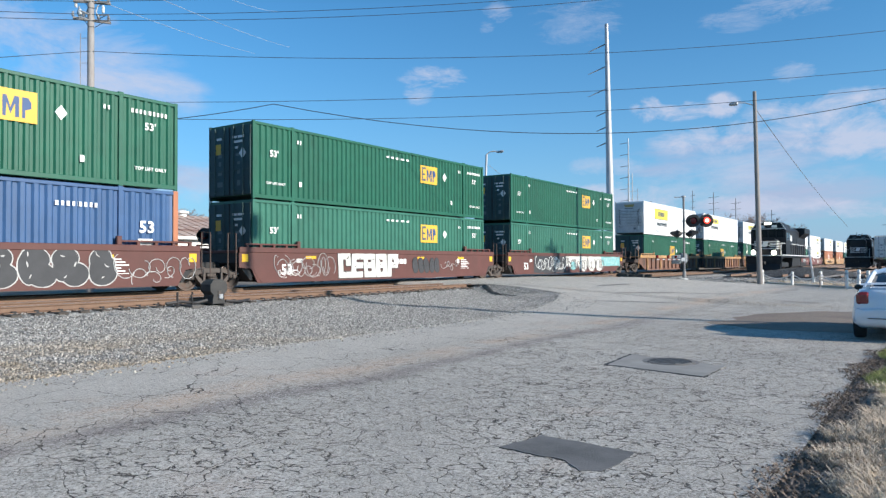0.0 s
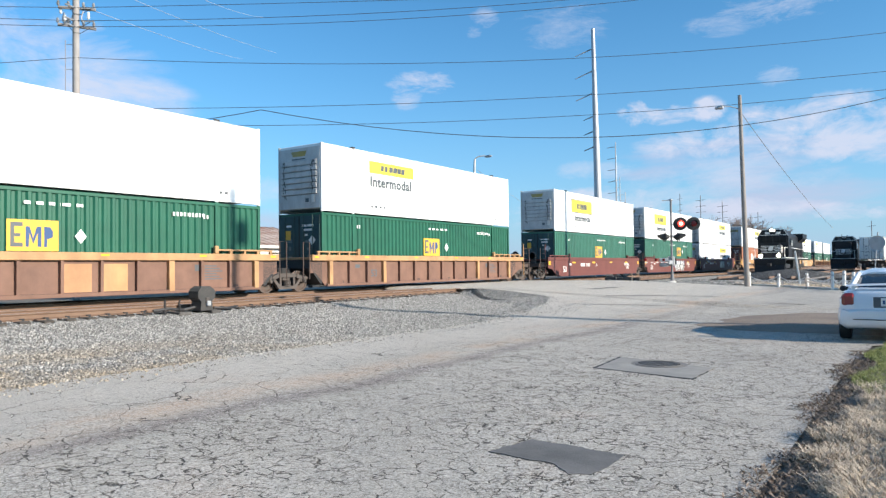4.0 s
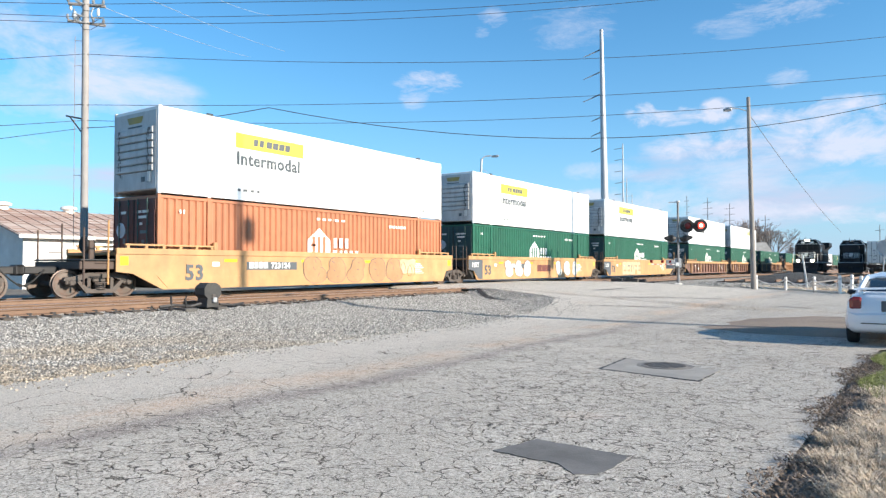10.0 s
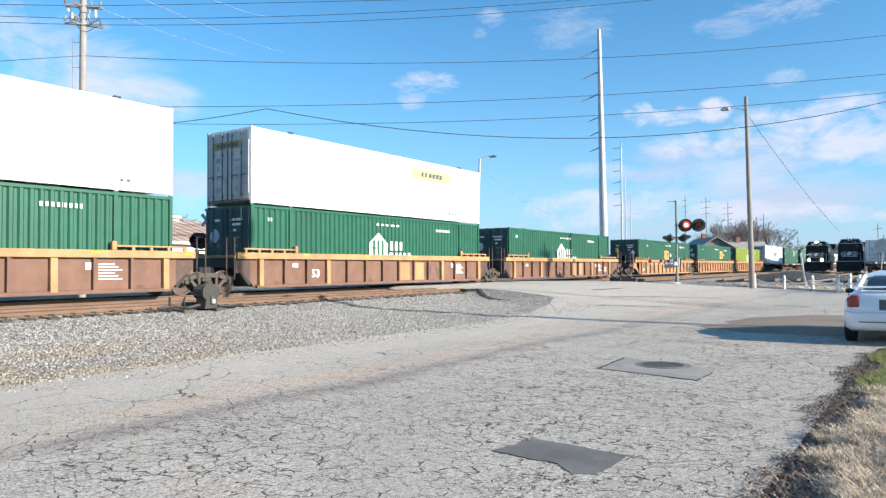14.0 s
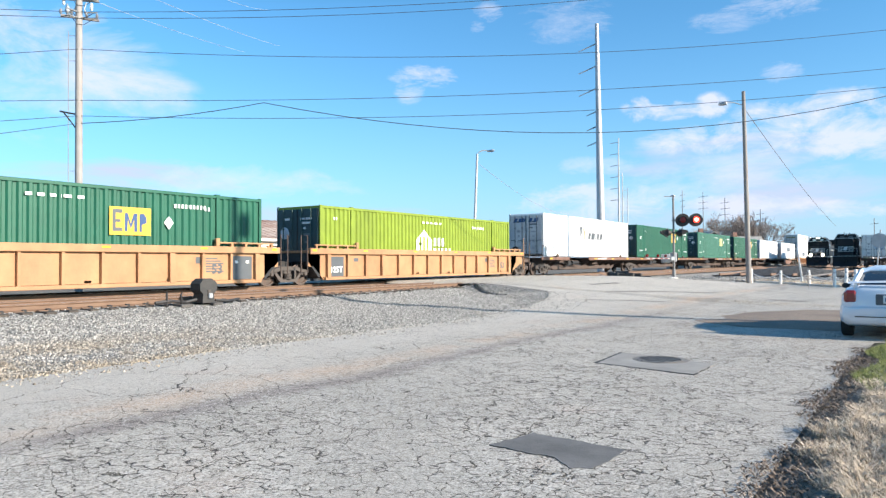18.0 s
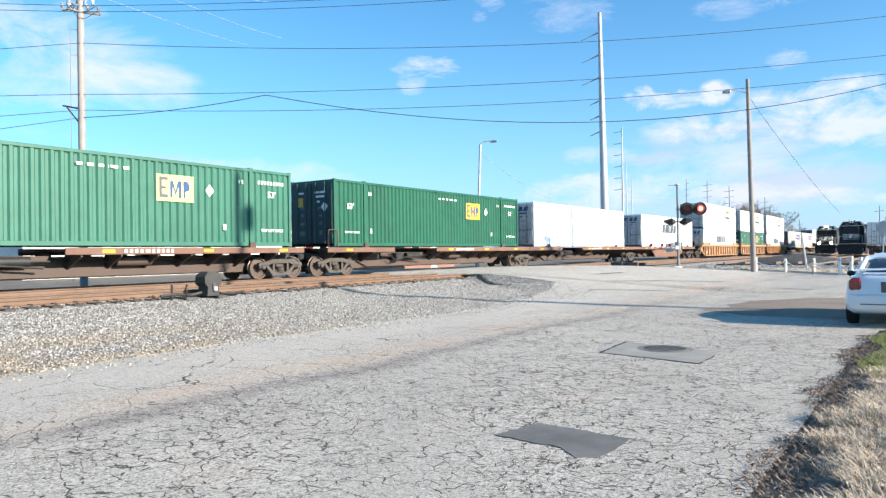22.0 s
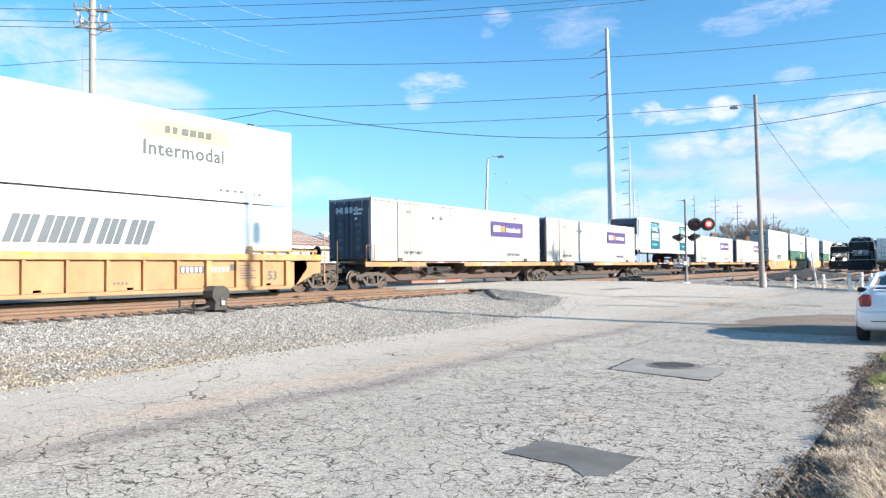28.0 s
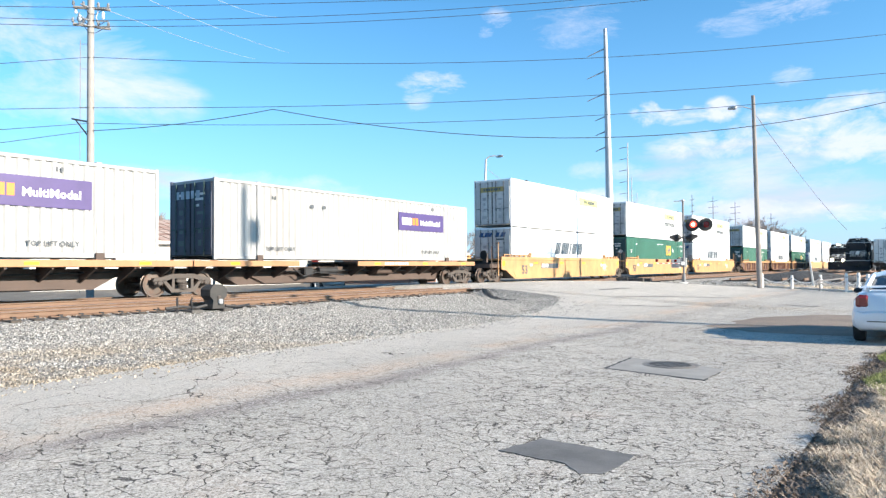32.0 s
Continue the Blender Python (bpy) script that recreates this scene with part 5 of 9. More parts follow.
def end_platform(car, y, out, mat):
    """Walkway, ladder posts, hand rails, brake wheel over an end truck; y is the container's end."""
    a, b = y + out * 1.45, y + out * 2.55
    part("end_sill", Shape().box(-1.35, 1.35, *sorted((a, b)), 0.86, 1.1, 0.02), M_SPINE, car)
    part("walkway", Shape().box(-1.4, 1.4, *sorted((y + out * 1.5, b)), 1.12, 1.17, 0.01), M_BLACK, car)
    for x in (1.38, -1.38):
        for k in (1.7, 2.45):
            part("hand_rail", Shape().rod((x, y + out * k, 0.4), (x, y + out * k, 2.35 if k < 2 else 2.1), 0.03, 6), mat if k < 2 and x > 0 else M_SPINE, car)
        for z in (0.45, 0.75, 1.05, 1.4, 1.75, 2.05):
            part("ladder_rung", Shape().rod((x, y + out * 1.7, z), (x, y + out * 2.1, z), 0.016, 6), M_SPINE, car)
    part("brake_stand", Shape().box(0.45, 0.75, *sorted((y + out * 1.75, y + out * 1.95)), 1.1, 1.75, 0.03), M_SPINE, car)
    part("brake_wheel", Shape().lathe([(-0.02, 0.24), (0.02, 0.27), (0.02, 0.2), (-0.02, 0.2)], (0.6, y + out * 2.05, 1.62), "y", 18), M_BLACK, car)
    part("draft_sill", Shape().box(-0.3, 0.3, *sorted((y + out * 0.3, b)), 0.66, 1.0, 0.03), M_BLACK, car)
    coupler(car, b, out)


def well_car(style, left, right, label, mats, number=True):
    """One platform of a well car. left, right: 'end' or 'joint'. mats: panel, chord."""
    panel, chord = mats
    car = thing("well_car", label, "railroad car")
    y0 = -1.5 if left == "end" else -0.75
    y1 = BOX_L + (1.5 if right == "end" else 0.75)
    for sx in (1, -1):
        xo = sx * 1.5
        if style == "smooth":
            o = [(y0, 0.78), (y0 + 0.55, 0.72), (0.1, 0.2), (BOX_L - 0.1, 0.2), (y1 - 0.55, 0.72), (y1, 0.78), (y1, 1.46), (y0, 1.46)]
            p = part("side_panel", Shape().prism(o, "x", *sorted((xo - sx * 0.09, xo - sx * 0.03))), panel, car)
            part("top_chord", Shape().box(*sorted((xo - sx * 0.12, xo)), y0, y1, 1.32, 1.52, 0.015), chord, car)
            part("side_fold", Shape().prism([(0.3, 0.205), (BOX_L - 0.3, 0.205), (BOX_L + 0.1, 0.62), (-0.1, 0.62)], "x", *sorted((xo - sx * 0.05, xo - sx * 0.012))), panel, car)
        else:
            o = [(y0, 0.75), (y0 + 0.3, 0.75), (0.15, 0.18), (BOX_L - 0.15, 0.18), (y1 - 0.3, 0.75), (y1, 0.75), (y1, 1.4), (y0, 1.4)]
            part("side_panel", Shape().prism(o, "x", *sorted((xo - sx * 0.18, xo - sx * 0.14))), panel, car)
            part("top_chord", Shape().box(*sorted((xo - sx * 0.16, xo)), y0, y1, 1.26, 1.5, 0.015), chord, car)
            part("bottom_chord", Shape().box(*sorted((xo - sx * 0.16, xo - sx * 0.02)), 0.15, BOX_L - 0.15, 0.18, 0.3, 0.012), panel, car)
            n = 13
            far = Shape()
            for i in range(n + 1):
                y = 0.35 + i * (BOX_L - 0.7) / n
                heavy = 0.1 if i in (0, 3, 10, n) else 0.045
                r = Shape().prism([(xo - sx * 0.15, 0.2), (xo - sx * (0.0 if heavy > 0.05 else 0.02), 0.26), (xo - sx * 0.01, 1.25), (xo - sx * 0.15, 1.25)], "y", y - heavy, y + heavy)
                if sx > 0:
                    part("rib", r, chord if heavy > 0.05 else panel, car)
                else:
                    far.add(r.v, r.f)
            if sx < 0:
                part("rib", far, panel, car)
        # raised guide rails over each end
        for a, b in ((y0 + 0.3, 2.2), (BOX_L - 2.2, y1 - 0.3)):
            s = Shape().box(*sorted((xo - sx * 0.13, xo - sx * 0.03)), a, b, 1.6, 1.66, 0.01)
            k = a + 0.1
            while k < b:
                s.box(*sorted((xo - sx * 0.12, xo - sx * 0.04)), k - 0.05, k + 0.05, 1.48, 1.62)
                k += 0.62
            s.box(*sorted((xo - sx * 0.14, xo - sx * 0.0)), (b - 0.16 if b < 8 else a), (b if b < 8 else a + 0.16), 1.5, 1.78, 0.02)
            part("guide_rail", s, chord, car)
    part("well_floor", Shape().box(-1.36, 1.36, 0.1, BOX_L - 0.1, 0.24, 0.32, 0.01), M_BLACK, car)
    for i in range(6):
        y = 1.2 + i * 2.75
        part("cross_beam", Shape().box(-1.36, 1.36, y - 0.12, y + 0.12, 0.32, 0.415, 0.01), M_BLACK, car)
    for yb, out, how in ((0.0, -1, left), (BOX_L, 1, right)):
        part("bulkhead", Shape().prism([(yb + out * 0.08, 0.3), (yb + out * 0.16, 0.3), (yb + out * 0.75, 0.95), (yb + out * 0.75, 1.35), (yb + out * 0.08, 1.35)], "x", -1.36, 1.36), M_BLACK, car)
        part("end_shelf", Shape().box(-1.38, 1.38, *sorted((yb + out * 0.3, yb + out * (1.5 if how == "end" else 0.8))), 1.3, 1.4, 0.01), chord, car)
        if how == "end":
            truck(car, yb + out * 1.75)
            end_platform(car, yb, out, chord)
        else:
            part("drawbar", Shape().box(-0.3, 0.3, *sorted((yb + out * 0.6, yb + out * 1.5)), 0.66, 0.98, 0.04), M_BLACK, car)
            part("grab_iron", Shape().line([(1.42, yb + out * 0.85, 0.5), (1.42, yb + out * 0.85, 2.0), (1.42, yb + out * 1.2, 2.0), (1.42, yb + out * 1.2, 0.5)], 0.022, 6), M_SPINE, car)
    if right == "joint":
        truck(car, BOX_L + 1.58)
    # reflectors and small stencils along the side
    smooth_side = style == "smooth"
    for y in (2.5, 6.2, 9.8, 13.3):
        part("reflector", Shape().box(1.468, 1.4745, y, y + 0.56, 1.1, 1.21) if smooth_side else Shape().box(1.5, 1.504, y, y + 0.28, 1.39, 1.45), M_YREF, car)
    for y in (y0 + 0.12, y1 - 0.42):
        part("reflector", Shape().box(1.468, 1.4745, y, y + 0.28, 0.98, 1.26) if smooth_side else Shape().box(1.5, 1.504, y, y + 0.24, 1.37, 1.45), M_YREF, car)
    return car


def car_marks(car, ink=M_WLET, plate=None, digits="", y=2.8, unit="", y53=1.0, style="smooth"):
    x = 1.472 if style == "smooth" else 1.502
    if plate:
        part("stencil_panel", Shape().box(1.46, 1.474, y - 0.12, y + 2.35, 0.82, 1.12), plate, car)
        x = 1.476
    if style == "smooth":
        s = Shape()
        yy = y
        for w in (0.2, 0.22, 0.2) if not plate else (0.2, 0.16, 0.16, 0.2):
            s.prism([(yy, 0.88), (yy + w, 0.88), (yy + w, 1.1), (yy, 1.1)], "x", x - 0.002, x + 0.003)
            yy += w + 0.05
        tagged(part("marking", s, ink, car), kind="stuff")
        if digits:
            lettering(digits, 0.3, ink, car, on_side(x, yy + 0.12, 0.88))
        if unit:
            lettering(unit, 0.3, ink, car, on_side(1.472, y + 2.9, 0.88))
        lettering("53", 0.55 if not plate else 0.72, ink if not plate else M_DARKV, car, on_side(1.493, y53, 0.5))
    else:
        lettering("53", 0.45, ink, car, on_side(1.362, y53, 0.55))
    s = Shape()
    for i in range(6):
        s.box(1.47 if style == "smooth" else 1.358, 1.473 if style == "smooth" else 1.363, 13.6, 13.6 + 0.5 + 0.25 * ((i * 7) % 3) / 2, 1.05 - i * 0.09, 1.09 - i * 0.09)
    s.box(1.47 if style == "smooth" else 1.358, 1.473 if style == "smooth" else 1.363, 13.2, 13.42, 0.9, 1.12)
    s.box(1.47 if style == "smooth" else 1.358, 1.473 if style == "smooth" else 1.363, 2.0, 2.3, 0.95, 1.1)
    tagged(part("marking", s, ink, car), kind="stuff")


def stroke(shape, pts, w0, w1, x, lift=0.003):
    """A sprayed stroke along points (y, z), swelling from w0 to w1 and back."""
    left, right, n = [], [], len(pts)
    for i, (y, z) in enumerate(pts):
        ya, za = pts[max(0, i - 1)]
        yb, zb = pts[min(n - 1, i + 1)]
        d = math.hypot(yb - ya, zb - za) or 1
        w = w0 + (w1 - w0) * math.sin(math.pi * i / (n - 1))
        left.append((y - (zb - za) / d * w, z + (yb - ya) / d * w))
        right.append((y + (zb - za) / d * w, z - (yb - ya) / d * w))
    k = len(shape.v)
    vs = [(x + lift, y, z) for y, z in left] + [(x + lift, y, z) for y, z in right]
    shape.add(vs, [(i, i + 1, n + i + 1, n + i) for i in range(n - 1)])
    return shape


def graffiti(car, y0, y1, n, fill, edge, seed, z0=0.28, z1=1.28, blocky=False, x=1.489, bold=1.0):
    """A row of sprayed forms along a side, each of swollen lobes or upright blocks with a thin outline and a few slots; never letters."""
    rnd = random.Random(seed)
    step, high = (y1 - y0) / n, z1 - z0
    for i in range(n):
        cy, cz, lean = y0 + step * (i + 0.5), (z0 + z1) / 2, rnd.uniform(-0.12, 0.12)
        shapes = []
        if blocky:
            a, b = cy - step * 0.47, cy + step * 0.47
            t = step * rnd.uniform(0.3, 0.38)
            shapes.append((a, a + t, z0, z1))
            for zz in rnd.sample((0.0, 0.39, 0.76), rnd.choice((2, 3))):
                shapes.append((a + t * 0.6, b, z0 + zz * high, z0 + (zz + 0.25) * high))
            k = rnd.random()
            shapes.append((b - t, b, z0 if k < 0.6 else cz, cz if k > 0.75 else z1 - 0.03))
        else:
            for dy, dz, ry, rz in ((rnd.uniform(-0.16, 0.12), 0.22, 0.36, 0.29), (rnd.uniform(-0.1, 0.18), -0.2, 0.4, 0.31), (rnd.uniform(-0.22, -0.05), rnd.uniform(-0.06, 0.06), 0.26, 0.4), (rnd.uniform(0.1, 0.26), rnd.uniform(-0.2, 0.1), 0.22, 0.27)):
                shapes.append((cy + dy * step, cz + dz * high, ry * step * rnd.uniform(0.92, 1.12), rz * high))
        back, front, ink = Shape(), Shape(), Shape()
        for s, grow, lift in ((back, 0.03 * bold, 0.0), (front, 0.0, 0.004)):
            for m, q in enumerate(shapes):
                if blocky:
                    o = [(q[0] - grow, q[2] - grow), (q[1] + grow, q[2] - grow), (q[1] + grow, q[3] + grow), (q[0] - grow, q[3] + grow)]
                else:
                    o = [(q[0] + (q[2] + grow) * math.cos(2 * math.pi * k / 20), q[1] + (q[3] + grow) * math.sin(2 * math.pi * k / 20)) for k in range(20)]
                o = [(y + lean * (z - cz), min(z1 + 0.03, max(z0 - 0.03, z))) for y, z in o]
                s.prism(o, "x", x - 0.002, x + 0.001 + lift + 0.0005 * m)
        for k in range(3):
            sy, sz = cy + rnd.uniform(-0.2, 0.2) * step, cz + (k - 1) * 0.28 * high
            a, bend, size = rnd.choice((0.1, 1.5, 2.9)) + rnd.uniform(-0.3, 0.3), rnd.uniform(-1.8, 1.8), rnd.uniform(0.012, 0.03) * high
            line = []
            for q in range(8):
                line.append((sy, min(z1 - 0.05, max(z0 + 0.05, sz))))
                sy, sz = sy + math.cos(a) * size, sz + math.sin(a) * size
                a += bend / 8
            stroke(ink, line, 0.008, bold * rnd.uniform(0.014, 0.024), x, 0.0085 + 0.0006 * k)
        g = part("graffiti", back, edge, car, "sprayed graffiti form")
        part("graffiti_fill", front, fill, g)
        tagged(part("graffiti_stroke", ink, edge, g), kind="stuff")


def spray_field(car, y0, y1, z0, z1, mat, seed, x=1.484, soft=0.05):
    """A flat field of spray paint with uneven borders."""
    rnd = random.Random(seed)
    n = max(6, int((y1 - y0) / 0.22))
    low = [(y0 + (y1 - y0) * i / n, z0 + rnd.uniform(-soft, soft)) for i in range(n + 1)]
    top = [(y0 + (y1 - y0) * i / n, z1 + rnd.uniform(-soft, soft)) for i in range(n, -1, -1)]
    part("spray_field", Shape().prism(low + top, "x", x - 0.004, x), mat, car, "uneven field of spray paint")


def scrawl(car, y0, y1, mat, seed, z=0.75, x=1.49, high=0.3, thick=0.014):
    rnd, y = random.Random(seed), y0
    while y < y1:
        pts, ry, rz, c = [], rnd.uniform(0.12, 0.3), rnd.uniform(0.5, 1.0) * high, z + rnd.uniform(-0.1, 0.1)
        a0, turn = rnd.uniform(0, 6.3), rnd.uniform(4.0, 8.5) * rnd.choice((-1, 1))
        for i in range(15):
            a = a0 + turn * i / 14
            pts.append((x, y + ry * math.cos(a) + 0.3 * i / 14, c + rz * math.sin(a)))
        part("graffiti", Shape().line(pts, thick, 4), mat, car, "thin sprayed scrawl")
        y += rnd.uniform(0.3, 0.6)


def spine_car(left, right, label, pitch_right, deck=M_SPINE, edge=M_CARCHORD, n_gus=9):
    """One platform of a spine car: a centre sill with outrigger plates. pitch_right: gap to the next container where the unit is jointed."""
    car = thing("spine_car", label, "railroad car")
    y0 = -0.55 if left == "end" else -0.9
    y1 = BOX_L + (0.55 if right == "end" else pitch_right - 0.95)
    part("centre_sill", Shape().prism([(y0, 0.95), (y0, 0.72), (1.0, 0.66), (1.7, 0.3), (BOX_L - 1.7, 0.3), (BOX_L - 1.0, 0.66), (y1, 0.72), (y1, 0.95)], "x", -0.45, 0.45), deck, car)
    part("side_sill", Shape().prism([(2.2, 0.62), (BOX_L - 2.2, 0.62), (BOX_L - 2.6, 0.34), (2.9, 0.34)], "x", 0.5, 0.56), deck, car)
    for a, b, m in ((y0, 3.9, edge), (7.3, y1, edge)):
        for sx in (1, -1):
            part("deck_plate", Shape().box(*sorted((sx * 0.4, sx * 1.38)), a, b, 1.1, 1.17, 0.01), deck, car)
            part("deck_edge", Shape().box(*sorted((sx * 1.38, sx * 1.44)), a, b, 1.0, 1.21, 0.01), m, car)
            k = a + 0.5
            while k < b - 0.2:
                part("gusset", Shape().prism([(sx * 0.45, 1.1), (sx * 1.38, 1.1), (sx * 1.38, 0.94), (sx * 0.45, 0.5)], "y", k - 0.03, k + 0.03), deck, car)
                k += 1.25
    for y in (1.98, 14.17):
        for sx in (1, -1):
            part("pedestal", Shape().box(*sorted((sx * 0.9, sx * 1.34)), y - 0.2, y + 0.2, 1.08, 1.24, 0.02).box(*sorted((sx * 1.33, sx * 1.4)), y - 0.14, y + 0.14, 1.08, 1.42, 0.015), deck, car)
    part("brake_beam", Shape().box(0.5, 0.58, 3.9, 7.3, 0.72, 0.98, 0.02), deck, car)
    part("brake_valve", Shape().box(0.6, 1.0, 4.6, 5.1, 0.62, 0.95, 0.05), M_BLACK, car)
    part("brake_cylinder", Shape().rod((0.8, 5.5, 0.82), (0.8, 6.6, 0.82), 0.14, 12), M_BLACK, car, smooth=True)
    part("brake_lever", Shape().line([(0.95, 4.0, 0.9), (1.0, 4.5, 0.6), (0.95, 5.3, 0.75), (0.95, 6.9, 0.62)], 0.03, 5), M_BLACK, car)
    part("air_reservoir", Shape().rod((0.75, 9.2, 0.8), (0.75, 10.4, 0.8), 0.17, 12), deck, car, smooth=True)
    part("brake_pipe", Shape().line([(0.7, 0.4, 0.86), (0.72, 4, 0.8), (0.7, 8, 0.82), (0.7, 12, 0.78), (0.7, BOX_L - 0.4, 0.86)], 0.03, 6), M_BLACK, car)
    if left == "end":
        truck(car, 0.35)
        coupler(car, -0.5, -1)
        part("hand_rail", Shape().line([(1.4, -0.45, 1.1), (1.4, -0.45, 1.95), (1.4, 0.1, 1.95), (1.4, 0.1, 1.1)], 0.025, 6), edge, car)
    if right == "end":
        truck(car, BOX_L - 0.35)
        coupler(car, BOX_L + 0.5, 1)
        part("brake_stand", Shape().box(0.5, 0.9, BOX_L + 0.2, BOX_L + 0.4, 1.0, 1.7, 0.03), M_BLACK, car)
    else:
        truck(car, BOX_L + pitch_right / 2)
    for y in (0.6, 8.4, 12.0, 15.4):
        part("reflector", Shape().box(1.44, 1.445, y, y + 0.4, 1.06, 1.15), M_YREF, car)
    bars(car, 9.1, 1.05, (0.14, 0.14, 0.14, 0.14, 0.02, 0.13, 0.13, 0.13, 0.13, 0.13, 0.13), 0.11, M_WLET, x=1.446, gap=0.04)
    return car


def reefer_trailer():
    """Refrigerated road trailer riding on a spine car; origin at its nose, at rail height."""
    t = thing("trailer", "white refrigerated road trailer with blue panels, riding on a spine car", "trailer")
    W = 1.3
    part("body", Shape().box(-W, W, 0.0, BOX_L, 2.1, 5.05, 0.04), M_WHITE, t)
    for sx in (-1, 1):
        part("top_rail", Shape().box(*sorted((sx * (W - 0.03), sx * (W + 0.012))), 0.02, BOX_L - 0.02, 4.94, 5.07, 0.01), M_WHITE2, t)
        part("bottom_rail", Shape().box(*sorted((sx * (W - 0.03), sx * (W + 0.015))), 0.02, BOX_L - 0.02, 2.06, 2.2, 0.01), M_STEEL, t)
    unit = part("cooling_unit", Shape().box(-1.12, 1.12, -0.4, 0.0, 2.3, 3.62, 0.05), M_WHITE2, t, "boxy cooling unit")
    part("condenser", Shape().prism([(-0.42, 3.62), (0.0, 3.62), (0.0, 4.98), (-0.2, 4.98), (-0.46, 4.5)], "x", -1.14, 1.14), M_SHADEEND, unit, "dark condenser housing")
    part("intake_grille", Shape().box(-0.95, 0.95, -0.475, -0.44, 3.75, 4.45, 0.03), M_BLACK, unit)
    for i in range(6):
        part("grille_slat", Shape().box(-0.9, 0.9, -0.485, -0.468, 3.82 + i * 0.1, 3.85 + i * 0.1), M_DARKV, unit)
    part("unit_door", Shape().box(0.1, 0.95, -0.412, -0.395, 2.45, 3.5, 0.01), M_WHITE, unit)
    bars_end = Shape()
    for i in range(4):
        bars_end.box(-0.75 + i * 0.2, -0.62 + i * 0.2, -0.408, -0.398, 3.1, 3.3)
    tagged(part("marking", bars_end, M_DARKV, unit), kind="stuff")
    for sx in (-1, 1):
        part("nose_post", Shape().box(*sorted((sx * 1.2, sx * 1.28)), -0.5, -0.42, 2.1, 5.0, 0.01), M_WHITE, t)
        part("nose_stay", Shape().box(*sorted((sx * 1.22, sx * 1.28)), -0.44, 0.02, 4.92, 4.99).box(*sorted((sx * 1.22, sx * 1.28)), -0.44, 0.02, 3.4, 3.46), M_WHITE2, t)
    part("nose_bar", Shape().box(-1.28, 1.28, -0.5, -0.42, 4.94, 5.02, 0.01), M_WHITE2, t)
    part("side_vent", Shape().box(W - 0.01, W + 0.012, 0.35, 0.65, 2.9, 3.4).box(W - 0.01, W + 0.012, 0.35, 0.65, 3.5, 4.1).box(W - 0.01, W + 0.012, 0.35, 0.65, 4.2, 4.7), M_STEEL, t)
    part("front_sill", Shape().box(-W, W, -0.12, 0.1, 2.05, 2.3, 0.03), M_BLACK, t)
    x = W + 0.004
    for y0, y1, z0, z1, web in ((2.6, 5.24, 2.38, 4.84, True), (11.0, 13.6, 2.36, 4.78, False)):
        p = part("sign_panel", Shape().box(W - 0.01, x, y0, y1, z0, z1), M_SEA, t, "sea-blue sign panel")
        yy = y0 + 0.55
        k = Shape()
        for w in (0.34, 0.3, 0.3, 0.5):
            k.box(x, x + 0.004, yy, yy + w, z0 + 1.02, z0 + 1.42)
            yy += w + 0.05
        part("emblem", k, M_WLET, p)
        c = (y0 + y1) / 2
        part("emblem", Shape().prism([(c - 0.7, z0 + 1.62), (c - 0.3, z0 + 1.78), (c + 0.2, z0 + 1.66), (c + 0.7, z0 + 1.62), (c + 0.4, z0 + 1.84), (c + 0.2, z0 + 2.0), (c - 0.2, z0 + 1.94), (c - 0.55, z0 + 1.9)], "x", x, x + 0.004), M_WLET, p)
        lettering("TRANSPORT SERVICES", 0.17, M_WLET, p, on_side(x, c - 0.88, z0 + 0.82))
        if web:
            bars(p, c - 0.85, z0 + 0.36, (0.34, 0.06, 0.52, 0.06, 0.3), 0.17, M_CYAN, x=x + 0.004)
        else:
            lettering("INTERMODAL", 0.22, M_CYAN, p, on_side(x, c - 0.72, z0 + 0.36))
        for i in range(6):
            z = z1 - 0.15 - 0.09 * i
            part("wave_stripe", Shape().prism([(y0, z), (y1, z - 0.1 + 0.03 * i), (y1, z - 0.125 + 0.03 * i), (y0, z - 0.03)], "x", x, x + 0.003), M_CYAN if i % 2 else M_SILVER, p)
    lettering("EXECUTION", 0.5, M_SLATE, t, on_side(x - 0.003, 7.55, 3.15))
    bars(t, 6.6, 3.75, (0.3, 0.3, 0.3), 0.28, M_CYAN, x=x)
    bars(t, 0.9, 4.0, (0.2, 0.2, 0.2, 0.2), 0.26, M_DARKV, x=x)
    bars(t, 0.9, 3.6, (0.16, 0.16, 0.16, 0.16, 0.16, 0.16), 0.22, M_DARKV, x=x)
    # landing legs, running gear
    for sx in (-1, 1):
        part("landing_leg", Shape().box(sx * 0.9 - 0.07, sx * 0.9 + 0.07, 2.9, 3.04, 1.16, 2.1, 0.01), M_BLACK, t)
    part("king_pin_plate", Shape().box(-0.5, 0.5, 0.4, 1.6, 1.9, 2.1, 0.02), M_BLACK, t)
    part("slider_frame", Shape().box(-0.6, 0.6, 9.6, 14.4, 1.78, 2.08, 0.02), M_BLACK, t)
    tyre = Shape().lathe([(-0.28, 0.28), (-0.28, 0.44), (-0.24, 0.48), (0.24, 0.48), (0.28, 0.44), (0.28, 0.28)], (0, 0, 0), "x", 24).mesh("wheel", M_RUBBER, True)
    M_RIM = material("dusty_grey_rim", (0.2, 0.19, 0.18), rough=0.6, dirt=(0.12, 0.08, 0.05), dirt_amount=0.5, dirt_scale=6)
    rim = Shape().lathe([(0.0, 0.27), (0.02, 0.26), (0.006, 0.21), (0.01, 0.1), (0.06, 0.08), (0.06, 0.0001)], (0, 0, 0), "x", 18).mesh("rim", M_RIM, True)
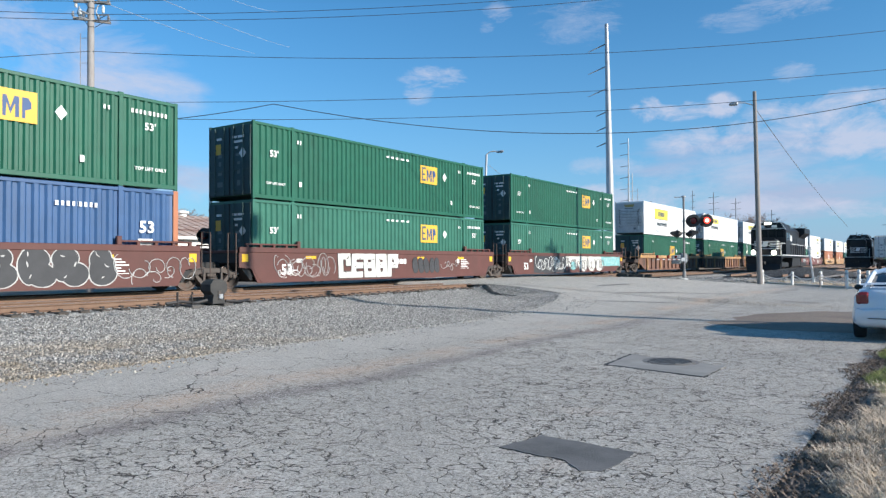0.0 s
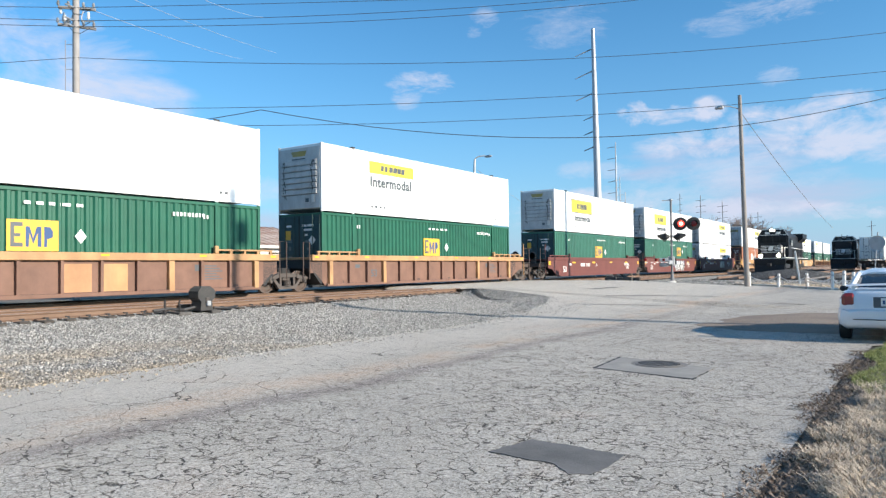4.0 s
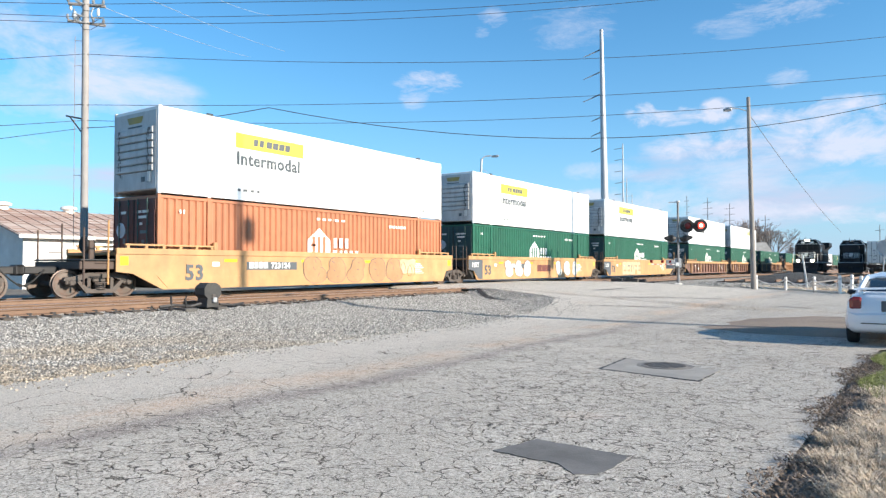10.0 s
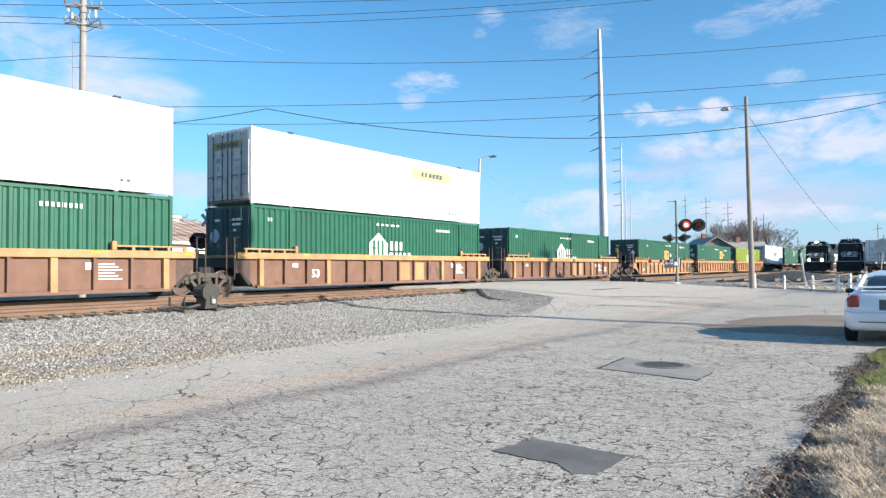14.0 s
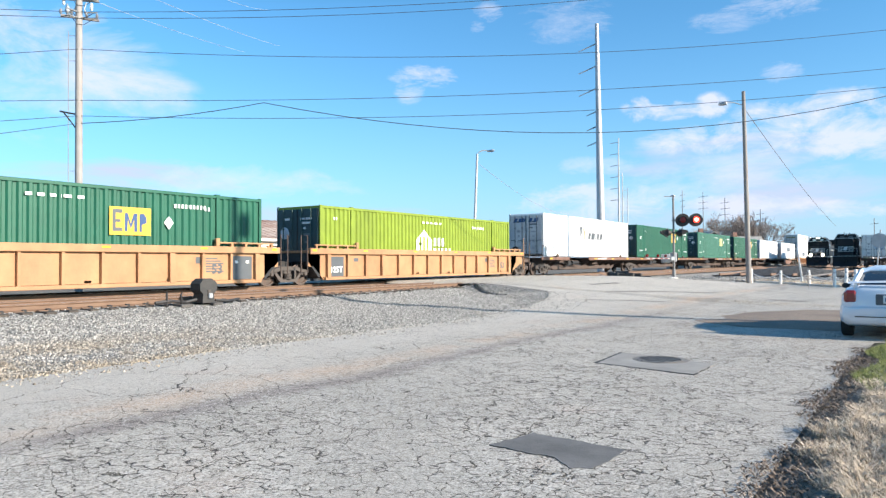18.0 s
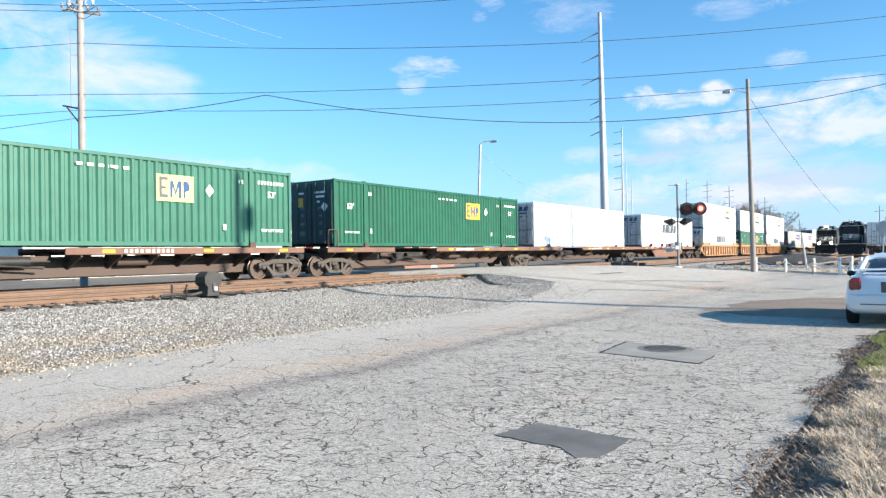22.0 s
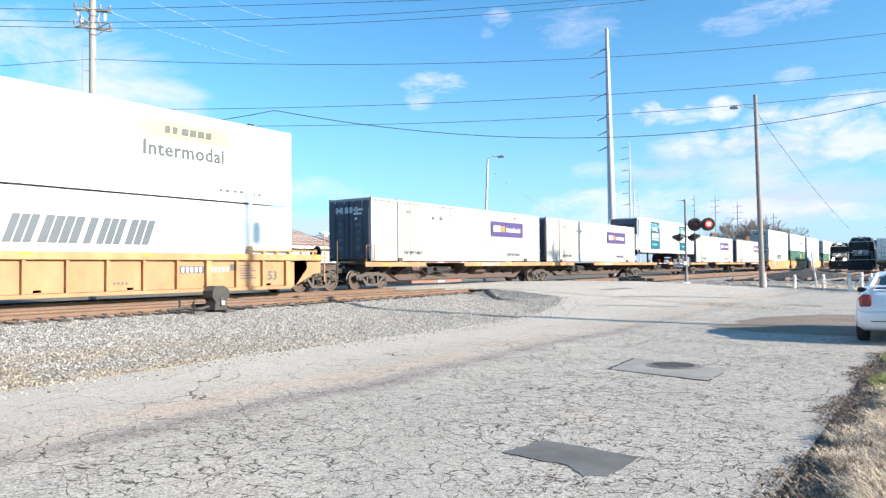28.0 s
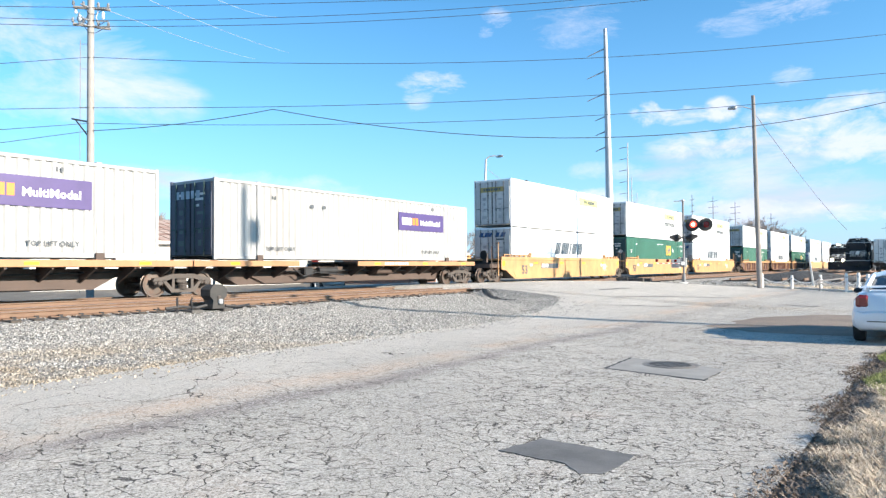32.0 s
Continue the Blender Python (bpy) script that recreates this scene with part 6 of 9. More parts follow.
    for y in (11.1, 12.35):
        for sx in (-1, 1):
            w = part("wheel", tyre, M_RUBBER, t, at=pose(sx * 1.0, y, 1.58))
            part("rim", rim, M_WHEEL, w, at=pose(0.283 if sx > 0 else -0.283, 0, 0, 0, 0, 0 if sx > 0 else 180))
        part("axle", Shape().rod((-1, y, 1.58), (1, y, 1.58), 0.07, 8), M_BLACK, t)
    part("mud_flap", Shape().box(0.7, 1.28, 13.15, 13.17, 1.3, 1.95), M_RUBBER, t)
    s = Shape()
    for i in range(10):
        s.box(W - 0.02, W + 0.017, 3.4 + i * 0.72, 3.75 + i * 0.72, 2.09, 2.15)
    tagged(part("red_reflector", s, M_TAIL, t), kind="stuff")
    s = Shape()
    for i in range(10):
        s.box(W - 0.02, W + 0.017, 3.76 + i * 0.72, 4.1 + i * 0.72, 2.09, 2.15)
    tagged(part("white_reflector", s, M_WLET, t), kind="stuff")
    return t

# ---------------------------------------------------------------- the passing train
MOVERS = []         # thing, x, z, place of its leading end at 0 s
GROUP_BOX, GROUP_CAR = "containers on the passing train", "cars of the passing train"


def run_past(t):
    """Metres that the train has gone at t seconds."""
    return 19.2685 * t + 0.00444 * t * t


BOX_KINDS = {
    "blue": blue_box,
    "goldsign": lambda: goldsign_box("green ribbed steel container with a yellow square sign"),
    "goldsign_dull": lambda: goldsign_box("faded green ribbed steel container with a yellow square sign", M_GREEN2),
    "goldsign_mid": lambda: goldsign_box("green ribbed steel container with a low yellow square sign", M_GREEN, True, M_GOLD, (-3.05, 1.1)),
    "goldsign_mid_dull": lambda: goldsign_box("faded green ribbed container with a low yellow sign", M_GREEN2, True, M_GOLD, (-3.05, 1.1)),
    "goldsign_low": lambda: goldsign_box("green ribbed steel container with a yellow sign near its far end", M_GREEN, True, M_GOLD, (-0.15, 1.38)),
    "goldsign_low_dull": lambda: goldsign_box("faded green ribbed container with a yellow sign near its far end", M_GREEN2, True, M_GOLD, (-0.15, 1.38)),
    "goldsign_pale": lambda: goldsign_box("dull green ribbed container with a pale yellow sign", M_GREEN2, False, M_YPALE),
    "scroll_pale": lambda: scroll_box("smooth white container, doors leading, pale scroll sign", False, False, False, True),
    "scroll_framed": lambda: scroll_box("smooth white container with a framed yellow scroll sign", True, True),
    "scroll_front": lambda: scroll_box("smooth white container, ribbed nose, small yellow scroll sign", True, False),
    "scroll_door": lambda: scroll_box("smooth white container, doors leading, small yellow scroll sign", False, False),
    "scroll_plain": lambda: scroll_box("smooth white container with a bare yellow strip sign", False, False, True),
    "hub_orange_hex": lambda: hub_box("orange ribbed container with a white hexagon sign", M_ORANGE, True),
    "hub_orange": lambda: hub_box("orange ribbed container with a white house sign", M_ORANGE),
    "hub_green": lambda: hub_box("green ribbed container with a white house sign", M_GREEN),
    "lime_box": lambda: hub_box("lime green ribbed container with a white house sign", M_LIME),
    "plainwhite_emblem": lambda: plainwhite_box("smooth white container with a grey and khaki emblem", True),
    "plainwhite_faint": lambda: plainwhite_box("smooth white container with worn-off markings", False, True),
    "plainwhite": lambda: plainwhite_box("smooth white container with slanted blue-grey blocks"),
    "parcel": lambda: parcel_box("white ribbed container with a purple sign"),
}
PROTO = {}


def place_box(kind, s0, z):
    if kind not in PROTO:
        ob = PROTO[kind] = BOX_KINDS[kind]()
    else:
        ob = copy_thing(PROTO[kind], Matrix())
    ob["group"] = GROUP_BOX
    ob.matrix_basis = pose(TRACK_2, s0, RAIL_Z + z)
    MOVERS.append((ob, TRACK_2, RAIL_Z + z, s0))
    return ob


CAR_STYLES = {
    "oxide_old": ("smooth", (M_MAROON2, M_MAROON2), "weathered oxide-red well car with graffiti along its side"),
    "oxide": ("smooth", (M_MAROON, M_MAROON), "oxide-red smooth-sided well car with white stencils"),
    "yellow": ("smooth", (M_CARYEL, M_CARYEL), "yellow smooth-sided well car, scuffed and tagged"),
    "brown": ("ribbed", (M_CARBROWN, M_CARCHORD), "rusty brown ribbed well car with a streaked yellow chord"),
    "tan": ("ribbed", (M_CARTAN, M_CARTAN), "faded orange ribbed well car"),
    "yellow_rib": ("ribbed", (M_CARTAN, M_CARCHORD), "tan-yellow ribbed well car with scuffed stencils"),
}


def place_well(style, s0, left, right):
    key = (style, left, right)
    if key not in PROTO:
        shape, mats, label = CAR_STYLES[style]
        PROTO[key] = ob = well_car(shape, left, right, label, mats)
    else:
        ob = copy_thing(PROTO[key], Matrix())
    ob["group"] = GROUP_CAR
    ob.matrix_basis = pose(TRACK_2, s0, RAIL_Z)
    MOVERS.append((ob, TRACK_2, RAIL_Z, s0))
    return ob


def place_spine(s0, left, right, gap, edge):
    key = ("spine", left, right, round(gap, 1), edge.name)
    if key not in PROTO:
        PROTO[key] = ob = spine_car(left, right, "brown spine car of a centre sill and outriggers" if edge is M_CARBROWN else "dark spine car with yellow deck edges", gap, M_SPINE, edge)
    else:
        ob = copy_thing(PROTO[key], Matrix())
    ob["group"] = GROUP_CAR
    ob.matrix_basis = pose(TRACK_2, s0, RAIL_Z)
    MOVERS.append((ob, TRACK_2, RAIL_Z, s0))
    return ob


LOW, HIGH, DECK = 0.42, 3.34, 1.24
# leading end at 0 s, car, leading joint, trailing joint, lower box, upper box
TRAIN = [
    (-2.27, "oxide_old", "end", "joint", "blue", "goldsign"), (17.01, "oxide_old", "joint", "joint", "goldsign_dull", "goldsign"), (36.27, "oxide_old", "joint", "end", "goldsign_dull", "goldsign"),
    (59.6, "brown", "end", "joint", "goldsign_mid", "scroll_framed"), (78.96, "brown", "joint", "joint", "goldsign_mid", "scroll_front"), (98.41, "brown", "joint", "end", "goldsign_mid", "scroll_front"),
    (121.07, "oxide", "end", "joint", "goldsign_mid_dull", "scroll_framed"), (140.3, "oxide", "joint", "joint", "goldsign_low_dull", "scroll_framed"), (159.59, "oxide", "joint", "end", "scroll_door", "scroll_door"),
    (183.01, "yellow", "end", "end", "hub_orange_hex", "scroll_door"),
    (206.49, "yellow", "end", "joint", "hub_orange", "scroll_front"), (225.71, "yellow", "joint", "joint", "hub_green", "scroll_front"), (245.01, "yellow", "joint", "end", "hub_green", "scroll_front"),
    (268.46, "brown", "end", "joint", "hub_green", "scroll_front"), (287.89, "brown", "joint", "joint", "hub_green", "scroll_plain"), (307.47, "brown", "joint", "end", "hub_green", None),
    (330.68, "tan", "end", "joint", "goldsign_mid", None), (350.02, "tan", "joint", "joint", "goldsign_low", None), (369.29, "tan", "joint", "end", "lime_box", None),
    (390.15, "spine", "end", "joint", "plainwhite_emblem", None), (408.63, "spine", "joint", "joint", "goldsign", None), (429.11, "spine", "joint", "end", "goldsign_pale", None),
    (447.69, "spine", "end", "joint", "goldsign", None), (466.0, "spine", "joint", "joint", "plainwhite_faint", None), (486.59, "spine", "joint", "end", "plainwhite", None),
    (507.5, "yellow_rib", "end", "joint", "plainwhite", "scroll_pale"), (526.81, "yellow_rib", "joint", "joint", "goldsign_dull", "scroll_pale"), (545.69, "yellow_rib", "joint", "end", "plainwhite", "scroll_pale"),
    (566.55, "spine_y", "end", "joint", "parcel", None), (583.7, "spine_y", "joint", "joint", "parcel", None), (601.19, "spine_y", "joint", "joint", "trailer", None),
    (618.19, "spine_y", "joint", "joint", "parcel", None), (636.47, "spine_y", "joint", "end", "parcel", None),
    (657.49, "yellow", "end", "joint", "plainwhite", "scroll_plain"), (676.65, "yellow", "joint", "joint", "goldsign_dull", "scroll_pale"), (695.9, "yellow", "joint", "end", "plainwhite", "scroll_pale"),
    (719.8, "brown", "end", "joint", "goldsign_low_dull", "scroll_plain"), (739.3, "brown", "joint", "joint", "plainwhite", "scroll_plain"), (758.7, "brown", "joint", "end", "goldsign_low", "scroll_plain"),
    (782.2, "yellow", "end", "joint", "plainwhite", "scroll_plain"), (801.5, "yellow", "joint", "end", "plainwhite", "scroll_plain"),
]
CARS = []
for i, (s0, style, left, right, lower, upper) in enumerate(TRAIN):
    gap = TRAIN[i + 1][0] - s0 - BOX_L if i + 1 < len(TRAIN) else 3.0
    if style.startswith("spine"):
        CARS.append(place_spine(s0, left, right, gap, M_CARBROWN if style == "spine" else M_CARTAN))
        if lower == "trailer":
            tr = reefer_trailer()
            tr.matrix_basis = pose(TRACK_2, s0, RAIL_Z)
            MOVERS.append((tr, TRACK_2, RAIL_Z, s0))
            for sx in (-1, 1):
                part("hitch_leg", Shape().rod((sx * 0.5, -0.4, 1.05), (sx * 0.22, 0.75, 1.95), 0.07, 8), M_SPINE, CARS[-1])
            part("hitch_strut", Shape().rod((0, 3.0, 1.05), (0, 1.0, 1.9), 0.08, 8), M_SPINE, CARS[-1])
            part("hitch_head", Shape().box(-0.45, 0.45, 0.5, 1.4, 1.8, 1.92, 0.03), M_SPINE, CARS[-1])
        else:
            place_box(lower, s0, DECK)
    else:
        CARS.append(place_well(style, s0, left, right))
        place_box(lower, s0, LOW)
        if upper:
            place_box(upper, s0, HIGH)

# stencils and graffiti that set single cars apart
for i, digits, unit in ((6, "73902", "A"), (7, "73902", "C"), (8, "73902", "B")):
    car_marks(CARS[i], M_WLET, None, digits, 4.0, unit, 0.85)
for i in (0, 1, 2):
    car_marks(CARS[i], M_WLET, None, "", 8.2, "", 1.2)
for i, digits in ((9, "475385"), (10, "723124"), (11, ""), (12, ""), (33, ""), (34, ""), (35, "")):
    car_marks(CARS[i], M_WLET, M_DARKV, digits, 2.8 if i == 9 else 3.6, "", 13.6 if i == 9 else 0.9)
for i in (3, 4, 5, 13, 14, 15, 16, 17, 18, 25, 26, 27, 36, 37, 38):
    car_marks(CARS[i], M_DARKV if i in (3, 4, 5, 16, 17, 18, 25, 26, 27) else M_WLET, None, "", 3.0, "", 3.05 if i % 3 else 14.9, "ribbed")
for i in (4, 14, 15, 16):
    for y, m in ((9.1, M_CARTAN), (10.25, M_CARYEL)):
        part("painted_panel", Shape().box(1.358, 1.364, y - 0.45, y + 0.5, 0.32, 1.16), m, CARS[i])
for i in (25, 26, 27):
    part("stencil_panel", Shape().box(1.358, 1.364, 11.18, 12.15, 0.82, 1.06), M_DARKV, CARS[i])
    bars(CARS[i], 11.25, 0.86, (0.14, 0.14, 0.14, 0.14, 0.14), 0.16, M_WLET, x=1.37, gap=0.03)
    bars(CARS[i], 12.36, 0.86, (0.14, 0.14, 0.14, 0.14, 0.14), 0.16, M_WLET, x=1.37, gap=0.03)
    bars(CARS[i], 8.9, 0.5, (0.1, 0.1, 0.1, 0.1), 0.08, M_DARKV, x=1.37, gap=0.03)
for i in (16, 17):
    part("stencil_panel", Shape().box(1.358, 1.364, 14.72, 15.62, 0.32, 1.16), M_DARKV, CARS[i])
    lettering("53", 0.45, M_DARKV, CARS[i], on_side(1.362, 13.85, 0.55))
    bars(CARS[i], 14.85, 0.9, (0.2, -0.2, 0.2), 0.1, M_WLET, x=1.37, gap=0.05)
for i in (16, 17, 18, 25, 26):
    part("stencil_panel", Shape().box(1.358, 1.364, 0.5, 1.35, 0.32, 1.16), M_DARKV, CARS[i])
    lettering("125T", 0.34, M_WLET, CARS[i], on_side(1.366, 0.52, 0.5))
part("side_belly", Shape().prism([(3.0, 0.98), (12.85, 0.98), (12.85, 0.64), (11.2, 0.26), (4.0, 0.3)], "x", 1.12, 1.18), M_CARBROWN, CARS[24], "rusty brown side sill plate")
graffiti(CARS[0], 10.1, 14.0, 4, M_CHARCOAL, M_GREYG, 5, 0.3, 1.38, bold=1.1)
graffiti(CARS[0], 7.2, 9.7, 3, M_CHARCOAL, M_BLACK, 7, 0.3, 1.38)
scrawl(CARS[0], 14.0, 16.4, M_GREYG, 6, 0.85, 1.49, 0.4)
scrawl(CARS[0], 14.5, 16.0, M_GREYG, 8, 0.6, 1.49, 0.25)
scrawl(CARS[0], 9.5, 10.3, M_GREYG, 9, 1.1, 1.49, 0.2)
scrawl(CARS[1], 0.9, 3.9, M_GREYG, 12, 0.85, 1.49, 0.42)
scrawl(CARS[1], 1.2, 3.6, M_GREYG, 11, 0.7, 1.492, 0.38)
scrawl(CARS[1], 1.0, 2.0, M_WLET, 14, 0.5, 1.493, 0.16)
graffiti(CARS[1], 4.3, 8.3, 5, M_CREAMW, M_CHARCOAL, 13, 0.3, 1.32, True)
graffiti(CARS[1], 9.4, 11.6, 5, M_CHARCOAL, M_BLACK, 15, 0.45, 1.15)
scrawl(CARS[1], 11.9, 13.2, M_GREYG, 16, 0.8, 1.49, 0.2)
spray_field(CARS[2], 2.5, 7.1, 0.26, 1.34, M_CHARCOAL, 19, 1.4885)
spray_field(CARS[2], 7.0, 13.4, 0.66, 1.34, M_CREAMW, 20)
spray_field(CARS[2], 6.9, 13.6, 0.24, 0.7, M_GREYG, 21, 1.4865)
spray_field(CARS[2], 13.2, 17.0, 0.6, 1.32, M_SKYG, 22, 1.4855)
scrawl(CARS[2], 2.8, 6.8, M_WLET, 27, 0.85, 1.489, 0.42, 0.022)
scrawl(CARS[2], 3.0, 6.6, M_GREYG, 28, 0.65, 1.488, 0.3, 0.022)
graffiti(CARS[2], 7.9, 8.9, 1, M_SKYG, M_CHARCOAL, 22, 0.4, 0.95)
graffiti(CARS[2], 9.2, 13.4, 3, M_CREAMW, M_CHARCOAL, 23, 0.28, 1.36, bold=0.8)
scrawl(CARS[2], 7.2, 13.6, M_GREYDK, 25, 0.75, 1.486, 0.4, 0.034)
graffiti(CARS[2], 15.0, 16.6, 3, M_SKYG, M_CYANPALE, 26, 0.7, 1.25)
scrawl(CARS[2], 13.8, 16.4, M_WLET, 24, 1.0)
spray_field(CARS[7], 8.5, 12.2, 0.32, 1.3, M_NAVY, 30, 1.48)
graffiti(CARS[7], 8.7, 12.0, 5, M_GREYG, M_CHARCOAL, 31, 0.28, 1.36, bold=1.3)
scrawl(CARS[7], 8.8, 11.9, M_WLET, 32, 0.85, 1.49, 0.42, 0.03)
scrawl(CARS[7], 8.8, 11.9, M_CHARCOAL, 35, 0.7, 1.492, 0.36, 0.028)
graffiti(CARS[8], 9.0, 11.3, 4, M_CREAMW, M_CHARCOAL, 33, 0.42, 1.26, bold=1.3)
scrawl(CARS[8], 2.6, 3.6, M_WLET, 34, 1.2, 1.505, 0.12)
scrawl(CARS[9], 3.2, 11.0, M_DARKV, 41, 0.72)
scrawl(CARS[9], 6.4, 9.4, M_BLACK, 42, 0.75)
bars(CARS[9], 10.2, 0.75, (0.35, 0.35, 0.4), 0.5, M_WLET, x=1.476, name="marking")
graffiti(CARS[10], 6.2, 7.6, 1, M_CARTAN, M_DARKV, 50, 0.28, 1.32, bold=0.7)
graffiti(CARS[10], 7.6, 12.6, 4, M_CARTAN, M_DARKV, 51, 0.28, 1.32, bold=0.7)
spray_field(CARS[10], 12.5, 13.7, 0.45, 1.28, M_CREAM, 52, 1.486)
scrawl(CARS[10], 12.6, 13.4, M_CARTAN, 53, 0.85, 1.49, 0.3)
for y in (3.2, 4.4, 5.5, 10.0, 11.3, 12.6):
    graffiti(CARS[11], y, y + 1.0, 1, M_CREAMW, M_DARKV, int(y * 10), 0.34, 1.3)
bars(CARS[11], 7.4, 0.55, (0.6, 0.6, 0.62), 0.5, M_MAROON, x=1.476, name="marking")
graffiti(CARS[12], 3.2, 7.6, 5, M_CREAM, M_DARKV, 63, 0.28, 1.3, True, bold=0.8)
for i in (11, 12):
    part("end_panel", Shape().prism([(-0.74, 0.78), (-0.2, 0.7), (0.28, 0.26), (0.7, 0.24), (0.7, 1.31), (-0.74, 1.31)], "x", 1.468, 1.4895), M_DARKV, CARS[i], "dark painted end panel")
    lettering("125T", 0.34, M_WLET, CARS[i], on_side(1.492, -0.45, 0.92))
scrawl(CARS[15], 6.0, 8.0, M_DARKV, 66, 0.75, 1.37)
scrawl(CARS[14], 11.0, 12.0, M_DARKV, 67, 0.75, 1.37)


# ---------------------------------------------------------------- locomotives
def locomotive(label, lit, high_nose=False):
    """A diesel road engine; origin under its front coupler at rail height, the body along +y."""
    e = thing("locomotive", label, "locomotive")
    L = 22.0
    part("frame", Shape().box(-1.5, 1.5, 0.5, L - 0.5, 1.35, 1.62, 0.03), M_LOCO, e)
    part("pilot", Shape().prism([(-1.45, 0.15), (1.45, 0.15), (1.5, 1.5), (-1.5, 1.5)], "y", 0.35, 0.6), M_LOCO, e)
    part("snow_plough", Shape().prism([(0.05, 0.12), (0.4, 0.12), (0.4, 0.8), (0.25, 0.8)], "x", -1.4, 1.4), M_LOCO, e)
    part("coupler", Shape().box(-0.2, 0.2, -0.2, 0.5, 0.72, 1.0, 0.05), M_BLACK, e)
    nose_top = 3.9 if high_nose else 3.05
    nose = part("nose", Shape().prism([(-0.95, 1.62), (0.95, 1.62), (0.95, nose_top - 0.2), (0.75, nose_top), (-0.75, nose_top), (-0.95, nose_top - 0.2)], "y", 1.3, 3.0), M_LOCO, e)
    for i in range(5):
        z = 2.14 + i * 0.16
        for a, b in ((-0.93, -0.36), (0.36, 0.93)) if 0 < i < 4 else ((-0.93, 0.93),):
            part("white_stripe", Shape().box(a, b, 1.285, 1.3, z, z + 0.06), M_WLET, nose)
        for sx in (-1, 1):
            part("white_stripe", Shape().box(*sorted((sx * 0.945, sx * 0.962)), 1.35, 2.88, z, z + 0.06), M_WLET, nose)
    part("nose_door", Shape().box(-0.28, 0.28, 1.27, 1.3, 1.7, 2.1, 0.01), M_LOCO, nose)
    part("front_rail", Shape().line([(-1.4, 0.55, 1.6), (-1.4, 0.55, 2.6), (-0.4, 0.55, 2.45), (0.4, 0.55, 2.45), (1.4, 0.55, 2.6), (1.4, 0.55, 1.6)], 0.028, 6), M_WLET, e)
    part("pilot_step", Shape().box(-1.5, 1.5, 0.3, 0.62, 1.5, 1.56, 0.01), M_WLET, e)
    part("emblem", Shape().prism([(-0.28, 2.35), (0.1, 2.3), (0.3, 2.75), (0.05, 2.85), (-0.2, 2.7)], "y", 1.284, 1.3), M_WLET, nose)
    cw = 1.5
    cab = part("cab", Shape().prism([(-cw, 1.62), (cw, 1.62), (cw, 3.9), (1.05, 4.62), (-1.05, 4.62), (-cw, 3.9)], "y", 2.9, 5.5), M_LOCO, e)
    for a, b in ((-1.3, -0.72), (-0.66, -0.06), (0.06, 0.66), (0.72, 1.3)):
        part("windshield", Shape().prism([(a, 3.25), (b, 3.25), (b * 0.95, 3.95), (a * 0.95, 3.95)], "y", 2.875, 2.9), M_CABGLASS, cab)
    for y in (3.3, 4.4):
        part("side_window", Shape().box(cw - 0.01, cw + 0.012, y, y + 0.8, 2.95, 3.65), M_GLASS, cab)
    for a in (-0.75, 0.3):
        part("number_board", Shape().box(a, a + 0.45, 2.86, 2.9, 4.12, 4.36), M_WLET if lit else M_DARKV, cab)
    rim = Shape()
    for sx in (-1, 1):
        rim.prism([(sx * 1.0, 4.66), (sx * 1.08, 4.6), (sx * 1.52, 3.9), (sx * 1.46, 3.9), (sx * 1.03, 4.58)], "y", 2.86, 2.94)
    rim.box(-1.04, 1.04, 2.86, 2.94, 4.58, 4.66)
    part("roof_edge", rim, M_WHITE2, cab, "pale edge of the cab roof")
    part("visor_band", Shape().box(-1.32, 1.32, 2.865, 2.9, 4.0, 4.06), M_WHITE2, cab)
    hood = part("long_hood", Shape().prism([(-0.95, 1.62), (0.95, 1.62), (0.95, 4.1), (0.7, 4.4), (-0.7, 4.4), (-0.95, 4.1)], "y", 5.5, L - 1.2), M_LOCO, e)
    part("radiator_wing", Shape().prism([(-0.95, 3.5), (0.95, 3.5), (1.5, 4.0), (1.5, 4.55), (-1.5, 4.55), (-1.5, 4.0)], "y", L - 6.2, L - 1.8), M_LOCO, hood)
    for k in range(8):
        part("hood_door", Shape().box(0.95, 0.965, 6.1 + k * 1.1, 7.05 + k * 1.1, 1.75, 3.35, 0.005), M_LOCO, hood)
    part("exhaust_stack", Shape().box(-0.5, 0.5, 9.8, 11.6, 4.4, 4.62, 0.05), M_BLACK, hood)
    part("dynamic_brake", Shape().box(-1.1, 1.1, 6.0, 8.4, 3.9, 4.55, 0.06), M_LOCO, hood)
    bars(hood, 6.5, 3.0, (0.7, 0.7, 0.6, 0.5, 0.7), 0.6, M_WLET, x=0.972, gap=0.2, name="marking")
    bars(hood, 7.2, 2.3, (0.4, 0.4, 0.4, 0.4), 0.3, M_WLET, x=0.972, gap=0.12, name="marking")
    part("sill_stripe", Shape().box(1.5, 1.506, 0.6, L - 0.6, 1.54, 1.6), M_WLET, e)
    part("fuel_tank", Shape().prism([(-1.3, 0.55), (-1.0, 0.25), (1.0, 0.25), (1.3, 0.55), (1.35, 1.35), (-1.35, 1.35)], "y", 8.0, 13.6), M_BLACK, e)
    for y in (4.4, 17.6):
        bogie = part("truck", Shape().box(0.95, 1.15, y - 2.4, y + 2.4, 0.45, 0.9, 0.05).box(-1.15, -0.95, y - 2.4, y + 2.4, 0.45, 0.9, 0.05).box(-0.9, 0.9, y - 0.3, y + 0.3, 0.6, 1.3), M_BLACK, e)
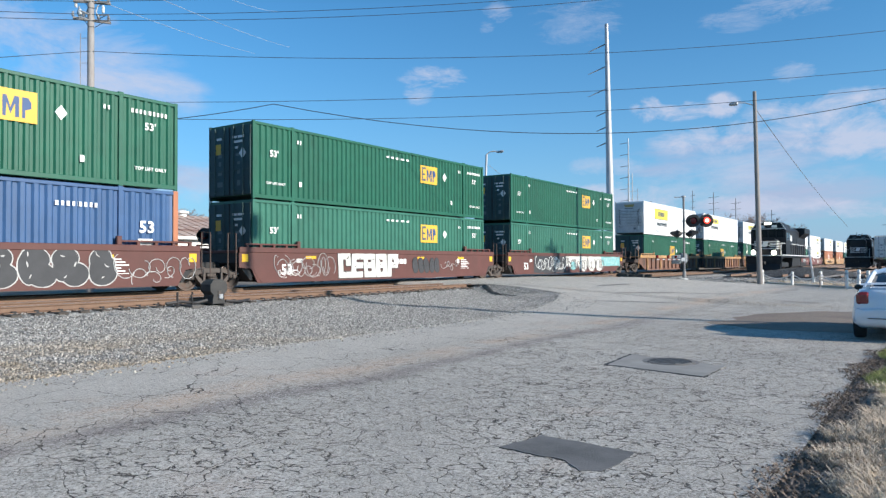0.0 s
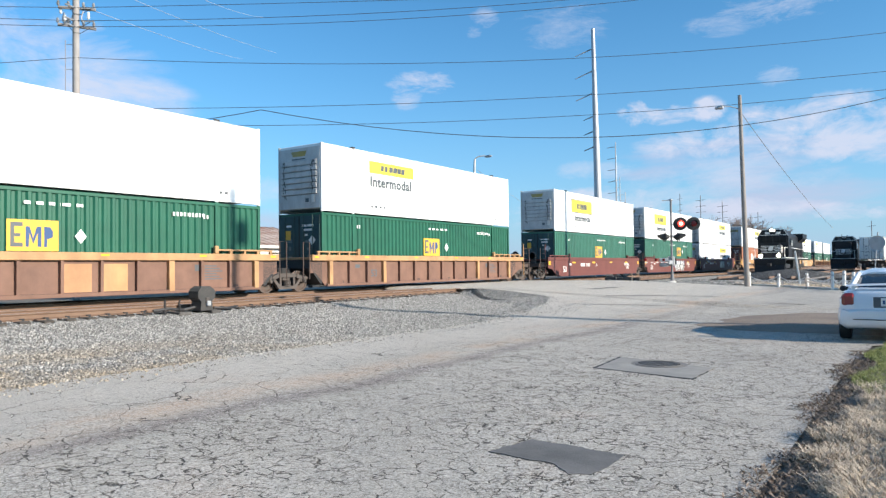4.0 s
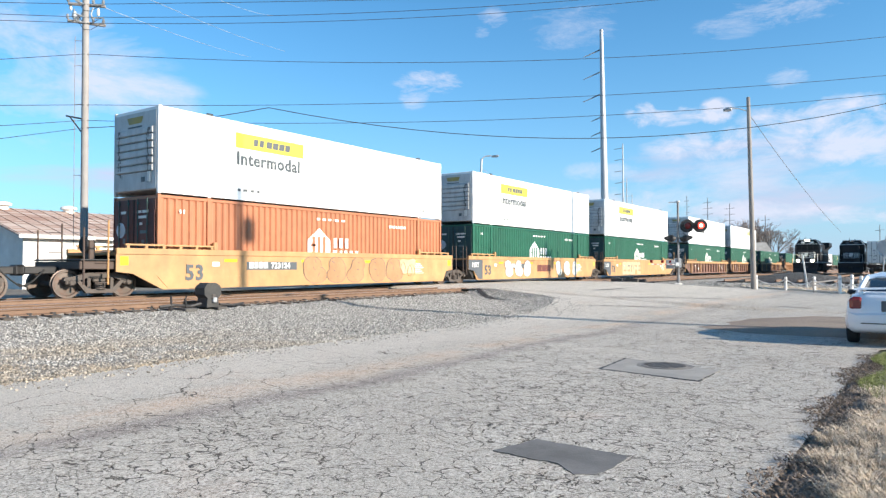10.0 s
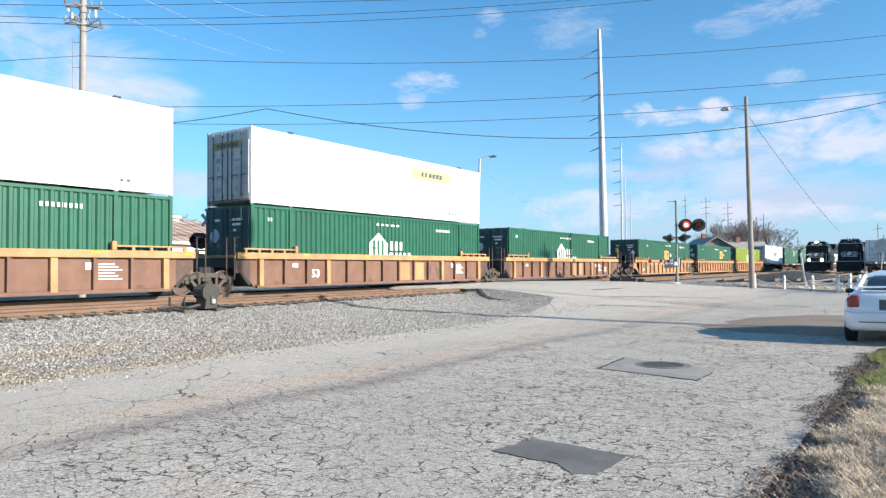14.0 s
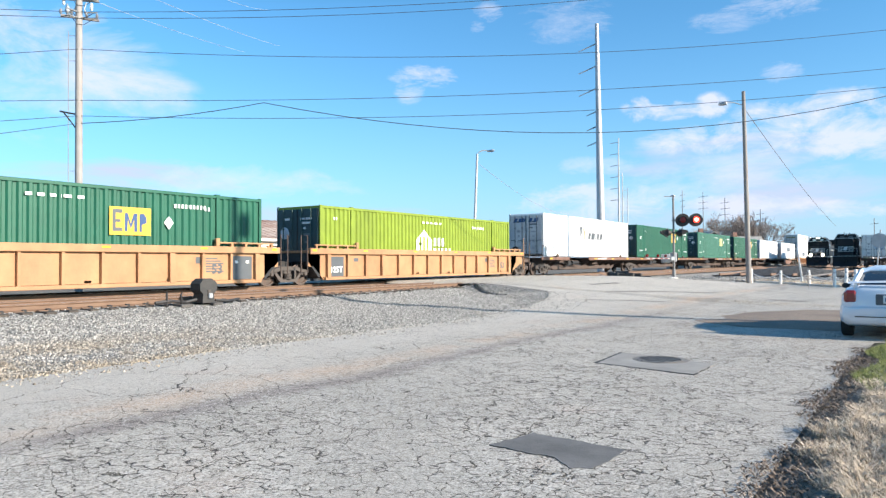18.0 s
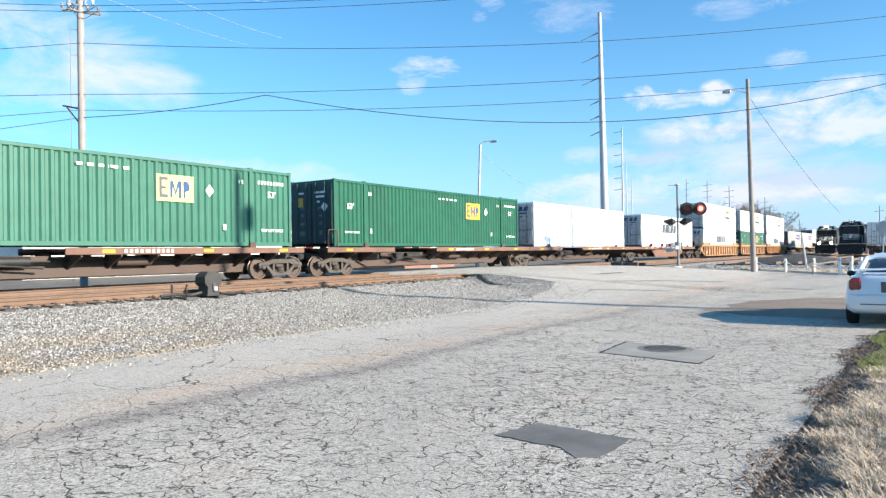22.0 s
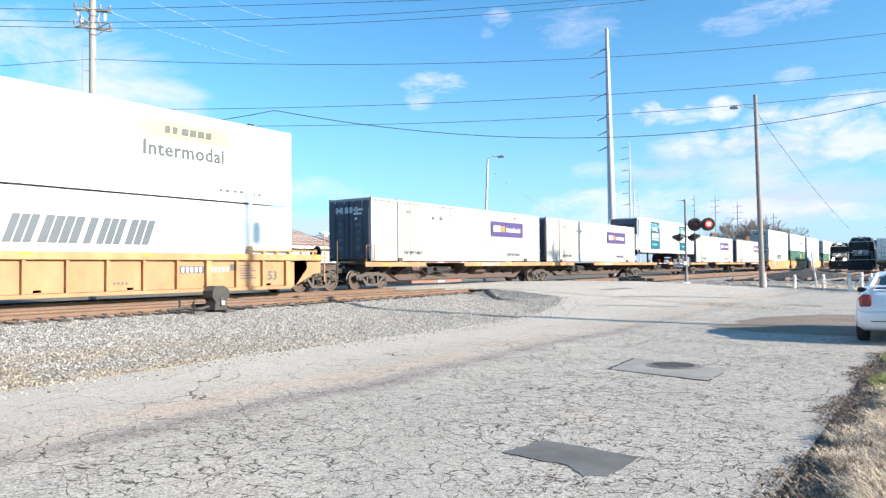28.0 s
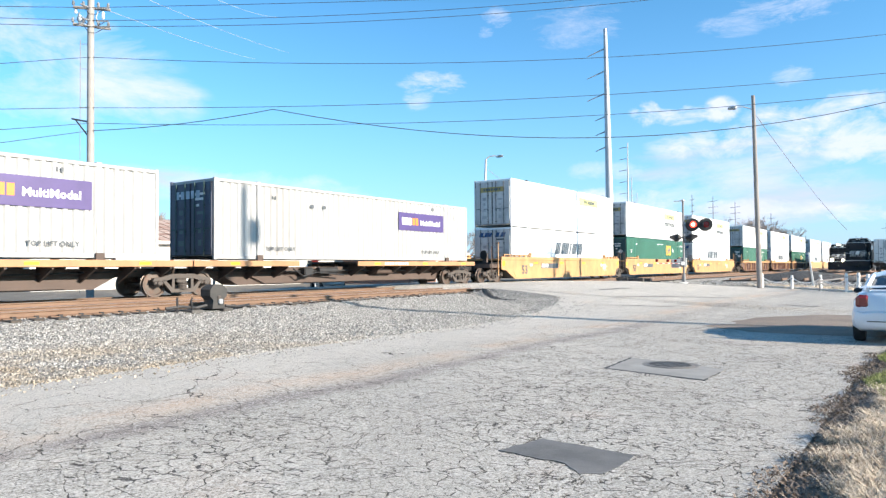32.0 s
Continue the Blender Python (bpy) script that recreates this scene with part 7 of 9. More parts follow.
        for dy in (-1.8, 0, 1.8):
            for sx in (-1, 1):
                part("wheel", WHEEL, M_WHEEL, bogie, at=pose(sx * 0.755, y + dy, 0.44, 0, 0, 0 if sx < 0 else 180))
    for sx in (-1, 1):
        part("hand_rail", Shape().line([(sx * 1.45, 0.6, 1.6), (sx * 1.45, 0.6, 2.65), (sx * 1.45, 2.7, 2.65)], 0.025, 5).line([(sx * 1.45, 5.7, 2.65), (sx * 1.45, L - 0.6, 2.65), (sx * 1.45, L - 0.6, 1.6)], 0.025, 5), M_WLET if lit else M_LOCO, e)
        st = Shape()
        for k in range(11):
            st.rod((sx * 1.45, 6.2 + k * 1.5, 1.6), (sx * 1.45, 6.2 + k * 1.5, 2.65), 0.02, 5)
        part("rail_post", st, M_LOCO, e)
        [part("step", Shape().box(*sorted((sx * 1.1, sx * 1.5)), 0.6, 1.2, z, z + 0.08), M_LOCO, e) for z in (0.5, 0.9, 1.25)]
        lamp = part("ditch_light", Shape().lathe([(0.0, 0.16), (0.25, 0.16), (0.28, 0.1)], (sx * 0.85, 0.45, 1.8), "y", 14), M_BLACK, e)
        if lit:
            part("lamp_lens", Shape().lathe([(-0.03, 0.0001), (-0.02, 0.17), (0.0, 0.18)], (sx * 0.85, 0.44, 1.8), "y", 14), M_LAMP, lamp, "lit lamp")
    head = part("headlight_box", Shape().box(-0.32, 0.32, 2.78, 3.0, 4.36, 4.66, 0.04), M_BLACK, e)
    for sx in (-1, 1):
        part("lamp_lens", Shape().lathe([(-0.03, 0.0001), (-0.02, 0.1), (0.0, 0.11)], (sx * 0.14, 2.77, 4.51), "y", 12), M_LAMP if lit else M_CHROME, head)
    part("air_horn", Shape().rod((0.3, 4.2, 4.75), (0.3, 4.9, 4.8), 0.09, 8, 0.04), M_STEEL, e)
    part("antenna", Shape().rod((-0.4, 4.6, 4.6), (-0.4, 4.6, 5.0), 0.03, 6), M_BLACK, e)
    return e


YARD_Z = 0.5
for (xa, ya), (xb, yb) in YARD:
    k = (xb - xa) / (yb - ya)
    t = thing("yard_track", "dirty yard track in gravel", "railway track", pose(xa + k * (58 - ya), 58, YARD_Z, 0, 0, -math.degrees(math.atan(k))), kind="structure")
    for sx in (-1, 1):
        c = sx * GAUGE / 2
        part("rail", Shape().prism([(c - 0.07, -0.17), (c + 0.07, -0.17), (c + 0.036, -0.03), (c + 0.036, 0.0), (c - 0.036, 0.0), (c - 0.036, -0.03)], "y", 0, 300), M_RAIL, t)
    s = Shape()
    for i in range(160):
        s.box(-1.3, 1.3, i * 0.55, i * 0.55 + 0.23, -0.3, -0.168)
    part("tie", s, M_TIE, t)

engine = locomotive("black road locomotive with white nose stripes, headlights lit, backing away", True)
ENGINE_ROWS = [(0, 67.6), (1.5, 71.0), (3, 75.4), (5, 82.2), (6, 86.0), (8, 94.0), (10, 102.5), (12, 110.5), (14, 116.5), (17, 122.0), (20, 126.5), (22, 129.0), (25, 132.5), (28, 136.0), (32, 139.0)]


def engine_pose(y):
    (xa, ya), (xb, yb) = YARD[0]
    k = (xb - xa) / (yb - ya)
    return pose(xa + k * (y - ya), y, YARD_Z, 0, 0, -math.degrees(math.atan(k)))


engine.matrix_basis = engine_pose(67.6)
idle = locomotive("dark parked locomotive with a tall nose and white stripes", False, True)
idle.matrix_basis = pose(-8.36, 109.0, YARD_Z, 0, 0, -0.3)
flat = copy_thing(PROTO[("spine", "end", "joint", round(TRAIN[20][0] - TRAIN[19][0] - BOX_L, 1), M_CARBROWN.name)], pose(-4.6, 101.0, YARD_Z, 0, 0, -0.3))
tagged(flat, "parked spine car carrying a white container", "railroad car", "parked rail cars")
stored = container("grey-white container on a parked rail car", M_WHITE2, "plate", "door", M_WHITE2)
part("emblem", Shape().lathe([(-0.062, 0.62), (-0.056, 0.62)], (0.55, 0, 1.55), "y", 28), M_SILVER, stored, "pale round emblem")
stored.matrix_basis = pose(-4.6, 101.0, YARD_Z + DECK, 0, 0, -0.3)

# ---------------------------------------------------------------- crossing signals


def signal_mast(label, x, y, z, turn, lit=False, height=5.1, light_z=3.62):
    """A crossing signal; its lamp pairs look along -y and +y of its own space."""
    m = thing("crossing_signal", label, "crossing signal", pose(x, y, z, 0, 0, turn))
    part("base", Shape().box(-0.2, 0.2, -0.2, 0.2, -0.5, 0.06, 0.03), M_WPOST, m, "pale concrete base")
    part("mast", Shape().rod((0, 0, 0), (0, 0, height), 0.065, 12), M_MAST, m, smooth=True)
    part("mast_collar", Shape().lathe([(0.0, 0.12), (0.1, 0.12), (0.5, 0.075)], (0, 0, 0.1), "z", 12), M_MAST, m, smooth=True)
    part("bell", Shape().lathe([(0, 0.03), (0.02, 0.14), (0.08, 0.12), (0.12, 0.03)], (0, 0, height), "z", 14), M_STEEL, m)
    part("bell_arm", Shape().rod((-0.55, 0, height + 0.02), (0.1, 0, height + 0.02), 0.025, 6), M_STEEL, m)
    part("cross_arm", Shape().rod((-0.1 if lit else -0.7, 0, light_z), (1.5 if lit else 0.7, 0, light_z), 0.03, 8), M_BLACK, m)
    for side, zz in ((-1, light_z), (1, light_z)):
        for cx in (0.54, 1.32) if lit else (-0.45, 0.45):
            c = (cx, side * 0.16, zz)
            lamp = part("lamp", Shape().lathe([(-0.16, 0.15), (0.0, 0.19), (0.12, 0.19)] if side > 0 else [(-0.12, 0.19), (0.0, 0.19), (0.16, 0.15)], c, "y", 18), M_BLACK, m, "round signal lamp")
            part("background", Shape().lathe([(-0.006, 0.4), (0.006, 0.4)], (c[0], c[1] + side * 0.02, c[2]), "y", 28), M_BLACK, lamp)
            h = Shape()
            n = 14
            vs, fs = [], []
            for i in range(n + 1):
                a = math.pi * (-0.12 + 1.24 * i / n)
                for r, d in ((0.21, 0.03), (0.21, 0.34), (0.222, 0.34), (0.222, 0.03)):
                    vs.append((c[0] + r * math.cos(a), c[1] + side * d, c[2] + r * math.sin(a)))
            for i in range(n):
                fs += [(i * 4 + k, i * 4 + (k + 1) % 4, i * 4 + 4 + (k + 1) % 4, i * 4 + 4 + k) for k in range(4)]
            part("hood", h.add(vs, fs), M_BLACK, lamp)
            part("lens", Shape().lathe([(-0.02, 0.19), (0.0, 0.18), (0.012, 0.0001)] if side > 0 else [(-0.012, 0.0001), (0.0, 0.18), (0.02, 0.19)], (c[0], c[1] + side * 0.14, c[2]), "y", 18), M_LENS, lamp)
    return m


near_signal = signal_mast("grey railroad crossing signal with paired red flashing lamps", -12.7, 44.25, 0.42, 24, True)
# second pair, turned across the road, lower on the mast
for sx in (-1, 1):
    for d in (-1, 1):
        c = (d * 0.34, sx * 0.36, 2.82)
        lamp = part("side_lamp", Shape().lathe([(-0.18, 0.07), (0.0, 0.19), (0.06, 0.2)] if d > 0 else [(-0.06, 0.2), (0.0, 0.19), (0.18, 0.07)], c, "x", 16), M_BLACK, near_signal)
        part("side_background", Shape().lathe([(-0.006, 0.3), (0.006, 0.3)], (c[0] + d * 0.07, c[1], c[2]), "x", 22), M_BLACK, lamp)
        visor = Shape()
        visor.prism([(c[2] + 0.21, c[0] + d * 0.07), (c[2] + 0.14, c[0] + d * 0.42), (c[2] + 0.02, c[0] + d * 0.44), (c[2] - 0.2, c[0] + d * 0.07)], "y", c[1] - 0.2, c[1] + 0.2)
        visor.v = [(z, y, x) for x, y, z in visor.v]
        part("side_hood", visor, M_BLACK, lamp)
part("side_arm", Shape().rod((-0.34, -0.4, 2.86), (0.34, -0.4, 2.86), 0.03, 8).rod((0, -0.45, 2.86), (0, 0.45, 2.86), 0.03, 8), M_BLACK, near_signal)
part("gate_mechanism", Shape().box(-0.2, 0.2, 0.08, 0.42, 1.0, 1.6, 0.04), M_STEEL, near_signal)
for sx in (-1, 1):
    part("counterweight", Shape().box(sx * 0.3 - 0.05, sx * 0.3 + 0.05, 0.5, 0.85, 1.1, 1.55, 0.03), M_BLACK, near_signal)
part("control_box", Shape().box(-0.75, -0.25, -0.25, 0.1, 0.95, 1.5, 0.03), M_STEEL, near_signal)
M_GATERED = material("faded_red_gate_paint", (0.2, 0.05, 0.04), rough=0.6)
gate = thing("crossing_gate", "lowered red and white crossing gate arm", "crossing gate", pose(-12.75, 44.1, 0.42, 0, 0, 0))
for i in range(9):
    part("gate_board", Shape().box(-0.02, 0.02, -0.5 - 0.5 * (i + 1), -0.5 - 0.5 * i, 1.19, 1.25), M_GATERED if i % 2 else M_OFFWHITE, gate)
part("gate_pivot", Shape().box(-0.12, 0.12, -0.55, 0.15, 1.1, 1.34, 0.03), M_STEEL, gate)
for k in (0.9, 2.4, 4.4):
    part("gate_lamp", Shape().lathe([(0, 0.07), (0.12, 0.09), (0.16, 0.05)], (0, -k - 0.5, 1.3), "z", 10), M_LENS, gate)
flash = thing("signal_glow", "lit red signal lens, flashing from lamp to lamp", "signal light")
part("glow_lens", Shape().lathe([(-0.02, 0.0001), (-0.012, 0.1), (0.0, 0.19), (0.012, 0.195)], (0, 0, 0), "y", 20), M_SIGRED, flash, "glowing red lens")
part("glow_core", Shape().lathe([(-0.032, 0.0001), (-0.026, 0.08), (-0.01, 0.12)], (0, 0, 0), "y", 16), M_SIGCORE, flash, "bright lens core")
far_signal = signal_mast("crossing signal seen from behind, beyond the tracks", -28.6, 21.4, 0.1, 200, height=4.2, light_z=2.75)
for a in (-45, 45):
    part("crossbuck_blade", Shape().box(-0.4, 0.4, -0.075, -0.05, -0.08, 0.08, 0.01), M_STEEL, far_signal, at=pose(0, 0.1, 3.75, 0, a, 0))

# ---------------------------------------------------------------- poles and wires


def pole(label, x, y, z, height, r0, r1, mat, lean=0.0):
    p = thing("utility_pole", label, "utility pole", pose(x, y, z, 0, lean, 0))
    part("shaft", Shape().rod((0, 0, -0.5), (0, 0, height), r0, 14, r1), mat, p, smooth=True)
    return p


def insulator(parent, p):
    part("insulator", Shape().lathe([(0.0, 0.03), (0.04, 0.07), (0.07, 0.04), (0.1, 0.075), (0.14, 0.04), (0.17, 0.06), (0.22, 0.02)], p, "z", 10), M_STEEL, parent)


left_pole = pole("pale weathered timber utility pole with power lines", -30.0, 16.05, 0.0, 14.2, 0.165, 0.135, M_POLE2, -0.4)
for z, turn in ((13.0, 0), (12.2, 12)):
    arm = Shape().box(-0.75, 0.75, -0.05, 0.05, -0.055, 0.055, 0.01)
    part("cross_arm", arm, M_POLE, left_pole, at=pose(0, 0.05, z, 0, 0, 50 + turn))
    for d in (-0.7, -0.3, 0.3, 0.7):
        insulator(left_pole, (d * math.cos(radians(50 + turn)), d * math.sin(radians(50 + turn)), z + 0.07))
for k in range(0, 6, 2):
    part("cutout", Shape().line([(-0.5 + 0.2 * k, -0.2 + 0.1 * k, 12.3), (-0.56 + 0.2 * k, -0.3 + 0.1 * k, 12.55), (-0.5 + 0.2 * k, -0.24 + 0.1 * k, 12.85)], 0.03, 5), M_STEEL, left_pole)
for z in (12.99, 12.42, 12.16):
    for way in (Vector((0.767, 0.641, 0.02)), Vector((0.48, -0.87, -0.1))):
        strain = Shape()
        for k in range(5):
            a = way * (0.22 + 0.11 * k) + Vector((0, 0, z))
            strain.rod(a, a + way * 0.06, 0.042, 8, 0.034).rod(a + way * 0.06, a + way * 0.11, 0.018, 6)
        part("strain_insulator", strain, M_STEEL, left_pole, "grey strain insulator")
    part("jumper_wire", Shape().line([(0.48, 0.4, z), (0.2, 0.1, z - 0.28), (0.1, -0.15, z - 0.3), (0.3, -0.55, z - 0.04)], 0.014, 5), M_WIRE, left_pole)
for x, y, z in ((-0.34, -0.3, 12.55), (-0.5, -0.4, 12.95), (0.42, 0.32, 12.7)):
    part("lightning_arrester", Shape().lathe([(-0.2, 0.03), (-0.14, 0.07), (-0.1, 0.05), (-0.05, 0.07), (0.0, 0.05), (0.05, 0.07), (0.14, 0.03)], (x, y, z), "z", 8), M_WHITE2, left_pole)
part("bracket", Shape().rod((0, 0, 7.95), (-0.62, -0.5, 8.1), 0.035, 6), M_BLACK, left_pole)
part("brace", Shape().rod((0, 0, 7.2), (-0.5, -0.4, 8.06), 0.03, 6), M_BLACK, left_pole)
part("conduit", Shape().line([(-0.34, -0.28, 0.5), (-0.34, -0.28, 11.6)], 0.014, 6), M_POLE, left_pole)
for z in (3.0, 5.5, 8.6, 10.3, 11.4):
    part("standoff", Shape().rod((-0.36, -0.3, z), (0, 0, z), 0.014, 5), M_STEEL, left_pole)

wood_pole = pole("tall weathered timber pole with a street lamp arm", -8.87, 47.1, 0.1, 12.1, 0.175, 0.11, M_POLE, -0.9)
part("lamp_arm", Shape().line([(0, 0, 11.2), (-0.5, -0.3, 11.4), (-0.95, -0.55, 11.42)], 0.03, 6), M_STEEL, wood_pole)
part("lamp_head", Shape().lathe([(-0.3, 0.03), (-0.25, 0.09), (0.05, 0.13), (0.2, 0.11), (0.24, 0.03)], (-1.1, -0.62, 11.36), "x", 12), M_STEEL, wood_pole, "grey cobra-head street lamp")

back_lamp = thing("street_lamp", "grey street lamp behind the tracks", "street lamp", pose(-26.55, 42.85, 0.1))
part("shaft", Shape().rod((-0.1, 0, 0), (0.22, 0.2, 9.2), 0.12, 10, 0.08), M_ZINC, back_lamp, smooth=True)
part("lamp_arm", Shape().line([(0.2, 0.18, 8.7), (0.24, 0.24, 9.25), (0.42, 0.4, 9.42), (0.78, 0.66, 9.46)], 0.045, 6), M_STEEL, back_lamp)
part("lamp_head", Shape().lathe([(-0.3, 0.04), (-0.2, 0.08), (0.15, 0.1), (0.3, 0.04)], (1.0, 0.8, 9.42), "x", 12), M_STEEL, back_lamp)

# poles beside the road that only their shadows show
for x, y, h in ((3.6, 19.4, 17.0), (3.6, 44.4, 12.6)):
    tall = h > 15
    p = pole("timber utility pole at the roadside", x, y, 0.0, 14.0 if tall else h, 0.19, 0.13, M_POLE)
    if tall:
        part("top_mast", Shape().rod((0, 0, 13.5), (0, 0, h), 0.05, 8), M_STEEL, p)
    else:
        part("cross_arm", Shape().box(-0.06, 0.06, -0.9, 0.9, h - 0.75, h - 0.6), M_POLE, p)
    part("transformer", Shape().lathe([(0, 0.2), (0.05, 0.26), (0.8, 0.26), (0.86, 0.18)], (0.0, 0.46, 12.0 if h > 15 else h - 1.7), "z", 16), M_STEEL, p, smooth=True)
    for d in () if tall else (-0.8, -0.4, 0.4, 0.8):
        insulator(p, (0, d, h - 0.6))

steel = thing("transmission_pole", "tall tapered steel transmission pole with six arms", "power pole", pose(-35.0, 88.3, 0.0))
part("shaft", Shape().rod((0.25, 0, 0), (-0.2, 0, 33.2), 0.62, 12, 0.24), M_ZINC, steel, smooth=True)
for i, z in enumerate((30.6, 27.6, 24.6, 21.5, 19.5, 17.4)):
    n = 2.3 if i < 3 else 1.35
    arm = part("arm", Shape().rod((-0.2, 0, z), (-0.2 - n, -n * 0.35, z - n * 0.42), 0.1, 8, 0.05), M_STEEL, steel)
FAR_POLES = [(-68.8, 187.8, 35.8, 6, 1.0), (-101.8, 282.2, 38.4, 6, 1.0), (-133, 377, 42, 5, 1.2), (-47.8, 194.2, 20.0, 3, 0.8), (-42.5, 195.4, 18.2, 3, 0.8), (-34.1, 197.1, 14.9, 2, 0.6), (-33.0, 197.3, 12.7, 1, 0.6), (-52.9, 192.9, 20.6, 3, 0.4), (-26.3, 198.3, 8.9, 1, 0.4), (-8.95, 199.8, 11.6, 1, 0.6), (-72.0, 57.5, 8.9, 2, 0.5)]
for x, y, top, arms, w in FAR_POLES:
    p = thing("distant_pole", "thin distant power line pole", "power pole", pose(x, y, 0))
    part("shaft", Shape().rod((0, 0, 0), (0, 0, top), 0.32 if top > 25 else 0.14, 8, 0.14 if top > 25 else 0.08), M_ZINC if top > 25 else M_MAST, p)
    for k in range(arms):
        z = top - 1.2 - k * (3.2 if top > 25 else 1.6)
        part("arm", Shape().rod((-w * 2.4 if top > 25 else -w * 1.6, 0, z - 0.2), (0 if top > 25 else w * 1.6, 0, z), 0.08 if top > 25 else 0.05, 6), M_ZINC if top > 25 else M_MAST, p)


def cable(label, a, b, sag, r=0.0125, mat=M_WIRE, n=22):
    pts = []
    for i in range(n + 1):
        u = i / n
        p = Vector(a).lerp(Vector(b), u)
        p.z -= sag * 4 * u * (1 - u)
        pts.append(p)
    s = Shape().line([p - Vector(a) for p in pts], r, 5)
    return tagged(part("overhead_cable", s, mat, at=pose(*a)), label, "cable", "overhead cables")


LP, RP = (-30.0, 16.0), (3.5, 44.0)
for za, zb, sag in ((12.99, 15.75, 0.21), (12.42, 17.31, 0.96), (12.16, 17.15, 1.08), (10.8, 13.57, 1.04), (8.57, 11.51, 0.65), (7.89, 10.68, 0.83)):
    cable("dark power line sagging across the sky", (*LP, za), (*RP, zb), sag)
# the bundled line that is held up to a messenger near the pole
kx, ky = LP[0] + 0.18 * 33.5, LP[1] + 0.18 * 28
cable("dark telephone line drawn up to a hanger", (*LP, 7.56), (kx, ky, 8.6), 0.16, 0.018, M_WIRE, 8)
cable("dark telephone line sagging over the crossing", (kx, ky, 8.6), (*RP, 11.2), 2.28, 0.018)
for za, zb, sag in ((12.99, 9.5, 0.0), (12.42, 9.2, 0.0), (12.16, 9.0, 0.0), (10.8, 7.5, 0.0), (8.57, 6.3, 0.0), (7.89, 5.5, 0.0), (7.56, 4.9, 0.0)):
    cable("dark power line running off beside the tracks", (*LP, za), (-25.4, 7.6, zb), sag, 0.0125, M_WIRE, 8)
cable("slack service wire from the timber pole", (-8.95, 47.1, 11.0), (-8.2, 95, 5.6), 0.4, 0.021, M_MAST)
# the sun's glint on these wires is put into their pale colour
for xa, ya, za, x, y, zb in ((-29.9, 16.2, 13.1, -57.6, 48.1, 23.4), (-30.5, 19.1, 14.4, -55.3, 50.7, 24.3), (-28.7, 21.7, 14.8, -56.1, 49.8, 28.0)):
    cable("bright sunlit wire high over the tracks", (xa, ya, za), (x, y, zb), 0.2, 0.014, M_WIRE2, 14)
cable("thin drop wire from the street lamp", (-26.2, 43.1, 8.55), (-45, 100.7, 8.9), 0.9, 0.016, M_STEEL, 14)

# ---------------------------------------------------------------- posts, stand, sign, stop board
for i, (x, y, h, lean) in enumerate(((-9.0, 48.6, 0.95, 0), (-7.1, 47.4, 0.85, 1), (-5.35, 46.0, 0.9, -2), (-3.85, 43.6, 1.0, 0), (-3.2, 42.3, 1.05, 1), (-2.75, 41.6, 1.0, 2))):
    p = thing("fence_post", "short round white-painted post, chipped", "post", pose(x, y, 0.02, 0, lean, 0), "posts along the road edge")
    part("post", Shape().lathe([(-0.3, 0.08), (h - 0.04, 0.08), (h, 0.055), (h, 0.0001)], (0, 0, 0), "z", 12), M_WPOST, p, smooth=True)
    part("rope_ring", Shape().lathe([(h - 0.24, 0.083), (h - 0.2, 0.095), (h - 0.16, 0.083)], (0, 0, 0), "z", 12), M_STEEL, p)
POSTS = [(-9.0, 48.6), (-7.1, 47.4), (-5.35, 46.0), (-3.85, 43.6), (-3.2, 42.3), (-2.75, 41.6)]
for (xa, ya), (xb, yb) in zip(POSTS, POSTS[1:]):
    tagged(cable("pale rope slung between the posts", (xa, ya, 0.72), (xb, yb, 0.72), 0.3, 0.026, M_WPOST, 8), "pale rope slung between the posts", "rope")
leaning = thing("leaning_post", "thin white post leaning to one side", "post", pose(-6.15, 49.5, 0.0, 0, -7, 0))
part("post", Shape().box(-0.05, 0.05, -0.04, 0.04, -0.2, 2.3, 0.01), M_WPOST, leaning)
M_KERB = material("worn_pale_concrete", (0.55, 0.53, 0.49), rough=0.85, vary=0.1, fine=40, bump=0.4, dirt=(0.3, 0.27, 0.23), dirt_amount=0.5, dirt_scale=1.5, world_space=True)
edge = [(-8.9, 49.8), (-6.0, 46.7), (-3.7, 43.6)]
for (xa, ya), (xb, yb) in zip(edge, edge[1:]):
    turn, length = math.degrees(math.atan2(yb - ya, xb - xa)), math.hypot(xb - xa, yb - ya)
    k = thing("kerb", "worn pale concrete kerb along the yard edge", "kerb", pose(xa, ya, road_height(xa, ya) - 0.03, 0, 0, turn), "kerbs along the yard", "structure")
    n = max(1, round(length / 2.0))
    for i in range(n):
        part("kerb_stone", Shape().box(i * length / n + 0.01, (i + 1) * length / n - 0.01, -0.12, 0.12, -0.1, 0.14, 0.02), M_KERB, k)
crate = thing("timber_barrier", "weathered broken timber barrier by the posts", "barrier", pose(-4.6, 44.7, 0.05, 0, 0, 40))
for k, (z, a) in enumerate(((0.3, 8), (0.62, -6))):
    part("board", Shape().box(-0.9, 0.9, -0.03, 0.03, -0.04, 0.04, 0.01), M_POLE, crate, at=pose(0, 0, z, 0, a, 0))
for x in (-0.75, 0.75):
    part("stake", Shape().box(x - 0.035, x + 0.035, 0.03, 0.1, -0.2, 0.8, 0.01), M_POLE, crate)
disc = thing("road_sign", "round sign on a slanting post, seen from behind", "road sign", pose(-2.5, 57.0, 0.1, 0, 5, 0))
part("post", Shape().rod((0, 0, -0.2), (0, 0, 3.5), 0.04, 8), M_STEEL, disc)
part("plate", Shape().lathe([(-0.01, 0.5), (0.01, 0.5)], (0.0, -0.05, 2.75), "y", 28), M_STEEL, disc)
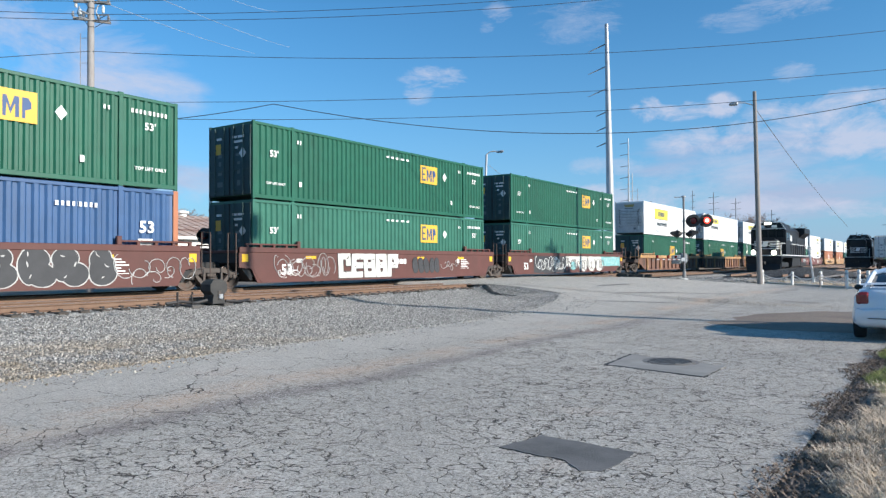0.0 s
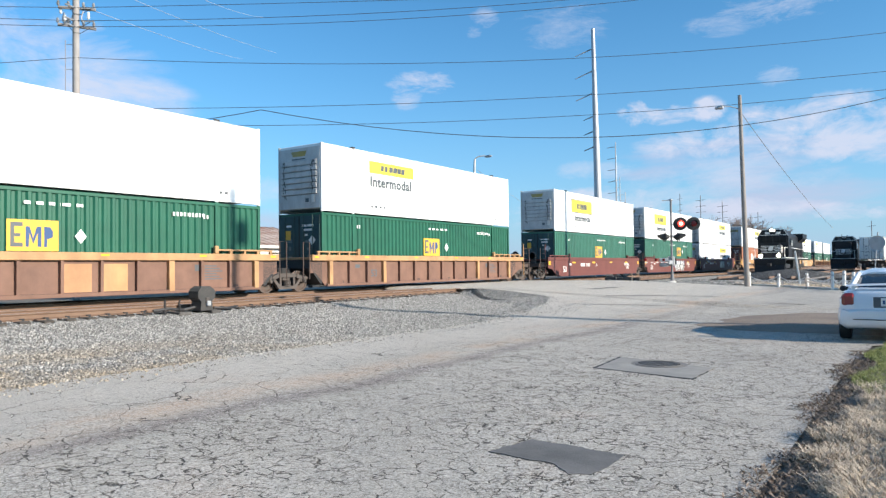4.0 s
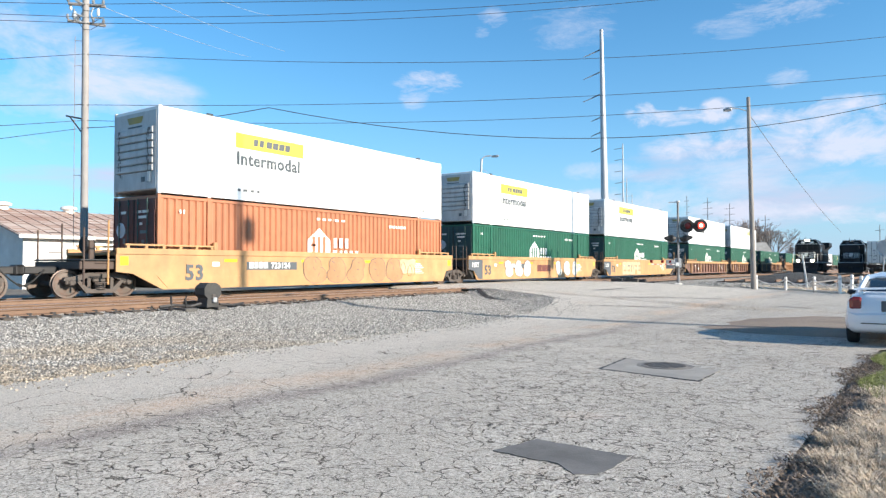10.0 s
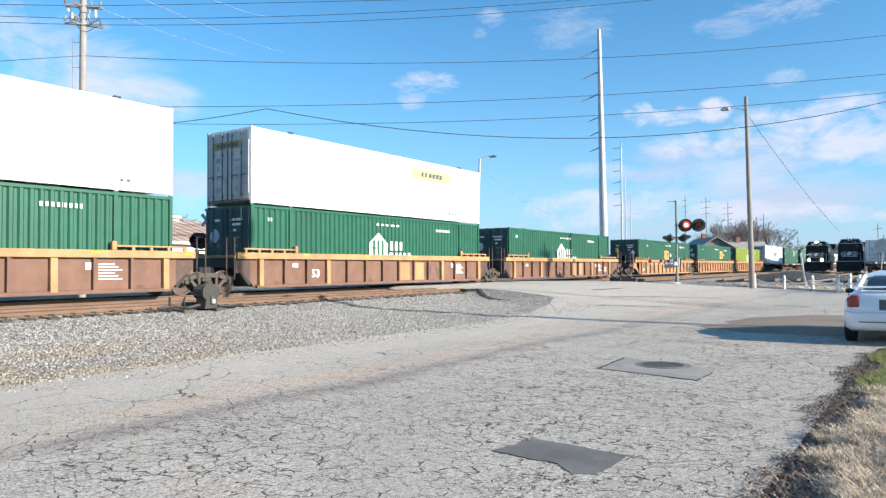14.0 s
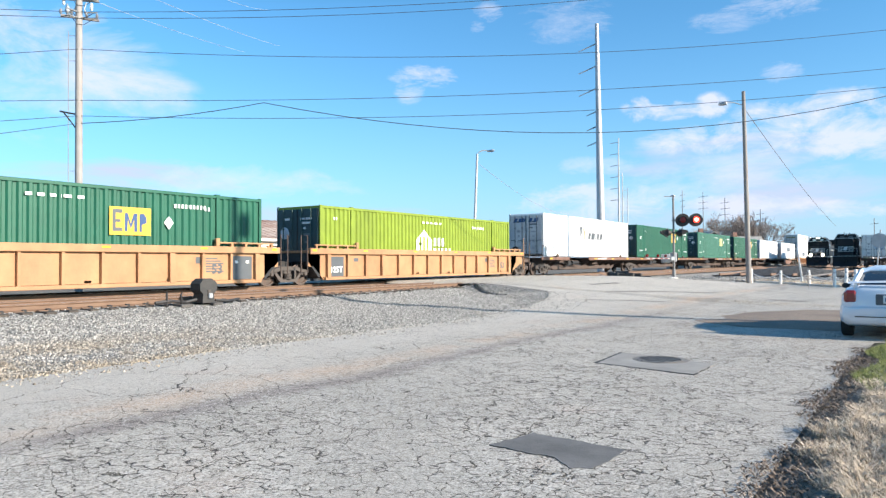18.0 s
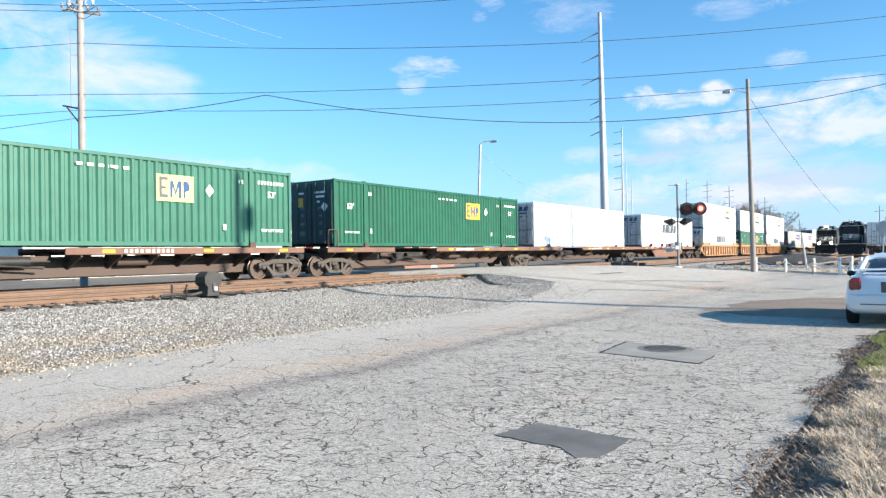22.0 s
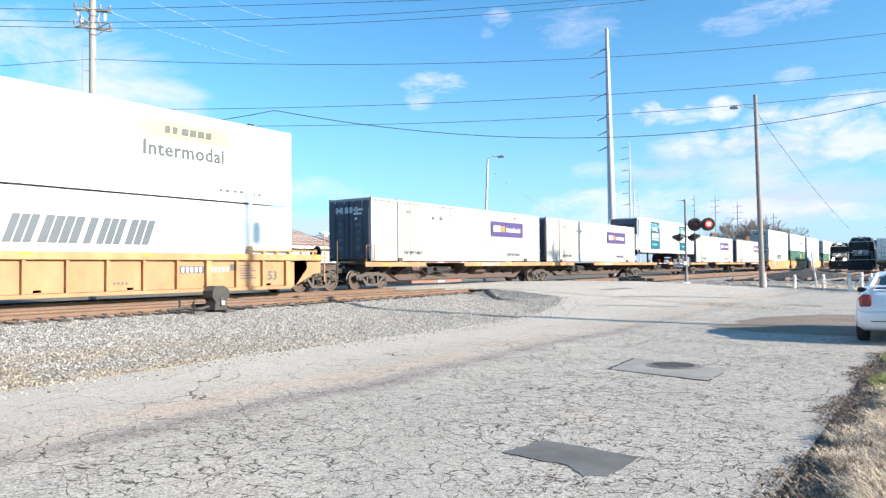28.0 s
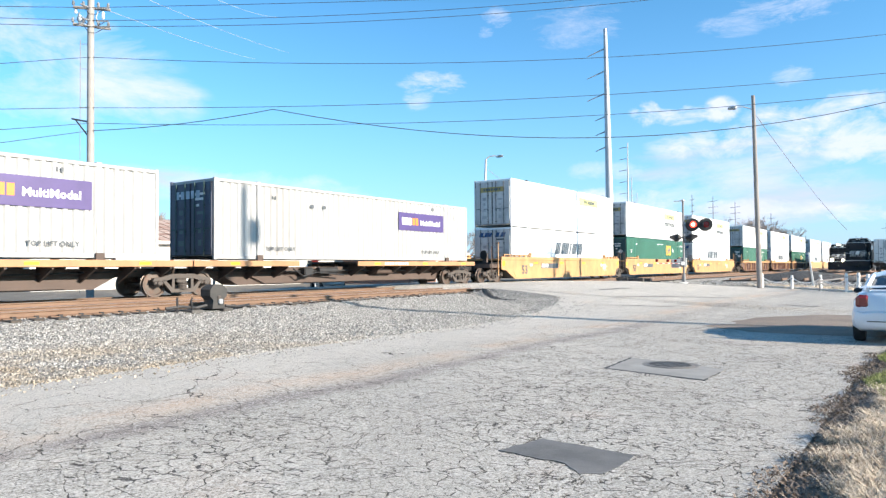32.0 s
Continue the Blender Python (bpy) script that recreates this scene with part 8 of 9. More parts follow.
stop = thing("stop_sign", "red stop sign on a steel post beyond the tracks", "stop sign", pose(-33.5, 33.0, 0.0, 0, 0, 50))
part("post", Shape().rod((0, 0, -0.2), (0, 0, 2.6), 0.035, 8), M_STEEL, stop)
part("plate", Shape().lathe([(-0.008, 0.38), (0.008, 0.38)], (0, -0.05, 2.25), "y", 8), M_TAIL, stop)
lettering("STOP", 0.27, M_WLET, stop, on_end(-0.31, -0.062, 2.16))

M_IRONGREY = material("weathered_dark_iron", (0.045, 0.044, 0.043), rough=0.65, metal=0.2, dirt=(0.09, 0.08, 0.07), dirt_amount=0.5, dirt_scale=4)
switch = thing("switch_machine", "black switch machine with rods beside the rail", "switch machine", pose(-16.12, 12.05, 0.32))
part("housing", Shape().prism([(-0.2, 0.1), (0.2, 0.1), (0.17, 0.34), (0.27, 0.44), (0.27, 0.62), (0.2, 0.7), (-0.2, 0.7), (-0.27, 0.62), (-0.27, 0.44), (-0.17, 0.34)], "x", -0.21, 0.21), M_IRONGREY, switch, "waisted cast-iron body")
part("lid", Shape().prism([(-0.2, 0.7), (0.2, 0.7), (0.13, 0.755), (-0.13, 0.755)], "x", -0.18, 0.18), M_IRONGREY, switch)
part("base_plate", Shape().box(-0.9, 0.3, -0.9, -0.55, 0.0, 0.1, 0.02), M_TIMBERX, switch)
part("base_plate", Shape().box(-0.9, 0.3, 0.1, 0.42, 0.0, 0.1, 0.02), M_TIMBERX, switch)
part("crank", Shape().line([(0.05, -1.5, 0.16), (0.1, -1.1, 0.2), (0.05, -0.6, 0.14), (0.1, -0.3, 0.2)], 0.045, 6), M_BLACK, switch)
part("pipe_end", Shape().line([(0.1, 0.3, 0.16), (0.15, 0.7, 0.12), (0.05, 1.1, 0.14)], 0.04, 6), M_BLACK, switch)
part("padlock_box", Shape().box(0.2, 0.28, -0.03, 0.1, 0.22, 0.36, 0.02), M_STEEL, switch, "bright padlock")
part("latch", Shape().box(0.2, 0.24, -0.04, 0.06, 0.3, 0.45, 0.01), M_TRUCK, switch)
for dy in (-0.1, -0.55):
    part("throw_rod", Shape().rod((-1.6, dy, 0.1), (0.1, dy, 0.1), 0.025, 6), M_BLACK, switch)
part("lever", Shape().line([(0.1, -0.75, 0.1), (0.12, -0.8, 0.35), (0.1, -0.75, 0.42)], 0.03, 6), M_BLACK, switch)
part("target_stub", Shape().rod((0.1, -1.2, 0.0), (0.1, -1.2, 0.45), 0.03, 6), M_BLACK, switch)
heaps = [(-15.6, 43.6, 0.48, 0.55), (-15.0, 42.4, 0.42, 0.4)]
for i, (x, y, z, r) in enumerate(heaps):
    pile = thing("scrap_heap", "heap of old timber and iron beside the crossing", "debris", pose(0, 0, 0))
    rnd = random.Random(i)
    for k in range(9):
        a, b, c = x + rnd.uniform(-0.9, 0.9), y + rnd.uniform(-0.7, 0.7), z + rnd.uniform(0, 0.25)
        part("scrap_piece", Shape().box(a - rnd.uniform(0.1, 0.5), a + rnd.uniform(0.1, 0.5), b - 0.12, b + 0.12, c - 0.15, c + 0.12, 0.03), M_TIMBERX, pile)
M_MOUND = gravel("dark_cinder_gravel", ((0.06, 0.058, 0.055), (0.17, 0.165, 0.16)), 14, (0.1, 0.09, 0.08))
mound = Shape()
n = 26
vs, fs = [], []
for j in range(9):
    for i in range(n):
        r = 4.2 * (1 - j / 8) ** 0.8
        a = 2 * math.pi * i / n
        p = Vector((r * math.cos(a) * 1.35, r * math.sin(a) * 0.6, 0.95 * (j / 8) ** 0.9))
        vs.append(p + Vector((0, 0, 1)) * 0.12 * noise.noise(p * 1.6))
for j in range(8):
    fs += [(j * n + i, j * n + (i + 1) % n, (j + 1) * n + (i + 1) % n, (j + 1) * n + i) for i in range(n)]
tagged(part("ballast_mound", mound.add(vs, fs), M_MOUND, at=pose(-8.4, 62, 0.1), smooth=True), "dark grey mound of ballast in the yard", "gravel heap")

# ---------------------------------------------------------------- the parked car


def loft(s, rings):
    n = len(rings[0])
    vs = [p for r in rings for p in r]
    fs = [tuple(range(n))[::-1], tuple(range(len(vs) - n, len(vs)))]
    for k in range(len(rings) - 1):
        fs += [(k * n + i, k * n + (i + 1) % n, (k + 1) * n + (i + 1) % n, (k + 1) * n + i) for i in range(n)]
    return s.add(vs, fs)


def car_ring(y, half, z0, z1, tuck=0.9, crown=0.04):
    """Half section of bodywork mirrored: sill, flank, shoulder, top."""
    right = [(half * 0.86, z0), (half * 0.97, z0 + (z1 - z0) * 0.18), (half, z0 + (z1 - z0) * 0.5), (half * 0.985, z0 + (z1 - z0) * 0.78), (half * tuck, z1 - 0.02), (half * 0.6, z1 + crown)]
    return [(x, y, z) for x, z in right] + [(-x, y, z) for x, z in reversed(right)]


auto = thing("car", "parked white two-door car with red tail lamps and a low spoiler", "car", pose(-0.42, 15.25, 0.0))
body = part("body", loft(Shape(), [car_ring(0.0, 0.72, 0.42, 0.86, 0.92), car_ring(0.08, 0.83, 0.3, 0.94, 0.9), car_ring(0.45, 0.87, 0.22, 0.98, 0.88), car_ring(1.0, 0.875, 0.2, 0.97, 0.9), car_ring(2.0, 0.88, 0.2, 0.93, 0.92), car_ring(3.0, 0.88, 0.2, 0.9, 0.9), car_ring(3.8, 0.86, 0.22, 0.8, 0.86), car_ring(4.2, 0.78, 0.28, 0.68, 0.86), car_ring(4.33, 0.62, 0.36, 0.58, 0.9)]), M_CARPAINT, auto, smooth=True)
cabin = part("cabin", loft(Shape(), [car_ring(0.62, 0.7, 0.9, 0.97, 0.95, 0.0), car_ring(1.25, 0.67, 0.92, 1.25, 0.88), car_ring(1.7, 0.66, 0.92, 1.32, 0.86), car_ring(2.3, 0.66, 0.9, 1.31, 0.86), car_ring(2.75, 0.68, 0.88, 1.14, 0.88), car_ring(3.3, 0.7, 0.85, 0.9, 0.95, 0.0)]), M_GLASS, auto, "dark tinted cabin glass", smooth=True)
part("roof", loft(Shape(), [[(x * 0.98, y, z + 0.012) for x, y, z in car_ring(y, 0.6, z1 - 0.045, z1, 0.92)] for y, z1 in ((1.22, 1.255), (1.6, 1.32), (2.0, 1.335), (2.35, 1.305))]), M_CARPAINT, auto, smooth=True)
for sx in (-1, 1):
    part("pillar", Shape().line([(sx * 0.68, 0.6, 0.97), (sx * 0.62, 1.0, 1.14), (sx * 0.57, 1.3, 1.27)], 0.05, 8), M_CARPAINT, auto)
    part("pillar", Shape().line([(sx * 0.69, 3.25, 0.9), (sx * 0.64, 2.75, 1.14), (sx * 0.58, 2.35, 1.3)], 0.035, 8), M_CARPAINT, auto)
    part("tail_lamp", Shape().box(*sorted((sx * 0.55, sx * 0.79)), -0.025, 0.2, 0.67, 0.93, 0.06), M_TAIL, auto, "red tail lamp")
    part("mirror", Shape().lathe([(-0.09, 0.03), (-0.05, 0.06), (0.05, 0.065), (0.09, 0.03)], (sx * 0.94, 2.75, 0.93), "x", 10), M_BLACK, auto)
    part("door_line", Shape().box(*sorted((sx * 0.872, sx * 0.884)), 1.55, 1.562, 0.3, 0.9), M_BLACK, auto)
    part("door_handle", Shape().box(*sorted((sx * 0.875, sx * 0.9)), 1.65, 1.83, 0.74, 0.78, 0.008), M_CARPAINT, auto)
    for y in (0.78, 3.42):
        w = part("wheel", Shape().lathe([(-0.1, 0.2), (-0.1, 0.29), (-0.07, 0.315), (0.07, 0.315), (0.1, 0.29), (0.1, 0.2)], (sx * 0.78, y, 0.315), "x", 24), M_RUBBER, auto, "black road tyre", smooth=True)
        part("rim", Shape().lathe([(-0.05, 0.0001), (-0.05, 0.2), (0.04, 0.205), (0.05, 0.12), (0.05, 0.0001)], (sx * 0.83, y, 0.315), "x", 16), M_CHROME, w)
part("bumper", loft(Shape(), [car_ring(-0.05, 0.7, 0.36, 0.6, 0.95, 0.0), car_ring(0.02, 0.82, 0.3, 0.64, 0.97, 0.0), car_ring(0.2, 0.872, 0.26, 0.66, 0.98, 0.0)]), M_CARPAINT, auto, smooth=True)
part("bumper_seam", Shape().box(-0.6, 0.6, -0.062, -0.04, 0.43, 0.446), M_BLACK, auto)
sp = part("spoiler", loft(Shape(), [[(x, 0.1 + dy, 1.05 + dz + 0.03 * (1 - (x / 0.7) ** 2)) for dy, dz in ((0, 0), (0.03, 0.03), (0.2, 0.035), (0.2, 0.0))] for x in (-0.72, -0.5, 0, 0.5, 0.72)]), M_CARPAINT, auto, smooth=True)
for x in (-0.6, 0.6):
    part("spoiler_foot", Shape().box(x - 0.03, x + 0.03, 0.14, 0.28, 0.94, 1.06, 0.01), M_CARPAINT, sp)
tag = part("plate_recess", Shape().box(-0.27, 0.27, -0.012, 0.03, 0.66, 0.86, 0.01), M_DARKV, auto)
part("licence_plate", Shape().box(-0.15, 0.15, -0.02, -0.01, 0.69, 0.84, 0.004), M_WLET, tag)
s = Shape()
for i in range(5):
    s.box(-0.12 + i * 0.05, -0.085 + i * 0.05, -0.024, -0.019, 0.73, 0.8)
part("plate_bars", s, M_NAVY, tag)
part("exhaust", Shape().rod((0.5, -0.08, 0.26), (0.5, 0.2, 0.26), 0.035, 10), M_CHROME, auto)
part("wiper", Shape().rod((-0.1, 0.62, 0.99), (0.3, 0.85, 1.1), 0.012, 5), M_BLACK, auto)

# ---------------------------------------------------------------- buildings
def rusted_roof():
    """Pale old sheet metal with rust run along the sheets."""
    k = Nodes("rusted_sheet_roof", 0.7)
    col = k.mix(k.step(k.noise(1.0, 6, 0.65, k.scaled(1.4, 0.18, 3.0)).outputs["Fac"], 0.38, 0.6), (0.5, 0.4, 0.34), (0.33, 0.2, 0.15))
    col = k.mix(k.step(k.noise(1.0, 5, 0.7, k.scaled(4.0, 0.35, 9.0)).outputs["Fac"], 0.5, 0.66, 0, 0.85), col, (0.6, 0.52, 0.46))
    lap = k.noise(1.0, 3, 0.6, k.scaled(2.2, 0.05, 7.0)).outputs["Fac"]
    col = k.mix(k.step(lap, 0.55, 0.62, 0, 0.8), col, (0.2, 0.1, 0.07))
    return k.done(col, lap, 0.5, 0.02)


M_RUSTROOF = rusted_roof()
M_WALLW = material("white_block_wall", (0.68, 0.67, 0.64), rough=0.8, vary=0.08, dirt=(0.45, 0.42, 0.37), dirt_amount=0.4, dirt_scale=0.6, streak=3, world_space=True)
M_GREYROOF = material("grey_metal_roof", (0.3, 0.31, 0.32), rough=0.55, vary=0.15, dirt=(0.2, 0.19, 0.18), dirt_amount=0.4, dirt_scale=0.6, world_space=True)
M_BRICK = material("weathered_red_brick", (0.28, 0.15, 0.11), rough=0.85, vary=0.2, grain=10, dirt=(0.2, 0.13, 0.1), dirt_amount=0.4, world_space=True)
M_CLAP = material("pale_clapboard", (0.6, 0.58, 0.52), rough=0.75, vary=0.06, dirt=(0.4, 0.37, 0.32), dirt_amount=0.3, world_space=True)
M_HOUSE = material("brown_house_siding", (0.26, 0.23, 0.2), rough=0.8, vary=0.1, dirt=(0.16, 0.14, 0.12), dirt_amount=0.4, world_space=True)
M_SHING = material("grey_brown_shingle_roof", (0.3, 0.285, 0.265), rough=0.85, vary=0.2, grain=8, fine=30, bump=0.5, world_space=True)


def shed(label, x0, x1, y0, y1, eave, ridge, wall, roof, bays, seams):
    """Long building along y; its front wall at x1."""
    b = thing("building", label, "building", pose(x1, y0, 0))
    w, l = x0 - x1, y1 - y0
    c = w / 2
    for k, (a, d) in enumerate(((-0.25, 0.0), (w, w + 0.25))):
        part("wall", Shape().box(a, d, 0, l, 0, eave, 0.0), wall, b)
    for y in (0, l - 0.25):
        part("gable_wall", Shape().prism([(-0.25, 0), (w + 0.25, 0), (w + 0.25, eave), (c, ridge - 0.1), (-0.25, eave)], "y", y, y + 0.25), wall, b)
    for sx in (0, 1):
        xa = 0.5 if sx == 0 else w - 0.5
        part("roof", Shape().prism([(xa, eave - 0.12), (c, ridge), (c, ridge + 0.12), (xa, eave)], "y", -0.5, l + 0.5), roof, b)
    part("fascia", Shape().box(0.48, 0.56, -0.5, l + 0.5, eave - 0.22, eave + 0.02), M_WPOST, b)
    n = int(l / seams)
    slope = (ridge - eave) / (c - 0.5)
    for i in range(n + 1):
        y = -0.4 + (l + 0.8) * i / n
        part("roof_seam", Shape().prism([(0.5, eave + 0.005), (c, ridge + 0.125), (c, ridge + 0.17), (0.5, eave + 0.05)], "y", y, y + 0.06), roof, b)
    for i in range(max(2, int(l / 5))):
        y = 2.0 + i * 5.0
        if y < l - 1:
            v = part("roof_vent", Shape().lathe([(0, 0.4), (0.3, 0.4), (0.32, 0.62), (0.5, 0.62), (0.62, 0.3), (0.64, 0.0001)], (c * 0.97, y, ridge - 0.05), "z", 14), M_WPOST, b, "white roof vent")
    for kind, y, wd, z0, h in bays:
        f = part(kind, Shape().box(-0.02, 0.05, y, y + wd, z0, z0 + h, 0.01), M_WPOST, b)
        part("pane" if kind == "window" else "panel", Shape().box(0.03, 0.062, y + 0.08, y + wd - 0.08, z0 + 0.06, z0 + h - 0.08), M_GLASS if kind == "window" else M_STEEL, f)
    return b


shed("long white shed with a rusty sheet-metal roof", -66, -50, 22.6, 52, 3.7, 5.95, M_WALLW, M_RUSTROOF,
     [("door", 3.0, 2.6, 0.0, 2.7), ("window", 8.0, 1.6, 1.2, 1.1), ("window", 12.0, 1.6, 1.2, 1.1), ("door", 16.0, 3.0, 0.0, 2.9), ("window", 21.0, 1.6, 1.2, 1.1), ("window", 25.5, 1.6, 1.2, 1.1)], 0.95)
shed("low building with a grey metal roof", -68, -50, 57, 76, 3.3, 5.3, M_CLAP, M_GREYROOF, [("window", 3.0, 1.4, 1.1, 1.1), ("door", 8.0, 1.2, 0, 2.1), ("window", 12.0, 1.4, 1.1, 1.1)], 1.4)
shed("small brick building beside the white shed", -46, -38, 49, 57, 3.3, 4.3, M_BRICK, M_GREYROOF, [("window", 1.0, 1.2, 1.1, 1.2), ("door", 4.0, 1.0, 0.0, 2.1)], 1.4)


def house(label, x, y, w, d, eave, ridge, turn):
    h = thing("house", label, "house", pose(x, y, 0, 0, 0, turn))
    part("wall", Shape().prism([(-w / 2, 0), (w / 2, 0), (w / 2, eave), (0, ridge - 0.15), (-w / 2, eave)], "y", -d / 2, d / 2), M_HOUSE, h)
    for sx in (-1, 1):
        part("roof", Shape().prism([(sx * (w / 2 + 0.5), eave - 0.25), (0, ridge), (0, ridge + 0.18), (sx * (w / 2 + 0.5), eave - 0.07)], "y", -d / 2 - 0.5, d / 2 + 0.5), M_SHING, h)
    part("chimney", Shape().box(-0.35, 0.35, 0.5, 1.2, ridge - 1.2, ridge + 0.9, 0.02), M_BRICK, h)
    for xx in (-w * 0.28, w * 0.18):
        f = part("window", Shape().box(xx, xx + 1.0, -d / 2 - 0.06, -d / 2 + 0.02, 1.2, 2.7), M_WPOST, h)
        part("pane", Shape().box(xx + 0.1, xx + 0.9, -d / 2 - 0.075, -d / 2 - 0.05, 1.3, 2.6), M_GLASS, f)
    return h


house("old house with steep grey shingle gables behind the tracks", -30.0, 121, 9, 12, 3.2, 6.0, 30)
house("old house with a long grey shingle roof", -28.0, 132, 8, 10, 3.2, 5.6, -60)

# ---------------------------------------------------------------- bare winter trees
M_BARK = material("grey_brown_bark", (0.3, 0.235, 0.2), rough=0.9, fine=20, bump=0.5, world_space=True)


def bare_tree(label, x, y, h, seed, spread=0.5):
    rnd = random.Random(seed)
    t = thing("tree", label, "tree", pose(x, y, -0.1), "bare trees beyond the yard")
    part("trunk", Shape().rod((0, 0, 0), (0.1, 0.1, h * 0.35), h * 0.022, 9, h * 0.015), M_BARK, t)
    twigs = Shape()

    def grow(p, way, length, r, depth):
        q = p + way * length
        twigs.rod(p, q, r, 4, r * 0.6)
        if depth == 0:
            return
        for _ in range(3 if depth > 1 else 4):
            w = (way + Vector((rnd.uniform(-1, 1), rnd.uniform(-1, 1), rnd.uniform(-0.35, 0.8))) * spread * 1.5).normalized()
            grow(p.lerp(q, rnd.uniform(0.5, 1.0)), w, length * rnd.uniform(0.55, 0.8), r * 0.62, depth - 1)
    top = Vector((0.1, 0.1, h * 0.3))
    for k in range(7):
        a = 2 * math.pi * k / 7 + rnd.random()
        grow(top, Vector((math.cos(a) * 0.7, math.sin(a) * 0.7, 1.0)).normalized(), h * 0.3, h * 0.013, 5)
    part("crown", twigs, M_BARK, t, "bare twiggy crown")
    return t


for i, (x, y, h) in enumerate(((-43, 196, 14.5), (-39.5, 204, 14), (-36, 190, 13), (-32.5, 200, 12), (-41, 188, 11), (-50, 210, 12), (-58, 190, 9), (-29, 215, 8), (-62, 95, 8), (-55, 62, 6.5), (-70, 46, 8.5))):
    bare_tree("bare grey winter tree with fine twigs", x, y, h, 40 + i)
tops = Shape()
rnd = random.Random(8)
for i in range(420):
    a, r = rnd.uniform(-75, 100), rnd.uniform(420, 650)
    x, y = -math.sin(radians(a)) * r, math.cos(radians(a)) * r
    hh = rnd.uniform(3, 8.5)
    w = rnd.uniform(3, 9)
    for k in range(7):
        dx = rnd.uniform(-w, w)
        tops.rod((x + dx, y, 0), (x + dx * 1.2 + rnd.uniform(-1, 1), y, hh * rnd.uniform(0.5, 1)), 0.5, 4, 0.08)
tagged(part("distant_woods", tops, M_BARK), "low bare woods along the horizon", "woods", kind="stuff")
grey_car = thing("car", "grey car under a cover parked beyond the tracks", "car", pose(-36, 37.5, 0, 0, 0, 60))
part("body", loft(Shape(), [car_ring(0, 0.7, 0.3, 0.8), car_ring(0.4, 0.85, 0.2, 0.95), car_ring(1.5, 0.88, 0.18, 1.4, 0.7), car_ring(2.8, 0.88, 0.18, 1.38, 0.7), car_ring(3.6, 0.86, 0.2, 0.9), car_ring(4.3, 0.7, 0.3, 0.7)]), M_STEEL, grey_car, smooth=True)
for y in (0.8, 3.5):
    for sx in (-1, 1):
        part("wheel", Shape().lathe([(-0.1, 0.2), (-0.1, 0.3), (0.1, 0.3), (0.1, 0.2)], (sx * 0.8, y, 0.3), "x", 16), M_RUBBER, grey_car)

# ---------------------------------------------------------------- ties, crossing planks, stones, grass
TIE = Shape().box(-1.3, 1.3, -0.115, 0.115, -0.16, 0.0, 0.015).mesh("tie", M_TIE)
ANCHOR = Shape().box(0.02, 0.13, -0.05, 0.05, -0.06, 0.05, 0.01).mesh("rail_anchor", M_BLACK)
PLATE = Shape().box(-0.17, 0.17, -0.1, 0.1, 0.0, 0.02).box(-0.1, -0.05, -0.06, 0.06, 0.02, 0.06).mesh("tie_plate", M_RAIL)
rnd = random.Random(2)
for tr, lo, hi in ((track_1, -6, 26), (track_2, 4, 26)):
    y = lo
    while y < hi:
        tie = part("tie", TIE, M_TIE, tr, at=pose(rnd.uniform(-0.06, 0.06), y, -0.166, 0, 0, rnd.uniform(-1.5, 1.5)))
        if tr is track_1:
            for sx in (-1, 1):
                part("tie_plate", PLATE, M_RAIL, tie, at=pose(sx * GAUGE / 2, 0, 0, 0, 0, 0 if sx > 0 else 180))
            if 3 < y < 25:
                part("rail_anchor", ANCHOR, M_BLACK, tie, at=pose(GAUGE / 2, 0.14, 0))
        y += rnd.uniform(0.47, 0.53)
    s = Shape()
    for a, b in ((-60, lo), (40, 140)):
        y = a
        while y < b:
            s.box(-1.3, 1.3, y - 0.115, y + 0.115, -0.32, -0.166)
            y += 0.5
    tagged(part("ties", s, M_TIE, tr), kind="stuff")
# planks of the crossing beside each rail
for tr in (track_1, track_2):
    for x0, x1 in ((-1.32, -0.86), (-0.62, -0.2), (-0.18, 0.2), (0.22, 0.62), (0.86, 1.32)):
        y = 26.3
        while y < 38.5:
            e = y + 2.4
            part("crossing_plank", Shape().box(x0, x1, y, e - 0.02, -0.14, -0.004 + rnd.uniform(-0.006, 0.004), 0.012), M_TIMBERX, tr)
            y = e
# broken dark rim of tarmac where the crossing meets the ballast
rim_v, rim_f = [], []
for i in range(25):
    u = i / 24
    cx, cy = -16.35 + 3.6 * u, 26.35 - 2.9 * u - 0.5 * math.sin(math.pi * u)
    for k in range(7):
        q = (k - 3) / 3
        w = (0.24 - 0.13 * u) * (1 + 0.5 * noise.noise((i * 0.6, k * 0.3, 2)))
        x, y = cx + q * w * 0.62, cy + q * w * 0.78
        top = ballast_height(x, y)
        rim_v.append((x, y, top - 0.04 + (0.11 - 0.05 * u) * (1 - q * q) + 0.03 * noise.noise((x * 4, y * 4, 1))))
for i in range(24):
    rim_f += [(i * 7 + k, i * 7 + k + 1, i * 7 + k + 8, i * 7 + k + 7) for k in range(6)]
tagged(part("tarmac_rim", Shape().add(rim_v, rim_f), M_MOUND), "dark broken rim of tarmac at the edge of the crossing", "road edge", kind="structure")

STONE = [(1, 0, 0), (-1, 0, 0), (0, 1, 0), (0, -1, 0), (0, 0, 1), (0, 0, -1)]
SFACE = [(0, 2, 4), (2, 1, 4), (1, 3, 4), (3, 0, 4), (2, 0, 5), (1, 2, 5), (3, 1, 5), (0, 3, 5)]


